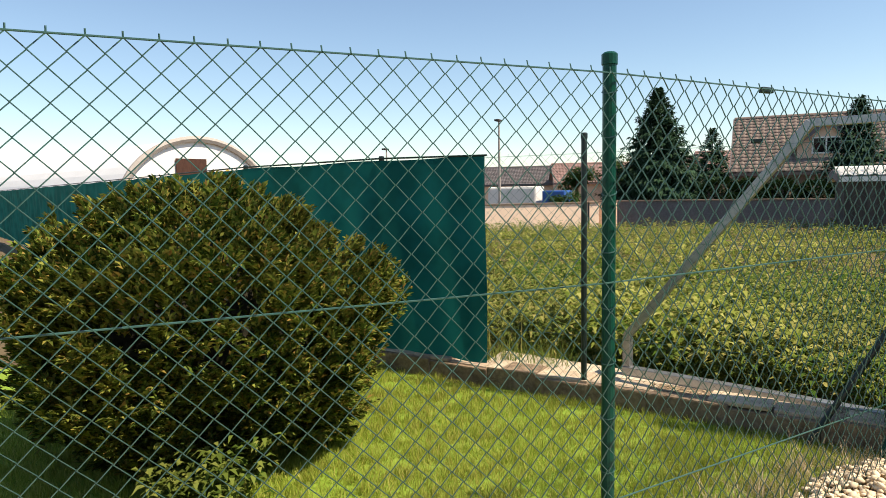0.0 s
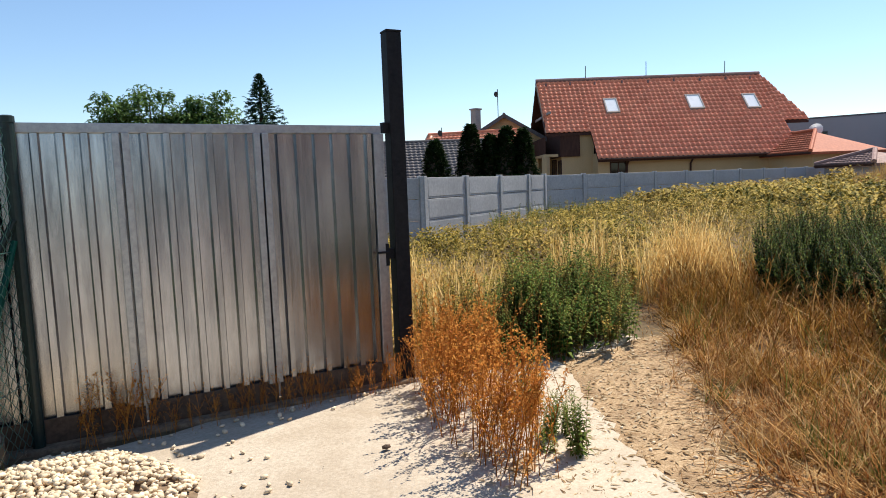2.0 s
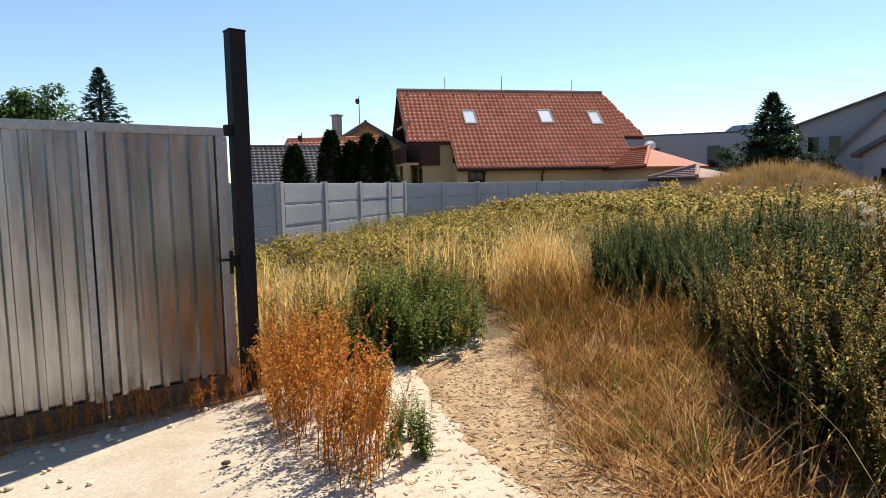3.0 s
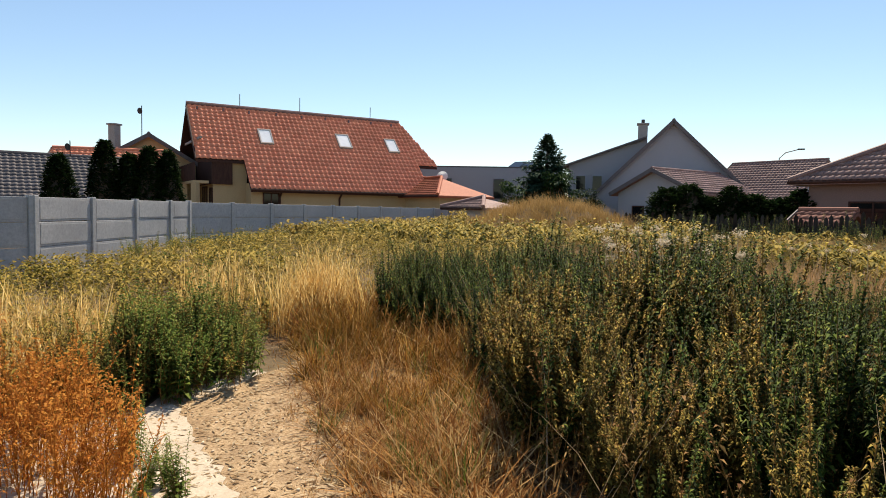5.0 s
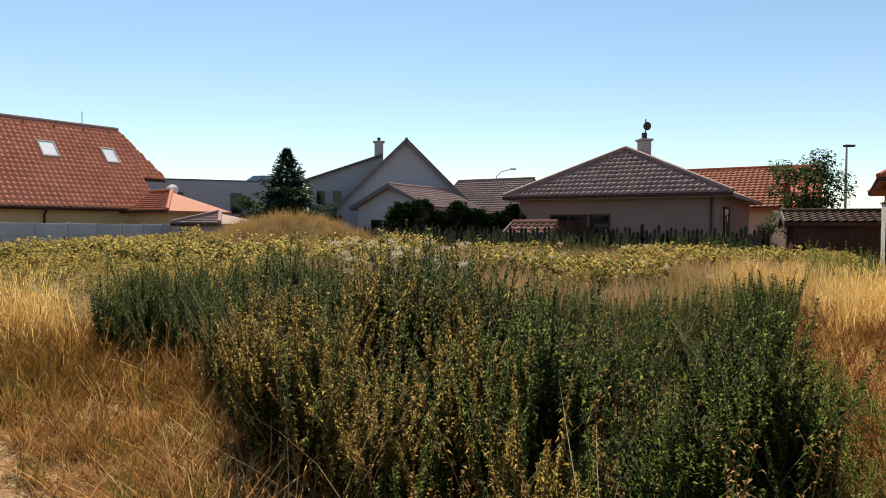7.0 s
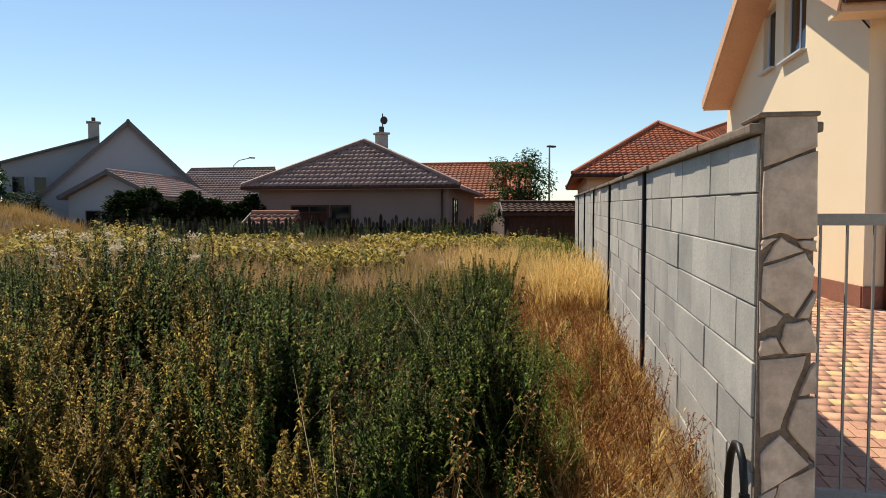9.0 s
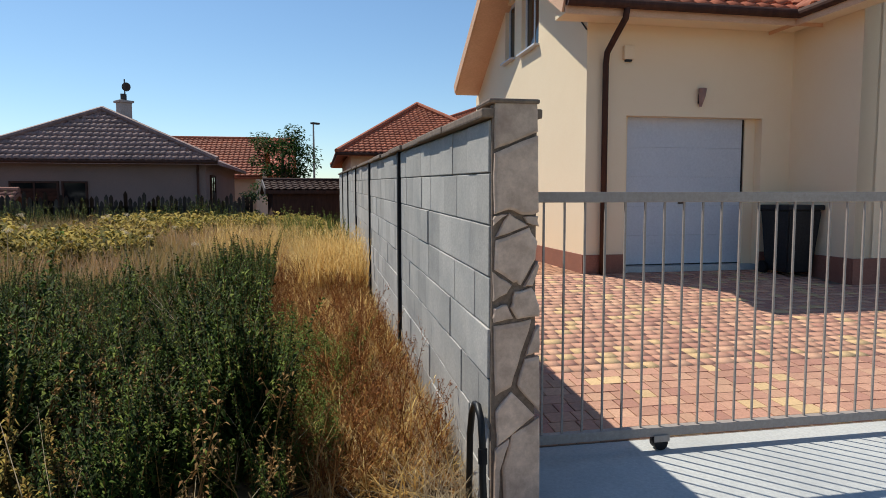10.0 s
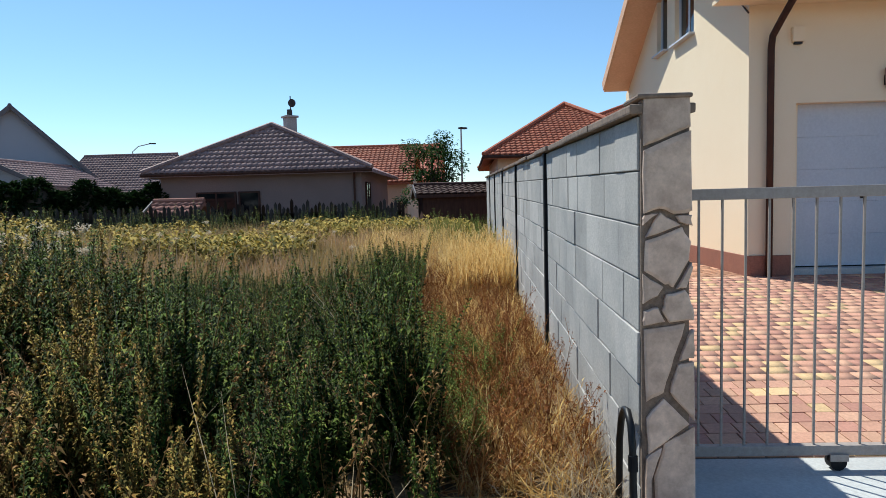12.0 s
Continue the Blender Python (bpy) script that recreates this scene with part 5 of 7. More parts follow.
tube(bmc, [lot(RIDGE_U, 2.5, RIDGE_Z + 0.06), lot(RIDGE_U, 12, RIDGE_Z + 0.06)], 0.12, 10)
part("ridge_tiles", bmc, M["tile_red"], house)
wing_ridge = 6.95
for sg in (-1, 1):
    e = lot(4.35, 9.55 + sg * 3.45, EAVE)
    r = lot(4.35, 9.55, wing_ridge)
    L = 4.9
    roof_shell(house, [[e - Zv * 0.02, e + U2 * L - Zv * 0.02, r + U2 * L - Zv * 0.02, r - Zv * 0.02]], M["soffit"], "roof_boarding")
    tiled_slope("roof_tiles", e, U2, r - e, L, (r - e).length, M["tile_red"], house, 0.25, 0.34, 0.045)
# eaves soffit band, gutters and downpipe
bmc = bmesh.new()
beam(bmc, lot(5.92, 2.62, 4.13), lot(5.92, 6.5, 4.13), 0.55, 0.05, 0.004)
part("soffit", bmc, M["render_cream"], house)
bmc = bmesh.new()
beam(bmc, lot(4.45, 6.33, 4.13), lot(5.64, 6.33, 4.13), 0.42, 0.05, 0.004)
part("soffit", bmc, M["render_cream"], house)
for pts in ([lot(5.55, 2.55, 4.20), lot(5.55, 6.05, 4.20)], [lot(5.55, 6.08, 4.20), lot(4.35, 6.08, 4.20)]):
    bmc = bmesh.new()
    tube(bmc, pts, 0.065, 12)
    part("gutter", bmc, M["wood_dark"], house)
bmc = bmesh.new()
tube(bmc, [lot(5.55, 3.42, 4.16), lot(5.60, 3.42, 4.02), lot(5.85, 3.40, 3.84), lot(6.08, 3.38, 3.66), lot(6.12, 3.38, 3.5), lot(6.12, 3.38, 0.40)], 0.045, 12)
part("downpipe", bmc, M["wood_dark"], house, "dark brown downpipe", True)
# wall lamp and alarm box
lamp = thing("wall_lamp", label="small bronze wall lamp over the garage door", category="lamp")
bmc = bmesh.new()
tube(bmc, [lot(FU - 0.05, 4.94, 2.93), lot(FU - 0.07, 4.95, 3.08), lot(FU - 0.07, 4.96, 3.20)], [0.018, 0.05, 0.062], 10)
part("shade", bmc, M["tile_brown"], lamp)
bmc = bmesh.new()
box(bmc, (-0.03, -0.04, 2.98), (0.03, -0.001, 3.12), Matrix.Translation(lot(FU, 4.95)) @ Matrix.Rotation(radians(-128), 4, "Z"), 0.006)
part("bracket", bmc, M["black"], lamp)
alarm = thing("alarm_box", label="small cream alarm box under the eaves", category="alarm")
bmc = bmesh.new()
box(bmc, (-0.08, -0.07, 3.59), (0.08, -0.001, 3.79), Matrix.Translation(lot(FU, 3.755)) @ Matrix.Rotation(radians(-128), 4, "Z"), 0.012)
part("housing", bmc, M["render_cream"], alarm)
bmc = bmesh.new()
box(bmc, (-0.05, -0.062, 3.56), (0.05, -0.01, 3.589), Matrix.Translation(lot(FU, 3.755)) @ Matrix.Rotation(radians(-128), 4, "Z"), 0.004)
part("lens", bmc, M["plastic_black"], alarm)
# cable across the gable
bmc = bmesh.new()
tube(bmc, [lot(FU - 0.02, CV - 0.02, 4.0), lot(FU + 0.4, CV - 0.03, 4.35), lot(FU + 1.0, CV - 0.03, 4.85), lot(FU + 1.3, CV - 0.03, 5.0)], 0.012, 6)
part("cable", bmc, M["wood_grey"], house)
# balcony on the wing
balcony = thing("balcony")
balcony.parent = house
bmc = bmesh.new()
beam(bmc, lot(4.55, 7.9, 3.42), lot(4.55, 11.5, 3.42), 0.62, 0.14, 0.01)
part("balcony_slab", bmc, M["tile_brown"], balcony)
for k in range(5):
    bmc = bmesh.new()
    tube(bmc, [lot(4.27, 7.93, 3.62 + 0.16 * k), lot(4.27, 11.4, 3.62 + 0.16 * k)], 0.012, 6)
    tube(bmc, [lot(4.27, 7.93, 3.62 + 0.16 * k), lot(4.83, 7.93, 3.62 + 0.16 * k)], 0.012, 6)
    part("rail", bmc, M["frame_steel"], balcony)
for v in (7.93, 9.1, 10.3, 11.4):
    bmc = bmesh.new()
    tube(bmc, [lot(4.27, v, 3.45), lot(4.27, v, 4.4)], 0.02, 8)
    part("baluster", bmc, M["frame_steel"], balcony)

# ---- wheelie bin ----
wheelie = thing("wheelie_bin", lot(5.72, 6.21, yard_z(5.72)), -128, "black plastic wheelie bin standing by the garage", "bin")
bmc = bmesh.new()
lo = [(-0.22, -0.24), (0.22, -0.24), (0.22, 0.24), (-0.22, 0.24)]
hi = [(-0.28, -0.33), (0.28, -0.33), (0.28, 0.30), (-0.28, 0.30)]
a = [bmc.verts.new((x, y, 0.06)) for x, y in lo]
b = [bmc.verts.new((x, y, 0.98)) for x, y in hi]
bmc.faces.new(b)
bmc.faces.new(a[::-1])
for i in range(4):
    bmc.faces.new((a[i], a[(i + 1) % 4], b[(i + 1) % 4], b[i]))
bmesh.ops.bevel(bmc, geom=bmc.edges[:], offset=0.02, segments=2, affect="EDGES")
part("body", bmc, M["plastic_black"], wheelie)
bmc = bmesh.new()
box(bmc, (-0.30, -0.36, 0.98), (0.30, 0.32, 1.06), None, 0.025)
part("lid", bmc, M["plastic_black"], wheelie)
for x in (-0.25, 0.25):
    bmc = bmesh.new()
    tube(bmc, [(x - 0.025, 0.24, 0.10), (x + 0.025, 0.24, 0.10)], 0.10, 16)
    part("wheel", bmc, M["rubber"], wheelie)
bmc = bmesh.new()
tube(bmc, [(-0.25, 0.38, 0.97), (0.25, 0.38, 0.97)], 0.016, 8)
part("handle", bmc, M["plastic_black"], wheelie)

# ---- houses round the plot ----
# large house with a long red roof and a timber balcony gable
red = thing("house", label="ochre house with long red tiled roof and timber gable", category="house")
ra = Vector((math.cos(radians(-43.7)), math.sin(radians(-43.7)), 0))
rs = Vector((-math.sin(radians(43.7)), -math.cos(radians(43.7)), 0))
R0 = Vector((35.24, 26.94, 0))
RZ, EZ, HALF = 7.945, 2.64, 5.31
slope_dir = (R0 + Zv * RZ) - (R0 + rs * HALF + Zv * EZ)
full = slope_dir.length
short = full * (RZ - 4.35) / (RZ - EZ)


def on_slope(s, d, sg=1):
    """A point on the roof: s along the ridge, d down the slope."""
    return R0 + ra * s + rs * sg * HALF * d / full + Zv * (RZ - (RZ - EZ) * d / full)


for s0, s1, d1 in ((0.0, 2.76, short), (2.76, 14.76, full)):
    q = [on_slope(s0, d1), on_slope(s1, d1), on_slope(s1, 0), on_slope(s0, 0)]
    roof_shell(red, [[p - Zv * 0.04 for p in q]], M["wood_dark"], "roof")
    tiled_slope("roof_tiles", on_slope(s0, d1), ra, slope_dir, s1 - s0, d1, M["tile_orange"], red, 0.30, 0.37, 0.05)
roof_shell(red, [[on_slope(0, full * 0.9, -1), on_slope(14.76, full * 0.9, -1), on_slope(14.76, 0, -1), on_slope(0, 0, -1)]], M["wood_dark"], "roof")
flare, depth_f = 1.5, full * 0.62
roof_shell(red, [[on_slope(14.75, depth_f) - Zv * 0.04, on_slope(14.76 + flare, depth_f) - Zv * 0.04, on_slope(14.76, 0) - Zv * 0.04]], M["wood_dark"], "roof")
ext = tiled_slope("roof_tiles", on_slope(14.76, depth_f), ra, slope_dir, flare, depth_f, M["tile_orange"], red, 0.30, 0.37, 0.05)
clip_below(ext, lambda c: (c - on_slope(14.76, 0)).dot(ra) / flare < ((c - on_slope(14.76, 0)).dot(-slope_dir.normalized()) + 0.2) / depth_f)
bm = bmesh.new()
tube(bm, [on_slope(0, 0) + Zv * 0.08, on_slope(14.76, 0) + Zv * 0.08], 0.13, 8)
part("ridge_tiles", bm, M["tile_brown"], red)
for s, d in ((0.0, short),):
    bm = bmesh.new()
    beam(bm, on_slope(s, 0) - Zv * 0.06, on_slope(s, d) - Zv * 0.06, 0.06, 0.24)
    part("bargeboard", bm, M["wood_dark"], red)
for s, d in ((0.6, 0.55), (2.2, 0.5), (3.8, 0.55), (5.6, 0.5), (7.3, 0.55), (9.0, 0.5), (10.7, 0.55), (12.4, 0.5), (14.0, 0.55)):
    bm = bmesh.new()
    tube(bm, [on_slope(s, d) + Zv * 0.05, on_slope(s, d) + Zv * 0.24], 0.07, 6)
    part("vent_tile", bm, M["tile_brown"], red)
for s, d, w in ((4.45, 2.73, 0.85), (9.74, 2.63, 0.95), (13.28, 2.76, 0.85)):
    sk = thing("skylight")
    sk.parent = red
    sl = slope_dir.normalized()
    nrm = ra.cross(sl).normalized()
    nrm = nrm if nrm.z > 0 else -nrm
    m = Matrix.Translation(on_slope(s, d)) @ Matrix((ra.to_4d(), sl.to_4d(), nrm.to_4d(), (0, 0, 0, 1))).transposed().to_3x3().to_4x4()
    bm = bmesh.new()
    for lo, hi in (((-w / 2, -0.75, 0.02), (w / 2, -0.65, 0.16)), ((-w / 2, 0.55, 0.02), (w / 2, 0.65, 0.16)), ((-w / 2, -0.65, 0.02), (-w / 2 + 0.08, 0.55, 0.16)), ((w / 2 - 0.08, -0.65, 0.02), (w / 2, 0.55, 0.16))):
        box(bm, lo, hi, m)
    part("frame", bm, M["chimney"], sk)
    bm = bmesh.new()
    box(bm, (-w / 2 + 0.08, -0.65, 0.06), (w / 2 - 0.08, 0.55, 0.13), m)
    part("pane", bm, M["sky_glass"], sk, "skylight pane with the sky's reflection put into its colour")
body = [R0 + ra * 2.9 + rs * 4.7, R0 + ra * 14.35 + rs * 4.7, R0 + ra * 14.35 - rs * 4.7, R0 + ra * 2.9 - rs * 4.7]
bt = [p + Zv * 3.0 for p in body]
solid("wall", [body, bt, *[[body[k], body[(k + 1) % 4], bt[(k + 1) % 4], bt[k]] for k in range(4)]], M["wall_ochre"], red)
gab = [R0 + ra * 0.9 + rs * 3.5 + Zv * 2.9, R0 + ra * 0.9 - rs * 4.5 + Zv * 2.9, R0 + ra * 0.9 - rs * 4.1 + Zv * 3.7, R0 + ra * 0.9 + Zv * 7.85, R0 + ra * 0.9 + rs * 3.5 + Zv * 4.4]
gb2 = [p + ra * 1.2 for p in gab]
porch = [R0 + ra * 1.0 + rs * 3.3, R0 + ra * 3.0 + rs * 3.3, R0 + ra * 3.0 - rs * 4.5, R0 + ra * 1.0 - rs * 4.5]
pt = [p + Zv * 4.2 for p in porch]
solid("wall", [porch, pt, *[[porch[k], porch[(k + 1) % 4], pt[(k + 1) % 4], pt[k]] for k in range(4)]], M["wall_ochre"], red)
solid("timber_gable", [gab, gb2, *[[gab[k], gab[(k + 1) % 5], gb2[(k + 1) % 5], gb2[k]] for k in range(5)]], M["wood_dark"], red, "dark stained timber gable")
for sgz in (3.0, 5.6):
    bm = bmesh.new()
    beam(bm, R0 + ra * 0.3 + rs * 3.5 + Zv * sgz, R0 + ra * 0.3 - rs * 4.5 + Zv * sgz, 0.9 if sgz < 4 else 0.12, 0.16 if sgz < 4 else 0.14)
    part("balcony_slab" if sgz < 4 else "collar_beam", bm, M["wall_ochre"] if sgz < 4 else M["chimney"], red)
for k in range(34):
    bm = bmesh.new()
    p = R0 - ra * 0.1 + rs * (3.5 - k * 0.25)
    beam(bm, p + Zv * 3.1, p + Zv * 4.1, 0.20, 0.03)
    part("balcony_board", bm, M["wood_dark"], red)
for s in (3.4, 0.2, -4.2):
    bm = bmesh.new()
    beam(bm, R0 + ra * 0.0 + rs * s, R0 + ra * 0.0 + rs * s + Zv * 2.95, 0.35, 0.35)
    part("column", bm, M["wall_ochre"], red)
for s, w, h in ((3.3, 0.9, 2.0), (1.6, 1.5, 2.1), (-1.4, 1.2, 1.3)):
    window(red, R0 + ra * 0.99 + rs * s + Zv * 0.7, -rs, -ra, w, h, M["wood_dark"], M["glass"], 1, 0.05, False)
window(red, R0 + ra * 3.6 + rs * 4.71 + Zv * 1.2, ra, rs, 1.0, 1.25, M["wood_dark"], M["glass"], 1, 0.05)
for s in (4.6, 8.4, 13.8):
    bm = bmesh.new()
    tube(bm, [on_slope(s, full) - Zv * 0.05, R0 + ra * s + rs * 4.8 + Zv * 2.2, R0 + ra * s + rs * 4.8], 0.06, 6)
    part("downpipe", bm, M["wood_dark"], red)
bm = bmesh.new()
tube(bm, [on_slope(2.76, full + 0.05) - Zv * 0.02, on_slope(14.76, full + 0.05) - Zv * 0.02], 0.08, 8)
part("gutter", bm, M["wood_dark"], red)
for s in (3.3, 7.3, 12.5):
    bm = bmesh.new()
    tube(bm, [on_slope(s, 0), on_slope(s, 0) + Zv * (0.95 if s != 7.3 else 1.1)], 0.025, 5)
    part("lightning_rod", bm, M["wood_grey"], red)

# low annexes to its side
ann, b4, e4, mid4 = hip_house("annexe", (43.0, 16.5), 6.5, 3.5, 2.5, 1.2, M["wall_ochre"], M["tile_red"], "low annexe with hipped red tiled roof", 0.5, 0.3)
hip_house("garden_shed", (35.8, 9.9), 3.2, 2.6, 1.75, 0.55, M["wall_pale"], M["tile_brown"], "small garden shed with a pale low roof", 0.3)

# white flat-roofed modern building
flat = thing("flat_roofed_building", label="pale grey flat-roofed building with small windows", category="building")
fb = [Vector((52.3, 18.6, 0)), Vector((55.4, 5.6, 0))]
fd = (fb[1] - fb[0]).normalized()
fn = Vector((-fd.y, fd.x, 0))
fn = fn if fn.x > 0 else -fn
q = [fb[0], fb[1], fb[1] + fn * 8, fb[0] + fn * 8]
qt = [p + Zv * 5.25 for p in q]
solid("wall", [q, qt, *[[q[k], q[(k + 1) % 4], qt[(k + 1) % 4], qt[k]] for k in range(4)]], M["wall_pale"], flat)
roof_shell(flat, [[p + Zv * 0.1 for p in qt]], M["tile_grey"], "roof")
for s in (3.2, 7.6, 10.4):
    window(flat, fb[0] + fd * s - fn * 0.02 + Zv * 2.6, fd, -fn, 0.9, 1.7, M["tile_grey"], M["glass"], 0, 0.05, False)
bm = bmesh.new()
for s, in ((9.3,), (10.2,)):
    beam(bm, fb[0] + fd * s + fn * 1 + Zv * 5.35, fb[0] + fd * (s + 0.7) + fn * 2 + Zv * 5.9, 1.2, 0.06)
part("solar_panel", bm, M["glass"], flat)
bm = bmesh.new()
bmesh.ops.create_cone(bm, segments=16, radius1=0.42, radius2=0.1, depth=0.2, cap_ends=True, matrix=Matrix.Translation((44.5, 12.9, 4.0)) @ Matrix.Rotation(radians(-70), 4, "Y"))
tube(bm, [(44.6, 12.9, 2.4), (44.6, 12.9, 3.9)], 0.05, 6)
tagged(part("satellite_dish", bm, M["wall_white"]), "white satellite dish on a mast", "satellite dish")

# grey gabled house with its garage
gb, ga, gs, gp = gable_house("house", (48.0, -2.6), 1.0, 12, 10.2, 3.0, 8.0, M["wall_pale"], M["tile_grey"], "grey rendered house with a steep dark roof", 0.35)
chimney(gb, (52.5, -0.64), 0.7, 6.0, 8.35)
D0 = Vector((50.0, 4.6, 0))
dorm = [D0, D0 + ga * 8, D0 + ga * 8 - gs * 5.5, D0 - gs * 5.5]
top = [dorm[0] + Zv * 5.2, dorm[1] + Zv * 5.2, dorm[2] + Zv * 7.2, dorm[3] + Zv * 7.2]
solid("dormer", [dorm, top, *[[dorm[k], dorm[(k + 1) % 4], top[(k + 1) % 4], top[k]] for k in range(4)]], M["wall_pale"], gb)
roof_shell(gb, [[top[0] - ga * 0.4 + gs * 0.5 - Zv * 0.1, top[1] + gs * 0.5, top[2], top[3] - ga * 0.4]], M["tile_grey"], "dormer_roof")
for k in (0.5, 1.7):
    window(gb, dorm[0] - gs * (k + 0.8) - ga * 0.03 + Zv * 3.2, gs, -ga, 0.8, 1.2, M["wall_pale"], M["glass"], 0, 0.05, False)
gr, _, _, _ = gable_house("garage", (42.5, -1.4), -38, 6.5, 5.6, 3.05, 4.35, M["wall_pale"], M["tile_brown"], "pale garage with a shallow weathered tile roof", 0.4, "garage")
window(gr, Vector((43.5, -0.1, 0.6)) - U2 * 0.02, V2, -U2, 0.9, 1.5, M["wood_dark"], M["glass"], 0, 0.05, False)

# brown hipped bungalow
hb, hbb, hbe, hbm = hip_house("bungalow", (29.485, -6.877), 8.48, 9.0, 2.99, 2.11, M["wall_shaded_peach"], M["tile_brown"], "peach bungalow with a weathered hipped tile roof", 0.55, 0.0, 2.0)
chimney(hb, (30.41, -13.14), 0.5, 4.4, 5.79)
aerial(hb, (30.41, -13.2), 5.8, 6.85)
hp = Vector((29.485, -6.877, 0))
window(hb, hp + V2 * 1.5 - U2 * 0.02 + Zv * 1.0, V2, -U2, 1.7, 1.2, M["wood_dark"], M["glass"], 1, 0.06)
window(hb, hp + V2 * 3.3 - U2 * 0.02 + Zv * 0.9, V2, -U2, 0.9, 1.3, M["wood_dark"], M["glass"], 0, 0.06)
bm = bmesh.new()
tube(bm, [hp + V2 * 8.3 - U2 * 0.5 + Zv * 2.95, hp + V2 * 8.2 - U2 * 0.06 + Zv * 2.6, hp + V2 * 8.2 - U2 * 0.06], 0.05, 6)
part("downpipe", bm, M["wood_dark"], hb)
window(hb, hp + V2 * 8.5 + U2 * 1.0 + Zv * 0.4, U2, V2, 1.2, 2.1, M["wood_dark"], M["glass"], 1, 0.06, False)

# further red roofs
gable_house("house", (40.5, -20.6), -128, 5.2, 9, 3.0, 5.35, M["wall_peach"], M["tile_red"], "peach house behind with a red tiled roof")
gable_house("house", (47.0, -28.5), -128, 4.4, 9, 3.4, 6.2, M["wall_peach"], M["tile_orange"], "peach house behind with an orange tiled roof")
gable_house("house", (61.0, -8.5), -128, 7, 9, 3.0, 6.0, M["wall_pale"], M["tile_brown"], "distant house with a brown tiled roof")
gable_house("house", (66.0, -18.0), -60, 9, 8, 3.2, 5.8, M["wall_pale"], M["tile_brown"], "distant house with a brown tiled gable")
hr, _, _, _ = hip_house("house", (21.252, -18.452), 7.11, 9.79, 3.4, 2.71, M["wall_peach"], M["tile_red"], "peach house behind the wall with red hipped roof", 0.6)
hip_house("house", (31.9, -36.5), 11.0, 10.0, 7.0, 2.3, M["wall_peach"], M["tile_red"], "tall house further behind with a red roof", 0.5)
gable_house("carport", (25.3, -17.2), -120, 4.2, 3.2, 1.95, 2.3, M["wood_dark"], M["wood_dark"], "low dark garden carport", 0.3, "carport")
gable_house("garden_hut", (27.2, -6.3), -128, 1.5, 1.4, 1.45, 1.8, M["wood_dark"], M["plinth"], "small brown garden hut", 0.25, "hut")

# houses beyond the concrete fence
g1, _, _, _ = gable_house("house", (27.6, 33.6), -38, 6.2, 7.5, 2.1, 4.3, M["wall_ochre"], M["tile_grey"], "house with a dark tiled roof and dormer opening")
aerial(g1, (29.6, 30.2), 4.2, 5.1)
gable_house("house", (32.0, 33.5), -60, 5.5, 5, 3.3, 4.95, M["wall_ochre"], M["tile_orange"], "low house with a bright orange tiled roof")
g2, _, _, _ = gable_house("house", (35.3, 29.8), 40, 8, 5.6, 4.4, 6.1, M["wall_ochre"], M["tile_brown"], "ochre house with a brown gable roof")
chimney(g2, (33.7, 31.0), 0.5, 3.0, 6.5, False)
aerial(g2, (35.6, 30.6), 5.5, 8.0)
gable_house("house", (26.5, 39.0), 60, 6, 6, 2.2, 3.6, M["wall_peach"], M["tile_brown"], "distant house with a brown roof")

# brown house, hall and walls beyond the garden field
bh, bha, bhs, bhp = gable_house("house", (-0.6, 39.8), 0, 7.4, 9.0, 2.4, 5.15, M["old_roof"], M["old_roof"], "brown house with a broad dark roof and dormer", 0.4)
dm, _, _, _ = gable_house("dormer", (3.1, 35.9), 90, 3.2, 2.4, 3.6, 4.6, M["wall_peach"], M["tile_brown"], "small gabled dormer with a white window", 0.2, "dormer")
dm.parent = bh
for key in ("label", "category"):
    del dm[key]
window(dm, Vector((2.5, 35.88, 3.0)), (1, 0, 0), (0, -1, 0), 1.2, 0.8, M["wall_white"], M["glass"], 1, 0.06, False)
for x in (6.6, 7.6):
    window(bh, Vector((x - 0.6, 35.25, 4.15)), (1, 0, 0), (0, -1, 0), 0.7, 0.6, M["wall_white"], M["glass"], 0, 0.4, False)
gsh, _, _, _ = gable_house("garden_shed", (2.35, 22.6), 0, 3.4, 2.4, 1.78, 1.92, M["wood_grey"], M["wall_white"], "low dark shed with a pale roof edge", 0.15, "shed")
# the first wall has sunlight in its colour, the last one shade
for a, b, h, mm, lb in (((-15.5, 19.2), (-5.4, 25.4), 0.98, M["wall_lit_peach"], "low peach rendered garden wall"), ((-5.3, 25.45), (-4.95, 26.5), 1.0, M["wall_peach"], "low peach rendered garden wall"), ((-4.9, 26.55), (6.5, 26.9), 1.0, M["shaded_concrete"], "low shaded concrete garden wall")):
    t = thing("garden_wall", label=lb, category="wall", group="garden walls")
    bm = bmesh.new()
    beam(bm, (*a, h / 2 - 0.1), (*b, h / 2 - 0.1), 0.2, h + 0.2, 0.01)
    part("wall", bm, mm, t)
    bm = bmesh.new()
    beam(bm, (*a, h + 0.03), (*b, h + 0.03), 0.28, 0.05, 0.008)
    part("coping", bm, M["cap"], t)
pg = thing("wooden_gate", label="small wooden gate in the garden wall", category="gate")
for k in range(5):
    bm = bmesh.new()
    beam(bm, (-6.9 + k * 0.3, 24.75 + k * 0.09, 0), (-6.9 + k * 0.3, 24.75 + k * 0.09, 1.05), 0.12, 0.05)
    part("board", bm, M["wood_grey"], pg)
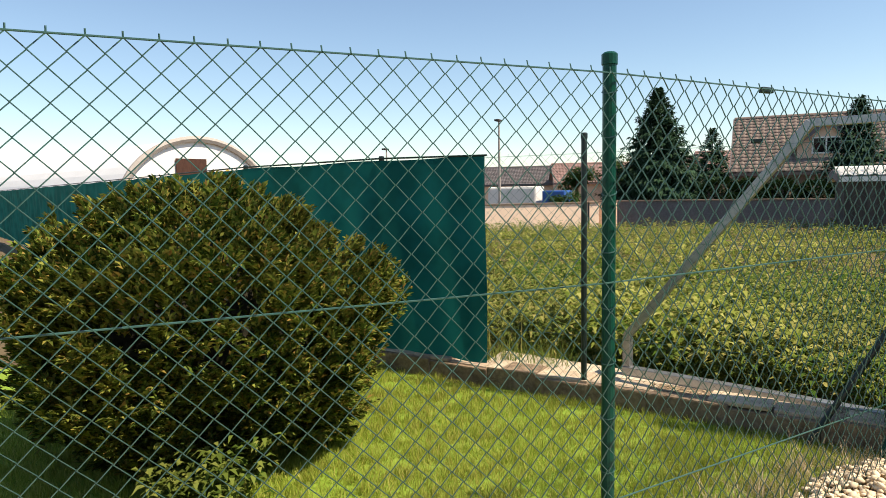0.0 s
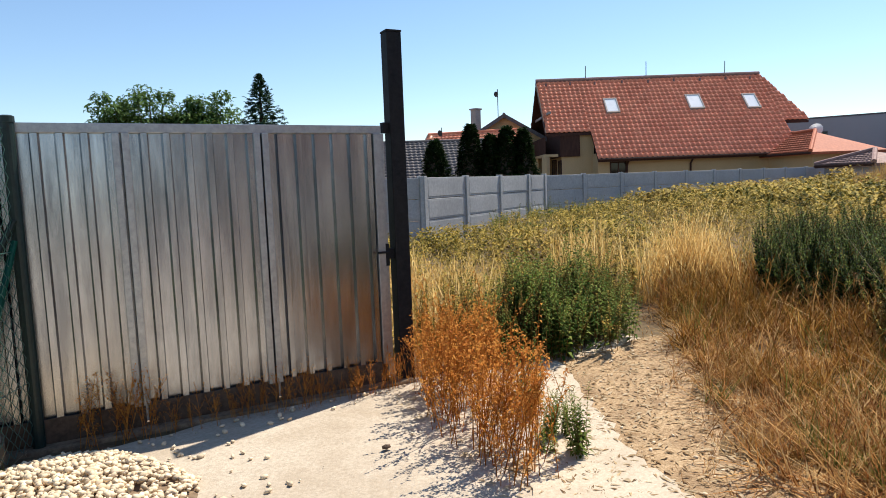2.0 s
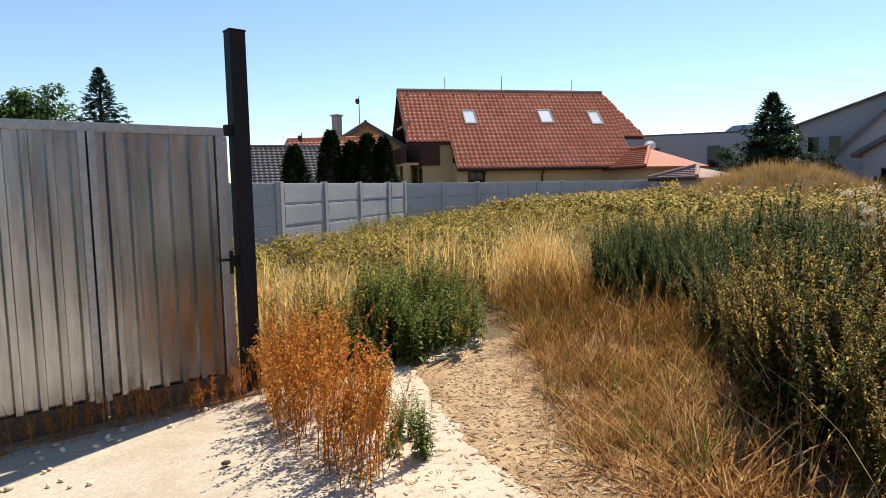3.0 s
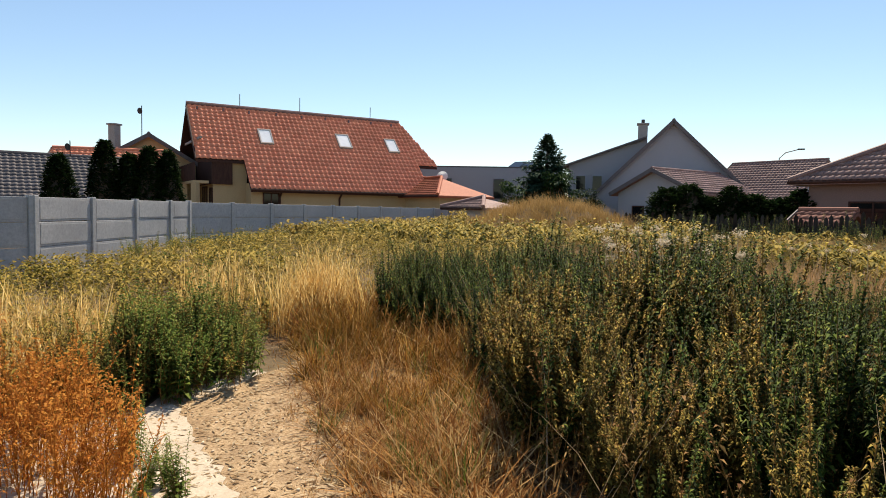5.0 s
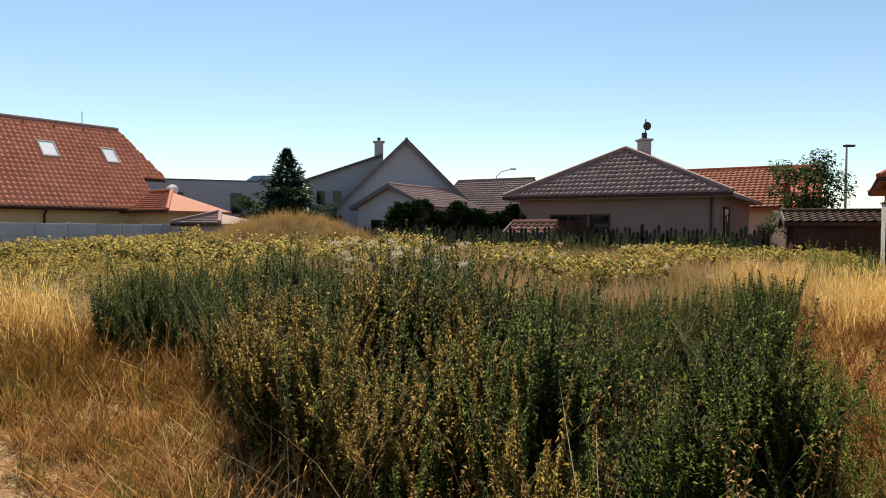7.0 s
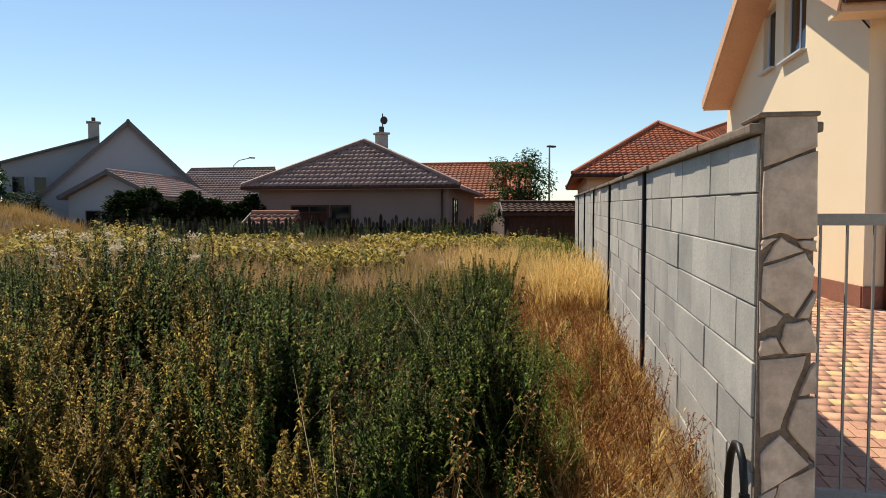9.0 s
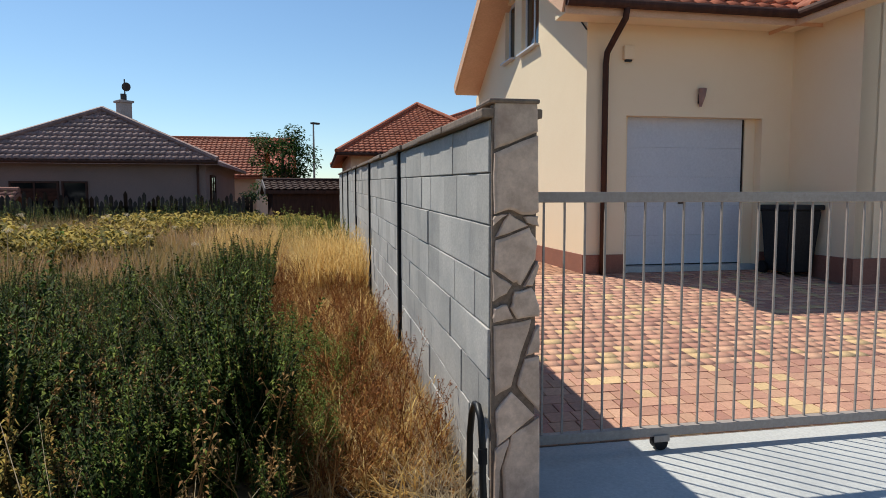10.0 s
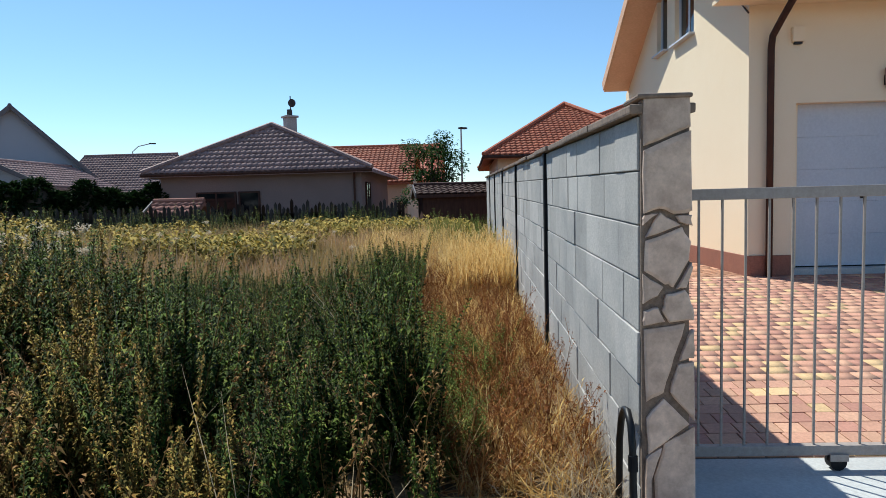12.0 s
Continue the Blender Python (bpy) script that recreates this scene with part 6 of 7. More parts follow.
# arched hall
hall = thing("arched_hall", label="white arched storage hall with a grey rib", category="hall")
hx = Vector((math.cos(radians(166)), math.sin(radians(166)), 0))
hs = Vector((-hx.y, hx.x, 0))
H0 = Vector((-43.6, 42.2, 0))
bm = bmesh.new()
rings = []
for k in range(2):
    c = H0 + hx * (0 if k == 0 else 75)
    rings.append([bm.verts.new(c + hs * 7.2 * math.cos(a) + Zv * (6.4 * math.sin(a))) for a in [math.pi * i / 28 for i in range(29)]])
for i in range(28):
    bm.faces.new((rings[0][i], rings[0][i + 1], rings[1][i + 1], rings[1][i]))
bm.faces.new(rings[0])
bm.faces.new(rings[1][::-1])
bmesh.ops.recalc_face_normals(bm, faces=bm.faces)
part("shell", bm, M["hall_skin"], hall)
bm = bmesh.new()
tube(bm, [H0 - hx * 0.1 + hs * 7.2 * math.cos(a) + Zv * 6.4 * math.sin(a) for a in [math.pi * i / 28 for i in range(29)]], 0.3, 6)
part("rib", bm, M["chimney"], hall)
bm = bmesh.new()
beam(bm, H0 - hx * 0.15 + hs * 2.2 + Zv * 3.6, H0 - hx * 0.15 - hs * 0.6 + Zv * 3.6, 0.1, 2.2)
part("door", bm, M["wood_dark"], hall)
# distant roofs and vehicles along the horizon
for x, y, hd, ln, tl in ((-17.5, 62, 20, 9, "tile_brown"), (-9.0, 60, -10, 8, "tile_brown"), (-28, 66, 10, 10, "tile_grey"), (-3.5, 50, 15, 6, "tile_brown")):
    gable_house("house", (x, y), hd, ln, 7, 2.2, 3.9, M["wall_peach"], M[tl], "distant low house on the horizon", 0.3)
tr = thing("parked_trailer", label="white van and blue covered trailer parked far off", category="vehicle")
bm = bmesh.new()
box(bm, (-16.2, 41, 0.4), (-12.8, 43, 1.75), None, 0.15)
part("body", bm, M["wall_white"], tr)
bm = bmesh.new()
box(bm, (-12.4, 41, 0.4), (-10.9, 43, 1.45), None, 0.1)
part("cover", bm, M["vehicle_blue"], tr)
for x, y, h, arm in ((-14.2, 38, 6.0, False), (-24.6, 42, 4.9, False), (67.5, -13.0, 7.2, True), (35.95, -27.9, 6.75, False)):
    t = thing("street_lamp", label="thin grey street lamp column", category="lamp", group="street lamps")
    bm = bmesh.new()
    pts = [(x, y, 0), (x, y, h * 0.7), (x, y, h - 0.2)]
    if arm:
        pts += [(x - 0.1, y - 0.5, h + 0.3), (x - 0.2, y - 1.6, h + 0.6)]
    tube(bm, pts, [0.09, 0.07] + [0.05] * (len(pts) - 2), 7)
    part("column", bm, M["chimney"], t)
    bm = bmesh.new()
    e = pts[-1]
    box(bm, (e[0] - 0.15, e[1] - 0.45, e[2] - 0.06), (e[0] + 0.15, e[1] + 0.15, e[2] + 0.06), None, 0.03)
    part("lantern", bm, M["wood_grey"], t)
# dark plank fence with pointed tops across the field
pf = thing("plank_fence", label="dark weathered plank fence with uneven pointed tops", category="fence")
pa, pb = Vector((26.0, 1.0, 0)), Vector((21.0, -13.5, 0))
n = 110
tmpl = bmesh.new()
vs0 = [tmpl.verts.new(p) for p in ((-0.06, 0, 0), (0.06, 0, 0), (0.06, 0, 1.0), (0, 0, 1.07), (-0.06, 0, 1.0))]
f0 = tmpl.faces.new(vs0)
bmesh.ops.solidify(tmpl, geom=[f0], thickness=0.02)
fp = part("plank", tmpl, M["wood_grey"], pf)
pd = math.atan2((pb - pa).y, (pb - pa).x)
for k in range(n):
    o = fp if k == 0 else new("plank", fp.data)
    o.parent = pf
    p = pa.lerp(pb, k / (n - 1))
    o.location = (p.x, p.y, 0.1)
    o.scale = (1, 1, 1.38 + 0.10 * math.sin(k * 1.9) + (0.12 if k % 4 == 0 and k > 55 else 0))
    o.rotation_euler = (0, 0, pd)
for z in (0.6, 1.25):
    bm = bmesh.new()
    beam(bm, (pa.x + 0.05, pa.y, z), (pb.x + 0.05, pb.y, z), 0.05, 0.09)
    part("rail", bm, M["wood_grey"], pf)
bm = bmesh.new()
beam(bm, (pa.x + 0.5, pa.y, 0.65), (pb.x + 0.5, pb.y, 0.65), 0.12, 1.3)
tagged(part("garden_wall", bm, M["shaded_concrete"]), "low grey garden wall behind the plank fence", "wall", kind="structure")

# ---- trees and bushes ----
spruce((-4.4, 34.7), 6.4, 2.5, "tall dark spruce beyond the garden field", 1900)
spruce((-2.4, 45.0), 5.1, 1.7, sprays=600)
spruce((3.9, 31.8), 5.0, 1.6, sprays=900)
spruce((22.0, 39.4), 8.97, 3.2, sprays=1500)
spruce((45.1, 5.6), 6.75, 3.3, sprays=2100)
for x, y, h, r in ((12.4, 38.1, 7.5, 1.8), (14.2, 37.6, 8.0, 2.0), (15.6, 37.1, 7.2, 1.9), (17.2, 36.3, 7.8, 2.0)):
    leafy("tree", (x, y), h, r, M["gate_trees"], "light green garden tree showing over the gate", 3000, 0.3, 2.5)
for x, y, h, r in ((20.9, 21.7, 3.45, 0.85), (22.1, 20.6, 4.1, 0.8), (22.7, 19.95, 3.6, 0.7), (23.2, 19.4, 3.95, 0.95), (23.65, 18.8, 3.8, 0.75)):
    dense_bush("thuja", (x, y), h, r, M["hedge"], "dense dark thuja behind the concrete fence", 3200, 0.22, 0.75, "tree", "thujas")
leafy("bush", (42.8, 7.3), 4.2, 1.5, M["tree_leaf"], "leafy green garden bush by the houses", 2600, 0.2, 0.1, False, category="bush", group="garden bushes")
leafy("bush", (43.4, 4.9), 4.6, 1.7, M["tree_leaf"], "leafy green garden bush by the houses", 2800, 0.2, 0.1, False, category="bush", group="garden bushes")
leafy("bush", (43.0, 2.7), 3.9, 1.3, M["hedge"], "dark green garden bush by the garage", 2000, 0.18, 0.1, False, category="bush", group="garden bushes")
for k in range(7):
    dense_bush("hedge_bush", (30.7 - 0.13 * k, -1.6 - 0.85 * k), 2.65 - 0.07 * k + 0.3 * math.sin(k * 2.4), 1.0 + 0.15 * math.sin(k * 1.7), M["hedge"], "dark overgrown hedge beside the bungalow", 2200, 0.26, 0.3, "hedge", "hedge bushes")
leafy("tree", (31.4, -22.2), 6.1, 2.3, M["tree_leaf"], "open young broad-leaved tree", 4200, 0.22, 0.9)
leafy("bush", (22.5, -14.2), 1.9, 0.9, M["hedge"], "bush in front of the bungalow's side", 1200, 0.16, 0.05, False, category="bush", group="garden bushes")
for k in range(6):
    dense_bush("hedge_bush", (-1.2 + 1.1 * k, 28.2 + 0.1 * k), 1.75 - 0.05 * k, 0.95, M["hedge"], "dark hedge behind the low garden wall", 1300, 0.22, 0.2, "hedge", "hedge bushes")
leafy("tree", (-9.5, 52.0), 4.6, 2.2, M["tree_leaf"], "distant broad-leaved tree on the horizon", 1200, 0.35, 1.0)
leafy("tree", (-13.6, 55.0), 4.2, 2.0, M["tree_leaf"], "distant broad-leaved tree on the horizon", 1200, 0.35, 1.0)
leafy("bush", (-7.3, 27.5), 1.9, 1.0, M["tree_leaf"], "bush behind the garden wall", 1000, 0.16, 0.05, False, category="bush", group="garden bushes")
leafy("tree", (-10.6, 10.6), 2.6, 1.1, M["olive"], "young yellow-green tree behind the screen", 1300, 0.16, 0.6)

# ---- plants of the plot ----
def nettle_template(h, nodes, size, dry=0.0):
    out = []
    bx, by = rng.normal(0, 0.10, 2) * h
    line = [(bx * t * t, by * t * t, h * t) for t in (0, 0.35, 0.7, 1.0)]
    a = rng.uniform(0, 6.28)
    for k in range(nodes):
        t = 0.12 + 0.88 * (k / (nodes - 1)) ** 0.85
        if rng.random() < dry * (1 - t):
            continue
        p = (bx * t * t, by * t * t, h * t)
        a += 1.571 + rng.normal(0, 0.3)
        ln = size * (1.15 - 0.75 * t) * rng.uniform(0.8, 1.25)
        for s in (0, math.pi):
            up = -0.15 + 0.75 * t + rng.normal(0, 0.15)
            out.append(small_leaf(p, (math.cos(a + s), math.sin(a + s), up), ln, ln * 0.42, 0.28 * rng.uniform(0.4, 1.6)))
    return gather(out), gather([stem_piece(line, 0.005, 0.002)])


def tuft_template(blades, length, width, spread, lean=0.35, curl=0.35, rings=3, heads=0.0):
    out = []
    for _ in range(blades):
        a, r = rng.uniform(0, 6.28), spread * math.sqrt(rng.random())
        L = length * rng.uniform(0.55, 1.15)
        out.append(blade_piece((r * math.cos(a), r * math.sin(a)), rng.uniform(0, 6.28), L, width * rng.uniform(0.6, 1.3), lean * rng.random(), curl * rng.random(), rings))
        if rng.random() < heads:
            v = out[-1][0]
            tip = (np.array(v[-1]) + np.array(v[-2])) / 2
            for q in range(3):
                out.append(small_leaf(tip - np.array((0, 0, 0.01 + 0.03 * q)), (rng.normal(0, 0.4), rng.normal(0, 0.4), 1), 0.05, 0.009, 0.0))
    return gather(out)


def dock_template(h):
    """A dead weed: a stem with short side shoots full of seed scales."""
    out = [stem_piece([(0, 0, 0), (0.01, 0, h * 0.5), (0.03, 0.01, h)], 0.005, 0.002)]
    for k in range(rng.integers(5, 9)):
        z = h * rng.uniform(0.25, 0.9)
        a, L = rng.uniform(0, 6.28), h * rng.uniform(0.15, 0.32)
        e = (L * 0.5 * math.cos(a), L * 0.5 * math.sin(a), z + L * 0.85)
        out.append(stem_piece([(0.01, 0, z), e], 0.003, 0.0015))
        for q in range(6):
            f = 0.25 + 0.75 * q / 5
            p = (0.01 + e[0] * f, e[1] * f, z + (e[2] - z) * f)
            out.append(small_leaf(p, (rng.normal(), rng.normal(), rng.uniform(-0.6, 0.6)), rng.uniform(0.02, 0.05), rng.uniform(0.012, 0.022), 0.3))
    for k in range(10):
        out.append(small_leaf((0.02, 0, h * rng.uniform(0.6, 1.0)), (rng.normal(), rng.normal(), 0.6), 0.035, 0.018, 0.2))
    for k in range(4):
        out.append(small_leaf((0, 0, h * rng.uniform(0.1, 0.5)), (rng.normal(), rng.normal(), 0.2), rng.uniform(0.03, 0.07), 0.016, 0.6))
    return gather(out)


def low_weed_template(h, leaves, size):
    out = []
    for _ in range(leaves):
        a, z, r = rng.uniform(0, 6.28), h * rng.random() ** 0.8, rng.uniform(0, 0.10)
        out.append(small_leaf((r * math.cos(a), r * math.sin(a), z), (math.cos(a), math.sin(a), rng.uniform(-0.1, 0.9)), size * rng.uniform(0.6, 1.3), size * 0.4, 0.3))
    return gather(out)


def stuff(ob, label, category):
    return tagged(ob, label, category, kind="stuff")


def strip(u0, u1, v0, v1):
    return [tuple(lot(u0, v0).xy), tuple(lot(u1, v0).xy), tuple(lot(u1, v1).xy), tuple(lot(u0, v1).xy)]


def clump_template(stems, h, nodes, size, spread, dry):
    """A weed plant: several upright leafy stems from one foot."""
    lv, st = [], []
    nl, ns = 0, 0
    LV, LF, SV, SF = [], [], [], []
    for k in range(stems):
        (a, af), (b, bf) = nettle_template(h * rng.uniform(0.6, 1.08), nodes, size, dry)
        ang, r = rng.uniform(0, 6.28), spread * math.sqrt(rng.random())
        dx, dy, tilt = r * math.cos(ang), r * math.sin(ang), rng.uniform(0.0, 0.16)
        for v in (a, b):
            v[:, 0] += dx + tilt * math.cos(ang) * v[:, 2]
            v[:, 1] += dy + tilt * math.sin(ang) * v[:, 2]
        LV.append(a)
        LF.append(af + nl)
        SV.append(b)
        SF.append(bf + ns)
        nl, ns = nl + len(a), ns + len(b)
    return (np.vstack(LV), np.vstack(LF)), (np.vstack(SV), np.vstack(SF))


def plume_template(h, nodes, size):
    """An upright weed stem closely set with small drooping leaves, like a plume."""
    out = []
    bx, by = rng.normal(0, 0.09, 2) * h
    line = [(bx * t * t, by * t * t, h * t) for t in (0, 0.35, 0.7, 1.0)]
    a = rng.uniform(0, 6.28)
    bare = rng.uniform(0.15, 0.4)
    for k in range(nodes):
        t = bare + (1 - bare) * k / (nodes - 1)
        p = (bx * t * t, by * t * t, h * t)
        ln = size * (1.15 - 0.62 * t ** 2) * rng.uniform(0.7, 1.3)
        for s in range(3):
            a += 2.094 + rng.normal(0, 0.4)
            up = 0.15 + 0.8 * t + rng.normal(0, 0.25)
            out.append(small_leaf(p, (math.cos(a), math.sin(a), up), ln, ln * 0.42, 0.5 * rng.uniform(0.3, 1.4)))
    return gather(out), gather([stem_piece(line, 0.0055, 0.002)])


def plume_clump(stems, spread):
    LV, LF, SV, SF, nl, ns = [], [], [], [], 0, 0
    for k in range(stems):
        (a, af), (b, bf) = plume_template(rng.uniform(0.62, 1.1), 38, 0.056)
        ang, r = rng.uniform(0, 6.28), spread * math.sqrt(rng.random())
        tilt = rng.uniform(0.0, 0.12)
        for v in (a, b):
            v[:, 0] += r * math.cos(ang) + tilt * math.cos(ang) * v[:, 2]
            v[:, 1] += r * math.sin(ang) + tilt * math.sin(ang) * v[:, 2]
        LV.append(a)
        LF.append(af + nl)
        SV.append(b)
        SF.append(bf + ns)
        nl, ns = nl + len(a), ns + len(b)
    return (np.vstack(LV), np.vstack(LF)), (np.vstack(SV), np.vstack(SF))


plumes = [plume_clump(int(rng.integers(5, 8)), 0.13) for _ in range(12)]
nett = [clump_template(int(rng.integers(5, 9)), 1.0, 24, 0.10, 0.15, 0.3) for _ in range(8)]
leaves_t, stems_t = [t[0] for t in nett], [t[1] for t in nett]
plume_leaves, plume_stems = [t[0] for t in plumes], [t[1] for t in plumes]


def thicket(name, xy, scale, leaf_mat, label, leaves=leaves_t, stems=stems_t):
    """Weeds with leaves and stems: the same places for both meshes."""
    global rng
    keep = int(rng.integers(1, 10 ** 9))
    rng = np.random.default_rng(keep)
    stuff(stamp(leaves, xy, scale, name, leaf_mat, None, 0.10), label, "weeds")
    rng = np.random.default_rng(keep)
    stuff(stamp(stems, xy, scale, name + "_stems", M["stem"], None, 0.10), "thin brown-green stems of the weed thicket", "weeds")
    rng = np.random.default_rng(keep + 1)


THICKET = [(2.6, -2.1), (2.7, -0.8), (3.2, -0.2), (4.4, 0.4), (6.0, 1.05), (7.4, 1.3), (8.6, 1.5), (9.5, 0.9), (8.9, -4.2), tuple(lot(8.0, -1.6).xy), tuple(lot(5.0, -1.5).xy), tuple(lot(1.6, -1.3).xy)]
# dark sheet laid over the soil so gaps between the weeds look shaded
patch("thicket_floor", THICKET, 0.02, M["thatch"], "added dark ground sheet deepening the shade under the weed thicket", "ground", 0.12)
xy = scatter(THICKET, 1600)
away = np.hypot(xy[:, 0] - 0.4, xy[:, 1] + 0.3)
edge = np.clip((away - 2.2) / 2.0, 0, 1)
tall = np.exp(-(((xy[:, 0] - 7.2) / 1.6) ** 2 + ((xy[:, 1] + 0.6) / 1.1) ** 2))
low = np.clip((away - 3.6) / 2.4, 0, 1) * np.clip((-xy[:, 1] - 0.6) / 1.0, 0, 1)
hgt = (0.64 + 0.27 * edge + 0.32 * tall - 0.26 * low + 0.34 * (clump_noise(xy, 1.4, 1.0) - 0.5)) * rng.uniform(0.68, 1.22, len(xy))
keepm = clump_noise(xy, 0.7, 3.0) + rng.uniform(-0.22, 0.22, len(xy)) > 0.42 + 0.10 * np.clip((5.0 - away) / 2, 0, 1)
xy, hgt = xy[keepm], np.clip(hgt[keepm], 0.35, 1.3)
golden = rng.random(len(xy)) < np.clip(0.46 + (xy[:, 1] + 0.9) * 0.42 - 0.04 * (xy[:, 0] - 4) + 0.9 * (clump_noise(xy, 0.9, 6.0) - 0.5), 0.0, 0.9) * (xy[:, 1] > -1.2) * (xy[:, 0] < 6.6)
bushy = (rng.random(len(xy)) < 0.22) & ~golden & (away[keepm] > 4.2)
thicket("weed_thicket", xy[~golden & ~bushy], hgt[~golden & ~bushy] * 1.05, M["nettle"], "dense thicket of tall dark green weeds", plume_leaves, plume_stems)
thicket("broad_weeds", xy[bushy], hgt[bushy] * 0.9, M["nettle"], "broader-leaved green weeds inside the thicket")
thicket("yellowing_weeds", xy[golden], hgt[golden] * 0.97, M["gold_weed"], "tall yellowing weeds mixed through the thicket", plume_leaves, plume_stems)
# green weeds by the path and at the wall
xy = np.vstack([scatter([(4.5, 3.3), (5.4, 2.95), (6.2, 3.4), (6.1, 4.3), (5.0, 4.3)], 75), scatter([(4.0, 3.6), (4.6, 3.4), (5.0, 4.4), (4.2, 4.6)], 20)])
dome = np.clip(1.05 - 0.55 * np.hypot(xy[:, 0] - 5.35, xy[:, 1] - 3.6) ** 1.5, 0.4, 1)
thicket("green_weeds", xy, dome * rng.uniform(0.5, 1.0, len(xy)), M["fresh"], "fresh green leafy weeds beside the footpath")
xy = np.vstack([scatter([(4.2, 3.6), (4.9, 3.1), (5.3, 3.0), (4.9, 4.6), (4.1, 4.8)], 30), scatter([(5.9, 3.3), (6.6, 3.6), (6.6, 4.6), (5.6, 4.6)], 22)])
thicket("yellowing_weeds", xy, rng.uniform(0.4, 0.85, len(xy)), M["gold_weed"], "yellowing weeds around the green ones by the footpath", plume_leaves, plume_stems)
xy = scatter([(7.5, 2.3), (8.2, 2.9), (9.8, 3.0), (10.2, 0.4), (8.8, 0.2), (7.6, 1.2)], 170)
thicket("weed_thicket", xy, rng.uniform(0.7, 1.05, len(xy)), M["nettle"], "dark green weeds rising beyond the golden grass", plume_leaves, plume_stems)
xy = np.vstack([scatter(strip(0.6, 1.8, -1.55, -0.7), 62), scatter(strip(1.5, 2.9, -1.6, -0.6), 84), scatter(strip(11.5, 14.5, -1.6, -0.2), 44)])
thicket("green_weeds", xy, np.concatenate([rng.uniform(0.28, 0.52, 62), rng.uniform(0.34, 0.62, 84), rng.uniform(0.7, 1.1, 44)]), M["fresh"], "bright green weeds near the foot of the block wall")
dock_t = [dock_template(0.8) for _ in range(8)]
# dry grass along the block wall
dry_t = [tuft_template(int(rng.integers(9, 16)), 0.5, 0.0105, 0.13, 0.7, 0.85, 5, 0.3) for _ in range(10)]
curl_t = [tuft_template(int(rng.integers(10, 17)), 0.42, 0.016, 0.10, 0.9, 1.0, 5, 0.35) for _ in range(10)]
xy = np.vstack([scatter(strip(0.25, 2.4, -0.85, -0.05), 300), scatter(strip(2.2, 5.0, -1.35, -0.05), 520), scatter(strip(5.0, 9.0, -1.7, -0.1), 480), scatter(strip(2.4, 7.5, -2.1, -1.0), 150)])
n1 = clump_noise(xy, 0.42, 7.0) + rng.uniform(-0.25, 0.25, len(xy))
xy, n1 = xy[n1 > 0.30], n1[n1 > 0.30]
stuff(stamp(curl_t, xy, rng.uniform(0.45, 0.85, len(xy)) * np.clip(0.65 + 0.6 * n1, 0.6, 1.3), "dry_grass", M["russet"], None, 0.3), "curled russet dry grass along the block wall", "grass")
xy = np.vstack([scatter(strip(0.3, 4.0, -0.95, -0.05), 140), scatter(strip(4.0, 9.0, -1.6, -0.05), 210)])
stuff(stamp(curl_t, xy, rng.uniform(0.55, 1.0, len(xy)), "bright_grass", M["gold"], None, 0.4), "bright golden blades standing out of the dry grass", "grass")
xy = np.vstack([scatter(strip(2.3, 4.6, -2.0, -1.1), 85), scatter(strip(0.3, 4.0, -1.0, -0.1), 320), scatter(strip(4.0, 9.0, -1.6, -0.2), 380)])
stuff(stamp(dock_t, xy, rng.uniform(0.3, 0.7, len(xy)), "dead_weeds", M["dark_dock"], None, 0.3), "red-brown dead weeds tangled in the dry grass", "weeds")
xy = scatter(strip(0.05, 2.6, -0.30, -0.02), 150)
stuff(stamp(dry_t, xy, rng.uniform(0.3, 0.65, len(xy)), "straw_grass", M["straw"], None, 0.3), "bleached straw at the foot of the wall", "grass")
gold_t = [tuft_template(20, 0.9, 0.013, 0.12, 0.2, 0.5, 5, 1.0) for _ in range(6)]
xy = np.vstack([scatter(strip(7.0, 9.8, -1.05, -0.1), 260), scatter(strip(9.5, 12.8, -3.0, -1.2), 110), rng.normal((7.9, 3.75), (0.26, 0.20), (64, 2)), rng.normal((7.5, 4.85), (0.25, 0.2), (20, 2)), rng.normal((8.3, 3.6), (0.4, 0.3), (24, 2))])
stuff(stamp(gold_t, xy, np.concatenate([rng.uniform(0.6, 1.0, 260), rng.uniform(0.6, 0.95, 110), rng.uniform(0.7, 1.08, 108)]), "golden_grass", M["gold"], None, 0.14), "tall golden ripe grass in clumps", "grass")
# dry grass on the thicket's path side
tawny_t = [tuft_template(int(rng.integers(16, 24)), 0.52, 0.015, 0.10, 0.6, 0.85, 5, 0.4) for _ in range(8)]
xy = scatter(PATHGRASS, 760)
n1 = clump_noise(xy, 0.5, 2.0) + rng.uniform(-0.2, 0.2, len(xy))
xy, n1 = xy[n1 > 0.47], n1[n1 > 0.47]
rise = np.clip(0.28 + 0.21 * (xy[:, 0] - 3.7), 0.28, 1.15)
stuff(stamp(tawny_t, xy, rise * rng.uniform(0.6, 1.1, len(xy)) * np.clip(0.55 + 0.7 * n1, 0.6, 1.25), "tawny_grass", M["tawny"], None, 0.3), "golden-brown grass tufts in clumps beside the footpath", "grass")
xy = np.vstack([scatter(PATHGRASS, 330), scatter([(3.4, -0.4), (4.4, 0.4), (6.0, 1.2), (7.5, 1.5), (6.5, -0.2), (4.4, -1.2)], 190)])
rise = np.clip(0.33 + 0.23 * (xy[:, 0] - 3.7), 0.32, 1.3)
stuff(stamp(curl_t, xy, rise * rng.uniform(0.6, 1.2, len(xy)), "dry_grass", M["russet"], None, 0.25), "tangled dry russet grass beside the footpath and under the weeds", "grass")
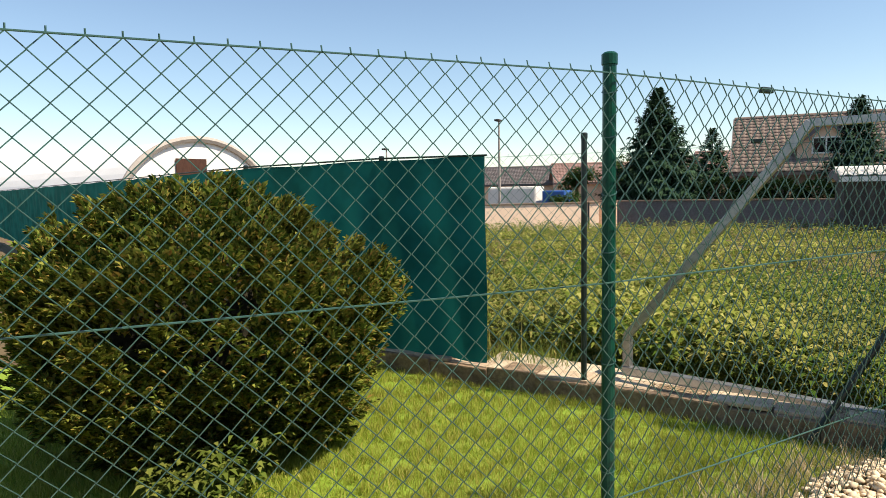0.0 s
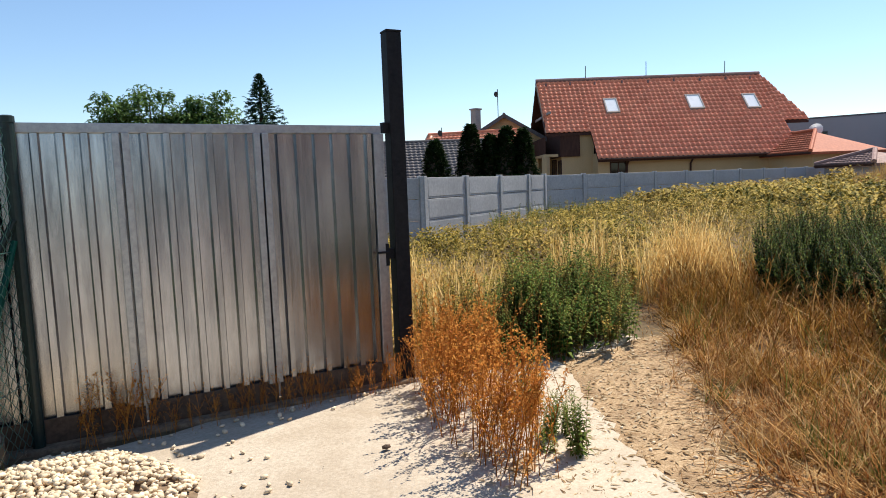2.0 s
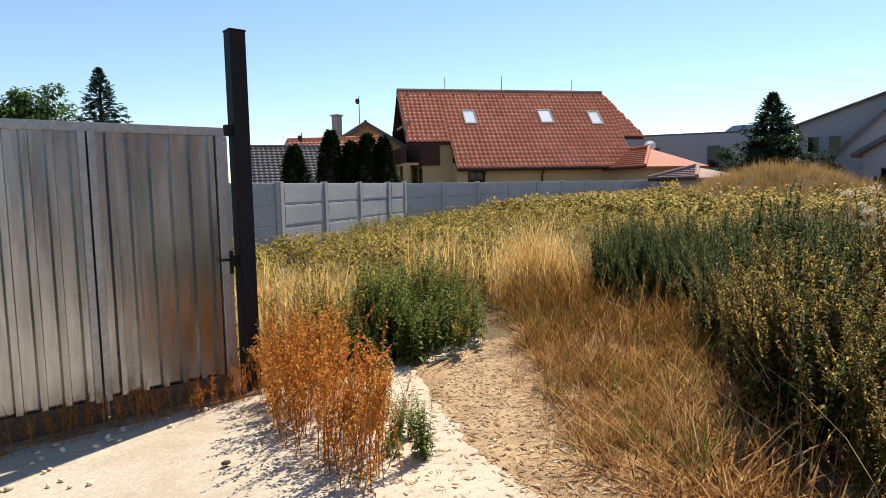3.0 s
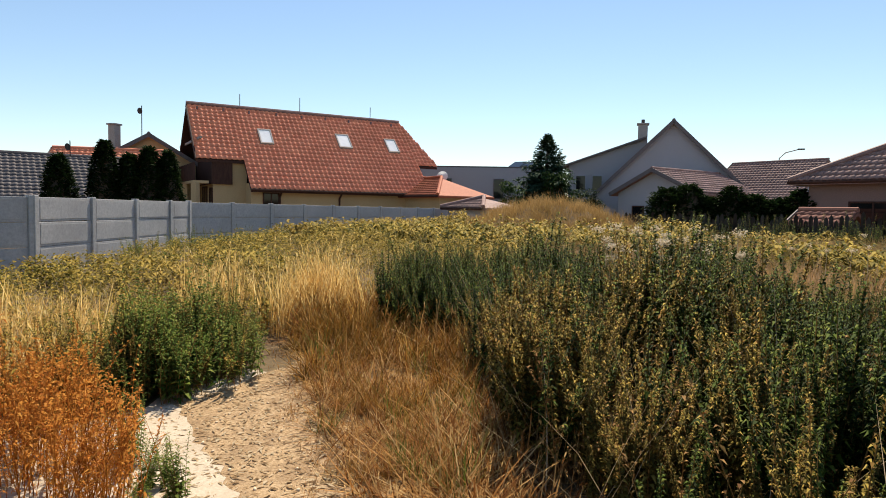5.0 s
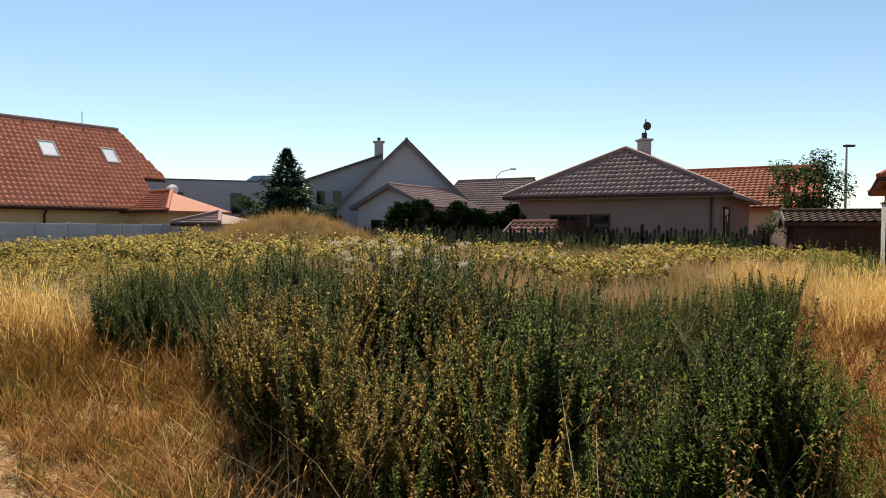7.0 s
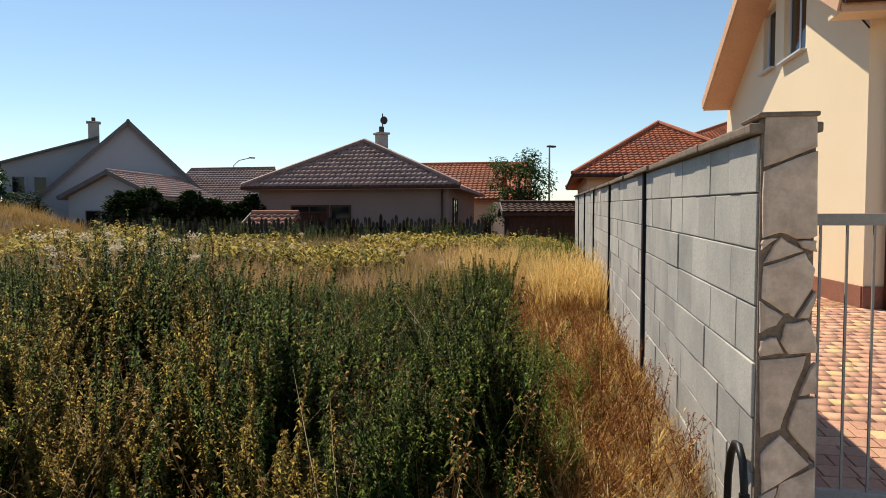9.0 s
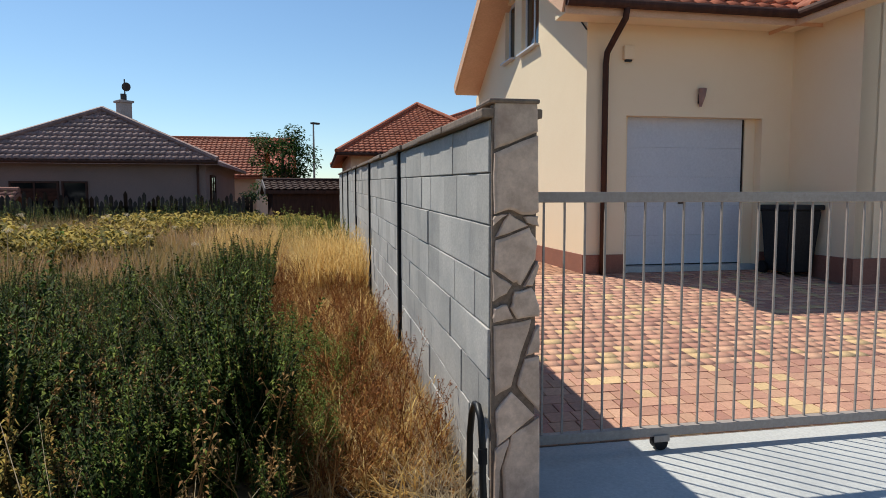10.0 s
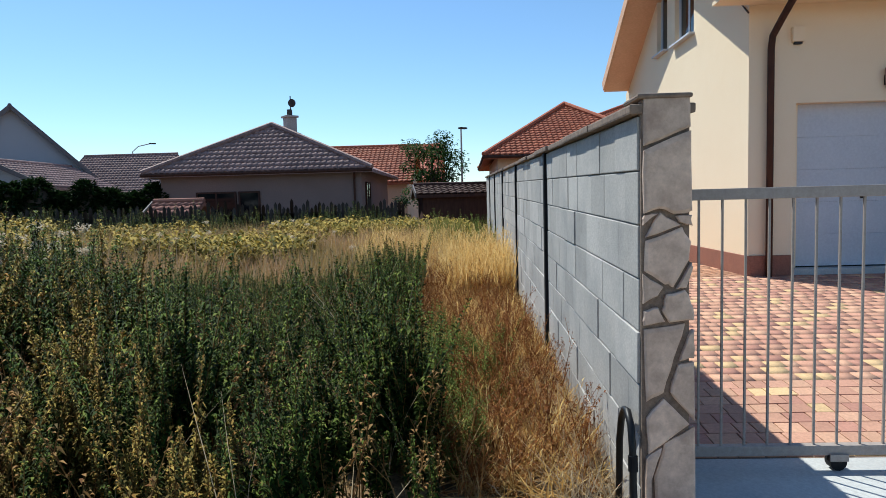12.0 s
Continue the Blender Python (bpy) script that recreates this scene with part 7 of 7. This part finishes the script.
green_tuft = [tuft_template(18, 0.42, 0.006, 0.08, 0.45, 0.6, 3) for _ in range(4)]
xy = np.vstack([scatter(PATHGRASS, 60), scatter([(3.6, 0.7), (4.2, 1.15), (4.6, 1.1), (3.8, 0.5)], 6)])
stuff(stamp(green_tuft, xy, rng.uniform(0.4, 1.1, len(xy)), "grass_tufts", M["fresh"], None, 0.2), "green grass tufts among the dry growth", "grass")
xy = scatter([(3.0, 0.55), (3.7, 1.2), (4.7, 1.95), (5.7, 2.45), (5.6, 1.85), (4.4, 1.05), (3.3, 0.15)], 150)
stuff(stamp(curl_t, xy, rng.uniform(0.35, 0.8, len(xy)), "dry_grass", M["russet"], None, 0.4), "low dry grass creeping over the footpath's edge", "grass")
xy = scatter([(2.7, 1.0), (3.9, 1.6), (5.0, 2.4), (6.2, 2.9), (5.4, 1.7), (4.2, 0.8), (3.2, 0.1)], 260)
stuff(stamp(dry_t, xy, rng.uniform(0.12, 0.4, len(xy)), "straw_grass", M["russet"], None, 0.6), "short trampled straw on the footpath's edge", "grass")
xy = scatter([(3.2, -0.15), (4.4, 0.35), (5.2, 0.75), (4.9, 1.1), (3.8, 0.9), (3.3, 0.5)], 150)
stuff(stamp(curl_t, xy, rng.uniform(0.5, 0.95, len(xy)), "dry_grass", M["russet"], None, 0.4), "tangled dry grass at the foot of the weed thicket", "grass")
# long fallen stalks
long_t = [tuft_template(3, 1.3, 0.006, 0.05, 0.8, 0.4, 5) for _ in range(4)]
xy = scatter(THICKET, 420)
stuff(stamp(dock_t, xy, rng.uniform(0.55, 1.0, len(xy)), "dead_stalks", M["stem"], None, 0.25), "dead brown stalks standing among the weeds", "weeds")
xy = scatter(THICKET, 130)
stuff(stamp(long_t, xy, rng.uniform(0.6, 1.1, len(xy)), "fallen_stalks", M["straw"], None, 0.2), "long pale stalks leaning out of the weeds", "grass")
# rust-brown dead weeds by the gate post and gate
xy = np.vstack([scatter([(2.6, 1.95), (2.85, 1.85), (3.3, 2.3), (3.8, 3.2), (3.8, 3.6), (3.35, 3.55), (2.95, 2.9)], 190), scatter([(3.55, 3.3), (4.3, 3.3), (4.4, 4.1), (3.7, 4.0)], 60)])
stuff(stamp(dock_t, xy, rng.uniform(0.38, 0.86, len(xy)), "dead_weeds", M["dock"], None, 0.15), "rust-brown dead weeds beside the gate post", "weeds")
xy = np.vstack([scatter([(1.3, 4.25), (1.75, 4.1), (1.75, 4.3), (1.35, 4.42)], 26), scatter([(1.8, 4.1), (3.45, 3.6), (3.5, 3.75), (1.8, 4.25)], 130)])
stuff(stamp(dock_t, xy, np.concatenate([rng.uniform(0.35, 0.62, 26), rng.uniform(0.14, 0.42, 130)]), "dead_weeds", M["dock"], None, 0.15), "rust-brown dead weeds at the foot of the gate", "weeds")
xy = scatter([(2.9, 1.9), (3.3, 2.0), (3.9, 2.9), (3.6, 2.9)], 12)
thicket("green_weeds", xy, rng.uniform(0.25, 0.6, len(xy)), M["fresh"], "green weeds growing through the dead ones")
# weeds between the gate post and the concrete fence, and over the field
low_t = [low_weed_template(0.45, 26, 0.11) for _ in range(7)]
FIELD_NEAR = [(3.7, 4.0), (5.0, 4.3), (6.4, 3.6), (7.8, 4.2), (9.5, 3.4), (13, 2.0), (18, 1.5), (20, 12.5), (16.5, 12.6), (10.3, 10.9), (7.5, 11.2), (4.0, 6.0)]
xy = scatter(FIELD_NEAR, 5200)
xy = xy[clump_noise(xy, 0.4, 5.0) + rng.uniform(-0.3, 0.3, len(xy)) > 0.36]
stuff(stamp(low_t, xy, rng.uniform(0.5, 1.35, len(xy)) * (0.6 + 0.5 * clump_noise(xy, 2.3)), "field_weeds", M["olive"], None, 0.15), "olive and yellow weeds covering the plot", "weeds")
xy = scatter([(3.75, 4.2), (4.5, 4.6), (6.0, 4.8), (7.2, 6.5), (5.6, 8.5), (4.0, 6.0)], 240)
stuff(stamp(tawny_t, xy, rng.uniform(0.7, 1.25, len(xy)), "field_grass", M["gold"], None, 0.2), "yellow ripe grass between the gate post and concrete fence", "grass")
xy = scatter(FIELD_NEAR, 900)
stuff(stamp(dry_t, xy, rng.uniform(0.5, 1.1, len(xy)), "field_grass", M["straw"], None, 0.15), "pale dry grass among the field weeds", "grass")
xy = scatter([(10.5, 10.4), (16.2, 12.2), (20, 12.3), (30, 11), (30, 9.8), (18, 11.4), (12, 10.3)], 90)
thicket("green_weeds", xy, rng.uniform(0.45, 0.8, len(xy)), M["fresh"], "green weeds along the concrete fence")
FIELD_FAR = [(16, 2.0), (20, 12), (32, 10.5), (33, 2), (26.0, 0.5), (24.5, -3.0), (16, -0.5)]
low_far = [low_weed_template(0.65, 22, 0.2) for _ in range(6)]
xy = scatter(FIELD_FAR, 3600)
xy = xy[np.hypot((xy[:, 0] - 25.2) / 4.2, (xy[:, 1] - 2.5) / 3.6) > 1]
stuff(stamp(low_far, xy, rng.uniform(0.5, 1.2, len(xy)), "field_weeds", M["olive"], None, 0.12), "olive weeds on the far part of the plot", "weeds")
far_t = [tuft_template(12, 0.6, 0.016, 0.22, 0.4, 0.4, 3, 0.2) for _ in range(5)]
xy = scatter([(21.2, -0.5), (28.5, -0.5), (29, 3), (28, 6.5), (22, 6.6), (20.6, 3)], 1900)
stuff(stamp(far_t, xy, rng.uniform(0.5, 0.95, len(xy)), "mound_grass", M["mound"], None, 0.2), "dry brown grass over the earth mound", "grass")
ROSY = [(9.6, 1.0), (16, 1.8), (24.4, -1.0), (22.5, -8.5), (20.6, -13.0), tuple(lot(19, -0.6).xy), tuple(lot(11, -0.8).xy), (9.0, -4.4)]
xy = scatter(ROSY, 5200)
pick = clump_noise(xy, 2.6, 2.0) > 0.22 + np.clip((-xy[:, 1] - 3.0) / 6, 0, 1) * 0.35
stuff(stamp(far_t, xy[pick], rng.uniform(0.75, 1.3, pick.sum()), "field_grass", M["rosy"], None, 0.15), "rosy brown seeding grass across the field", "grass")
stuff(stamp(low_far, xy[~pick], rng.uniform(0.6, 1.05, (~pick).sum()), "field_weeds", M["olive"], None, 0.12), "yellow-green weeds across the field", "weeds")
xy = scatter([(24.2, -1.5), (25.3, -1.8), (20.8, -13.0), (19.6, -12.4)], 130)
thicket("green_weeds", xy, rng.uniform(0.8, 1.25, len(xy)), M["nettle"], "tall dark weeds in front of the plank fence")
# white seed heads
fl = []
for _ in range(4):
    out = [stem_piece([(0, 0, 0), (0.02, 0, 0.8), (0.03, 0.01, 1.25)], 0.006, 0.003)]
    for k in range(60):
        d = rng.normal(0, 1, 3)
        d[2] = abs(d[2])
        out.append(leaf_piece((0.03 + rng.normal(0, 0.035), rng.normal(0, 0.035), 1.22 + rng.normal(0, 0.02)), d, 0.032, 0.02, 0.1))
    fl.append(gather(out))
xy = np.vstack([scatter([(7.6, -0.6), (8.9, -0.2), (9.0, -1.4), (7.9, -1.6)], 18), scatter([(7.4, 0.2), (8.6, 0.4), (8.6, -0.4), (7.4, -0.5)], 8), scatter([(9, -5), (12, -2), (15, -6), (12.5, -7)], 16)])
stuff(stamp(fl, xy, np.concatenate([rng.uniform(0.92, 1.08, 26), rng.uniform(0.6, 0.8, 16)]), "seed_heads", M["fluff"], None, 0.06), "white fluffy seed heads above the weeds", "weeds")
# garden field behind the footing
NW = [(-1.75, 5.6), (-0.8, 5.4), (1.0, 4.95), (3.6, 4.4), (6.5, 8), (7.5, 24), (-13, 22.5), (-12, 11), (-5.0, 6.4), (-2.9, 5.3)]
xy = np.vstack([scatter(NW, 5200), scatter([(-1.8, 5.6), (-0.8, 5.4), (1.0, 4.95), (3.0, 10), (-4.5, 10), (-3, 5.8)], 2600)])
stuff(stamp(low_t, xy, rng.uniform(0.45, 1.0, len(xy)), "garden_weeds", M["field"], None, 0.15), "green low weeds on the garden field", "weeds")
xy = np.vstack([scatter([(-1.8, 5.5), (0.6, 5.1), (1.2, 7.5), (-3.2, 7.5)], 420), scatter([(-2.0, 4.95), (-1.3, 4.9), (-1.3, 5.4), (-2.1, 5.5)], 60)])
stuff(stamp(dry_t, xy, rng.uniform(0.35, 0.8, len(xy)), "garden_grass", M["field"], None, 0.2), "long green and straw grass behind the footing", "grass")
xy = np.vstack([scatter([(-1.6, 5.6), (0.4, 5.4), (0.2, 7.2), (-1.8, 7.0)], 130), scatter([(-6, 12), (0, 11), (2, 14), (-5, 15)], 160)])
stuff(stamp(low_t, xy, rng.uniform(0.8, 1.3, len(xy)), "pale_weeds", M["lime"], None, 0.15), "paler yellow-green weeds in patches of the garden field", "weeds")
# lawn
lawn_t = [tuft_template(26, 0.055, 0.0045, 0.07, 0.6, 0.3, 2) for _ in range(8)]
LAWN_NEAR = [(-5.6, 0.8), (-2.2, 0.25), (-0.42, 2.35), (0.95, 4.22), (0.9, 4.34), (-2.95, 4.84), (-5.0, 5.7)]
xy = scatter(LAWN_NEAR, 9000)
stuff(stamp(lawn_t, xy, rng.uniform(0.6, 1.25, len(xy)), "lawn", M["lawn"], None, 0.2, 0.004), "short sunlit lawn grass with a few dry blades", "grass")
xy = scatter([(-0.6, 2.2), (0.6, 3.9), (0.9, 4.2), (0.35, 4.05), (-0.5, 2.6)], 110)
stuff(stamp(dry_t, xy, rng.uniform(0.15, 0.5, len(xy)), "lawn_edge_grass", M["straw"], None, 0.2, 0.0), "taller straw grass along the fence foot", "grass")
# round juniper in the lawn
leafy_at = (-3.06, 2.97)
shrub = thing("juniper_shrub", label="broad round juniper shrub with brown-tipped sprays on the lawn", category="shrub")
bm = bmesh.new()
for k in range(9):
    a = k * 0.7
    tube(bm, [(leafy_at[0], leafy_at[1], 0), (leafy_at[0] + 0.35 * math.cos(a), leafy_at[1] + 0.35 * math.sin(a), 0.5), (leafy_at[0] + 0.65 * math.cos(a), leafy_at[1] + 0.65 * math.sin(a), 1.0)], [0.035, 0.025, 0.008], 6)
part("stems", bm, M["bark"], shrub)

def juniper_girth(a, z):
    """Half width of the shrub at a height: narrow foot, broad shoulders, a lower lobe on one side."""
    f = np.interp(z, (0.0, 0.2, 0.5, 0.85, 1.15, 1.35, 1.5), (0.62, 0.76, 0.98, 1.12, 1.02, 0.78, 0.35))
    lobe = np.clip(np.cos(a - 0.45), 0, 1) ** 4
    return f * (1 + 0.14 * lobe * (z < 1.15) - 0.25 * lobe * (z >= 1.15) + 0.07 * np.sin(a * 5 + z * 4) + 0.06 * np.sin(a * 9 - z * 7))


tufts, per = 760, 40
ta, tz = rng.uniform(0, 2 * np.pi, tufts), rng.uniform(0.12, 1.5, tufts)
tr0 = juniper_girth(ta, tz) * np.sqrt(rng.uniform(0.72, 1.0, tufts))
tilt_up = np.clip(0.35 + 0.55 * tz + rng.normal(0, 0.15, tufts), 0.2, 1.45)
k = np.repeat(np.arange(tufts), per)
n = len(k)
along_t, off = rng.uniform(0, 1, n) ** 0.8, rng.normal(0, 1, (n, 3))
length_t = rng.uniform(0.16, 0.29, tufts)[k]
axis_t = np.stack([np.cos(tilt_up) * np.cos(ta), np.cos(tilt_up) * np.sin(ta), np.sin(tilt_up)], 1)[k]
foot_t = np.stack([leafy_at[0] + (tr0 - 0.16) * np.cos(ta), leafy_at[1] + (tr0 - 0.16) * np.sin(ta), tz - 0.10], 1)[k]
pos = foot_t + axis_t * (along_t * length_t)[:, None] + off * (0.058 * (1.1 - 0.85 * along_t))[:, None]
pos[:, 2] = np.maximum(pos[:, 2], 0.08)
sp_t = [spray_template(10, 1.0, 0.2, 0.1) for _ in range(5)]
v, q = place_sprays(sp_t, pos, ta[k] + rng.normal(0, 0.8, n), np.clip(tilt_up[k] + rng.normal(0, 0.35, n), -0.2, 1.5), rng.uniform(0.05, 0.10, n))
quads("sprays", v, q, M["shrub"], shrub)
# added solid ball: its dark colour paints the shade seen between the sprays
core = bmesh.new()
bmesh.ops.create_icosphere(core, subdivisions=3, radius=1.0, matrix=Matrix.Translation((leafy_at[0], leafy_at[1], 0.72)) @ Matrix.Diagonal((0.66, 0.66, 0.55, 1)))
part("inner_body", core, M["shrub_shade"], shrub)
xy = scatter([(-2.5, 2.0), (-2.1, 2.2), (-2.3, 2.5), (-2.6, 2.3)], 40)
stuff(stamp(low_t, xy, rng.uniform(0.3, 0.7, len(xy)), "lawn_weeds", M["fresh"], None, 0.2, 0.0), "pale green weeds under the shrub", "weeds")

# ---- pebbles, stones and litter ----
def pebble_mesh(k):
    bm = bmesh.new()
    bmesh.ops.create_icosphere(bm, subdivisions=1, radius=1.0)
    s = (1.0, rng.uniform(0.6, 0.85), rng.uniform(0.42, 0.62))
    for v in bm.verts:
        v.co = Vector((v.co.x * s[0], v.co.y * s[1], v.co.z * s[2])) * (1 + 0.13 * noise.noise(v.co * 1.3 + Vector((k * 7, 0, 0))))
    return np.array([v.co for v in bm.verts]), np.array([[v.index for v in f.verts] for f in bm.faces])


peb = [pebble_mesh(k) for k in range(6)]


def stones(name, xy, size, z, material, label, category):
    vs, fs, n = [], [], 0
    for (x, y), s, h in zip(xy, size, z):
        pv, pf = peb[int(rng.integers(0, len(peb)))]
        r = np.array(Euler((rng.normal(0, 0.35), rng.normal(0, 0.35), rng.uniform(0, 6.28))).to_matrix())
        vs.append(pv @ r.T * s + (x, y, h))
        fs.append(pf + n)
        n += len(pv)
    ob = quads(name, np.vstack(vs), np.vstack(fs), material, None, True)
    return stuff(ob, label, category)


PILE = [(0.05, 3.0), (0.35, 3.75), (0.72, 4.12), (1.15, 4.25), (1.45, 4.05), (1.62, 3.3), (1.35, 2.85), (0.7, 2.4)]
xy = scatter(PILE, 3300)
dc = np.clip(1 - np.hypot((xy[:, 0] - 0.95) / 0.75, (xy[:, 1] - 3.5) / 0.85) ** 2, 0, 1)
stones("pebble_pile", xy, rng.uniform(0.012, 0.030, len(xy)), 0.018 + 0.13 * dc * rng.uniform(0.75, 1.05, len(xy)), M["pebble"], "heap of pale rounded pebbles before the gate", "pebbles")
bm = bmesh.new()
for k in range(16):
    a = k * 2 * math.pi / 16
    bm.verts.new((0.95 + 0.72 * math.cos(a), 3.48 + 0.82 * math.sin(a), 0.0))
ring = list(bm.verts)
topv = bm.verts.new((0.95, 3.5, 0.12))
for k in range(16):
    bm.faces.new((ring[k], ring[(k + 1) % 16], topv))
tagged(part("pebble_bed", bm, M["curb"]), "dusty bed under the pebbles", "ground", kind="structure")
xy = np.vstack([scatter([(1.5, 3.3), (2.2, 3.8), (3.2, 3.6), (3.3, 3.75), (1.6, 4.2)], 42), scatter([(1.6, 2.4), (2.2, 3.2), (1.7, 3.9), (1.4, 3.2)], 30), scatter(PATHWAY, 160), scatter(DRIVE, 90)])
stones("loose_stones", xy, np.concatenate([rng.uniform(0.01, 0.03, 72), rng.uniform(0.005, 0.018, 250)]), np.full(len(xy), 0.018), M["pebble"], "loose small stones strewn over the drive", "stones")
dark = thing("dark_stone", label="single dark round stone on the drive", category="stone")
pv, pf = peb[0]
quads("stone", pv * 0.033 + np.array((2.56, 2.88, 0.03)), pf, M["rusty"], dark, True)
lit = [gather([leaf_piece((0, 0, 0.01), (1, 0, 0.1), 1.0, 0.18, 0.02)]), gather([leaf_piece((0, 0, 0.012), (1, 0.2, 0.05), 0.7, 0.3, 0.02)])]
xy = np.vstack([scatter(PATHWAY, 3200), scatter([(2.4, 1.7), (3.6, 2.2), (4.2, 3.4), (3.2, 3.6)], 500)])
stuff(stamp(lit, xy, 0.008 + 0.10 * rng.uniform(0, 1, len(xy)) ** 2.2, "plant_litter", M["straw"], None, 0.25, 0.016), "dry leaf and stalk scraps on the footpath", "litter")
xy = scatter([(-1.9, 4.78), (-0.6, 4.62), (0.9, 4.42), (0.9, 4.55), (-1.9, 4.95)], 340)
stuff(stamp(lit, xy, rng.uniform(0.02, 0.08, len(xy)), "plant_litter", M["straw"], None, 0.1, 0.155), "dry scraps lying on the footing", "litter")

xy = np.vstack([scatter(PATHWAY, 4200), scatter([(2.6, 0.9), (3.4, 1.9), (4.3, 2.7), (4.6, 3.2), (4.0, 2.9), (3.0, 2.1), (2.2, 1.4)], 700)])
stuff(stamp(lit, xy, 0.008 + 0.07 * rng.uniform(0, 1, len(xy)) ** 2, "plant_litter", M["scrap"], None, 0.25, 0.016), "dark dead leaf scraps trodden into the footpath", "litter")

# ---- blocks of the wall: the nearer ones singly ----
COURSE, BLOCK = 0.242, 0.49
block_meshes = []
for k in range(3):
    bm = bmesh.new()
    box(bm, (0.003, -0.05, 0.0035), (BLOCK - 0.003, 0.005 + 0.003 * k, COURSE - 0.0035), None, 0.005)
    me = bpy.data.meshes.new("block")
    bm.to_mesh(me)
    bm.free()
    me.materials.append(M["block"])
    block_meshes.append(me)
rest = bmesh.new()
base_turn = Matrix.Rotation(radians(-38), 4, "Z") @ Matrix.Rotation(-math.atan(0.022), 4, "Y")
for c in range(8):
    off = (c % 2) * BLOCK / 2 + 0.06 * math.sin(c * 2.3)
    u = off - BLOCK
    while u < WALL_LEN - BLOCK:
        size = (0.49, 0.49, 0.39, 0.44)[int(rng.integers(0, 4))]
        lo, hi = max(u, 0.0), u + size
        if hi > 0.12:
            z = wall_top(lo) - 0.04 - (c + 1) * COURSE
            m = Matrix.Translation(lot(lo, rng.normal(0, 0.0015), z)) @ base_turn @ Matrix.Diagonal(((hi - lo) / BLOCK, 1, 1, 1))
            if u < 12.2:
                o = new("block", block_meshes[int(rng.integers(0, 3))])
                o.parent = wall
                o.matrix_local = m
            else:
                box(rest, (0.003, -0.05, 0.003), (BLOCK - 0.003, 0.005, COURSE - 0.003), m)
        u += size
tagged(part("blocks", rest, M["block"], wall), kind="stuff")

# ---- paving of the yard ----
def paver_mesh(w, d, tone):
    bm = bmesh.new()
    box(bm, (0.004, 0.004, -0.02), (w - 0.004, d - 0.004, 0.0), None, 0.004)
    me = bpy.data.meshes.new("paver")
    bm.to_mesh(me)
    bm.free()
    me.materials.append(M["paver%d" % tone])
    return me


widths = (0.115, 0.155, 0.195)
PD = 0.155
pav = {(w, t): paver_mesh(w, PD, t) for w in widths for t in range(5)}
tilt = math.atan(0.066)
prest = {t: ([], []) for t in range(5)}
u, count = 0.76, 0
corners = np.array([(0, 0, 0), (1, 0, 0), (1, 1, 0), (0, 1, 0), (0, 0, -1), (1, 0, -1), (1, 1, -1), (0, 1, -1)])
while u < 6.16:
    v = 0.22 - rng.uniform(0, 0.1)
    while v < 10.5:
        w = widths[int(rng.integers(0, 3))]
        t = int(rng.choice(5, p=(0.27, 0.29, 0.19, 0.15, 0.10)))
        if (u > 4.8 and v > 6.3):
            break
        dz = rng.normal(0, 0.0012)
        if count < 300 and v < 6.0:
            m = Matrix.Translation(lot(u, v, yard_z(u) + dz)) @ Matrix.Rotation(radians(-128 + rng.normal(0, 0.8)), 4, "Z") @ Matrix.Rotation(tilt, 4, "X")
            o = new("paver", pav[(w, t)])
            o.parent = yard
            o.matrix_local = m
            count += 1
        else:
            q = np.array([lot(u + 0.004 + c[1] * (PD - 0.008), v + 0.004 + c[0] * (w - 0.008), yard_z(u + c[1] * PD) + dz + c[2] * 0.02) for c in corners])
            V, F = prest[t]
            b = 8 * len(V)
            V.append(q)
            F += [(b, b + 1, b + 2, b + 3), (b, b + 4, b + 5, b + 1), (b + 1, b + 5, b + 6, b + 2), (b + 2, b + 6, b + 7, b + 3), (b + 3, b + 7, b + 4, b)]
        v += w
    u += PD
for t, (V, F) in prest.items():
    tagged(quads("pavers", np.vstack(V), np.array(F), M["paver%d" % t], yard), kind="stuff")
for v0, v1 in ((0.22, 3.05),):
    V, F = [], []
    u = 6.2
    while u < 15:
        v = v0
        while v < v1:
            w = widths[int(rng.integers(0, 3))]
            q = np.array([lot(u + 0.004 + c[1] * (PD - 0.008), v + 0.004 + c[0] * (w - 0.008), yard_z(6.2) + c[2] * 0.02) for c in corners])
            b = 8 * len(V)
            V.append(q)
            F += [(b, b + 1, b + 2, b + 3), (b, b + 4, b + 5, b + 1), (b + 1, b + 5, b + 6, b + 2), (b + 2, b + 6, b + 7, b + 3), (b + 3, b + 7, b + 4, b)]
            v += w
        u += PD
    tagged(quads("pavers", np.vstack(V), np.array(F), M["paver_rest"], yard), kind="stuff")
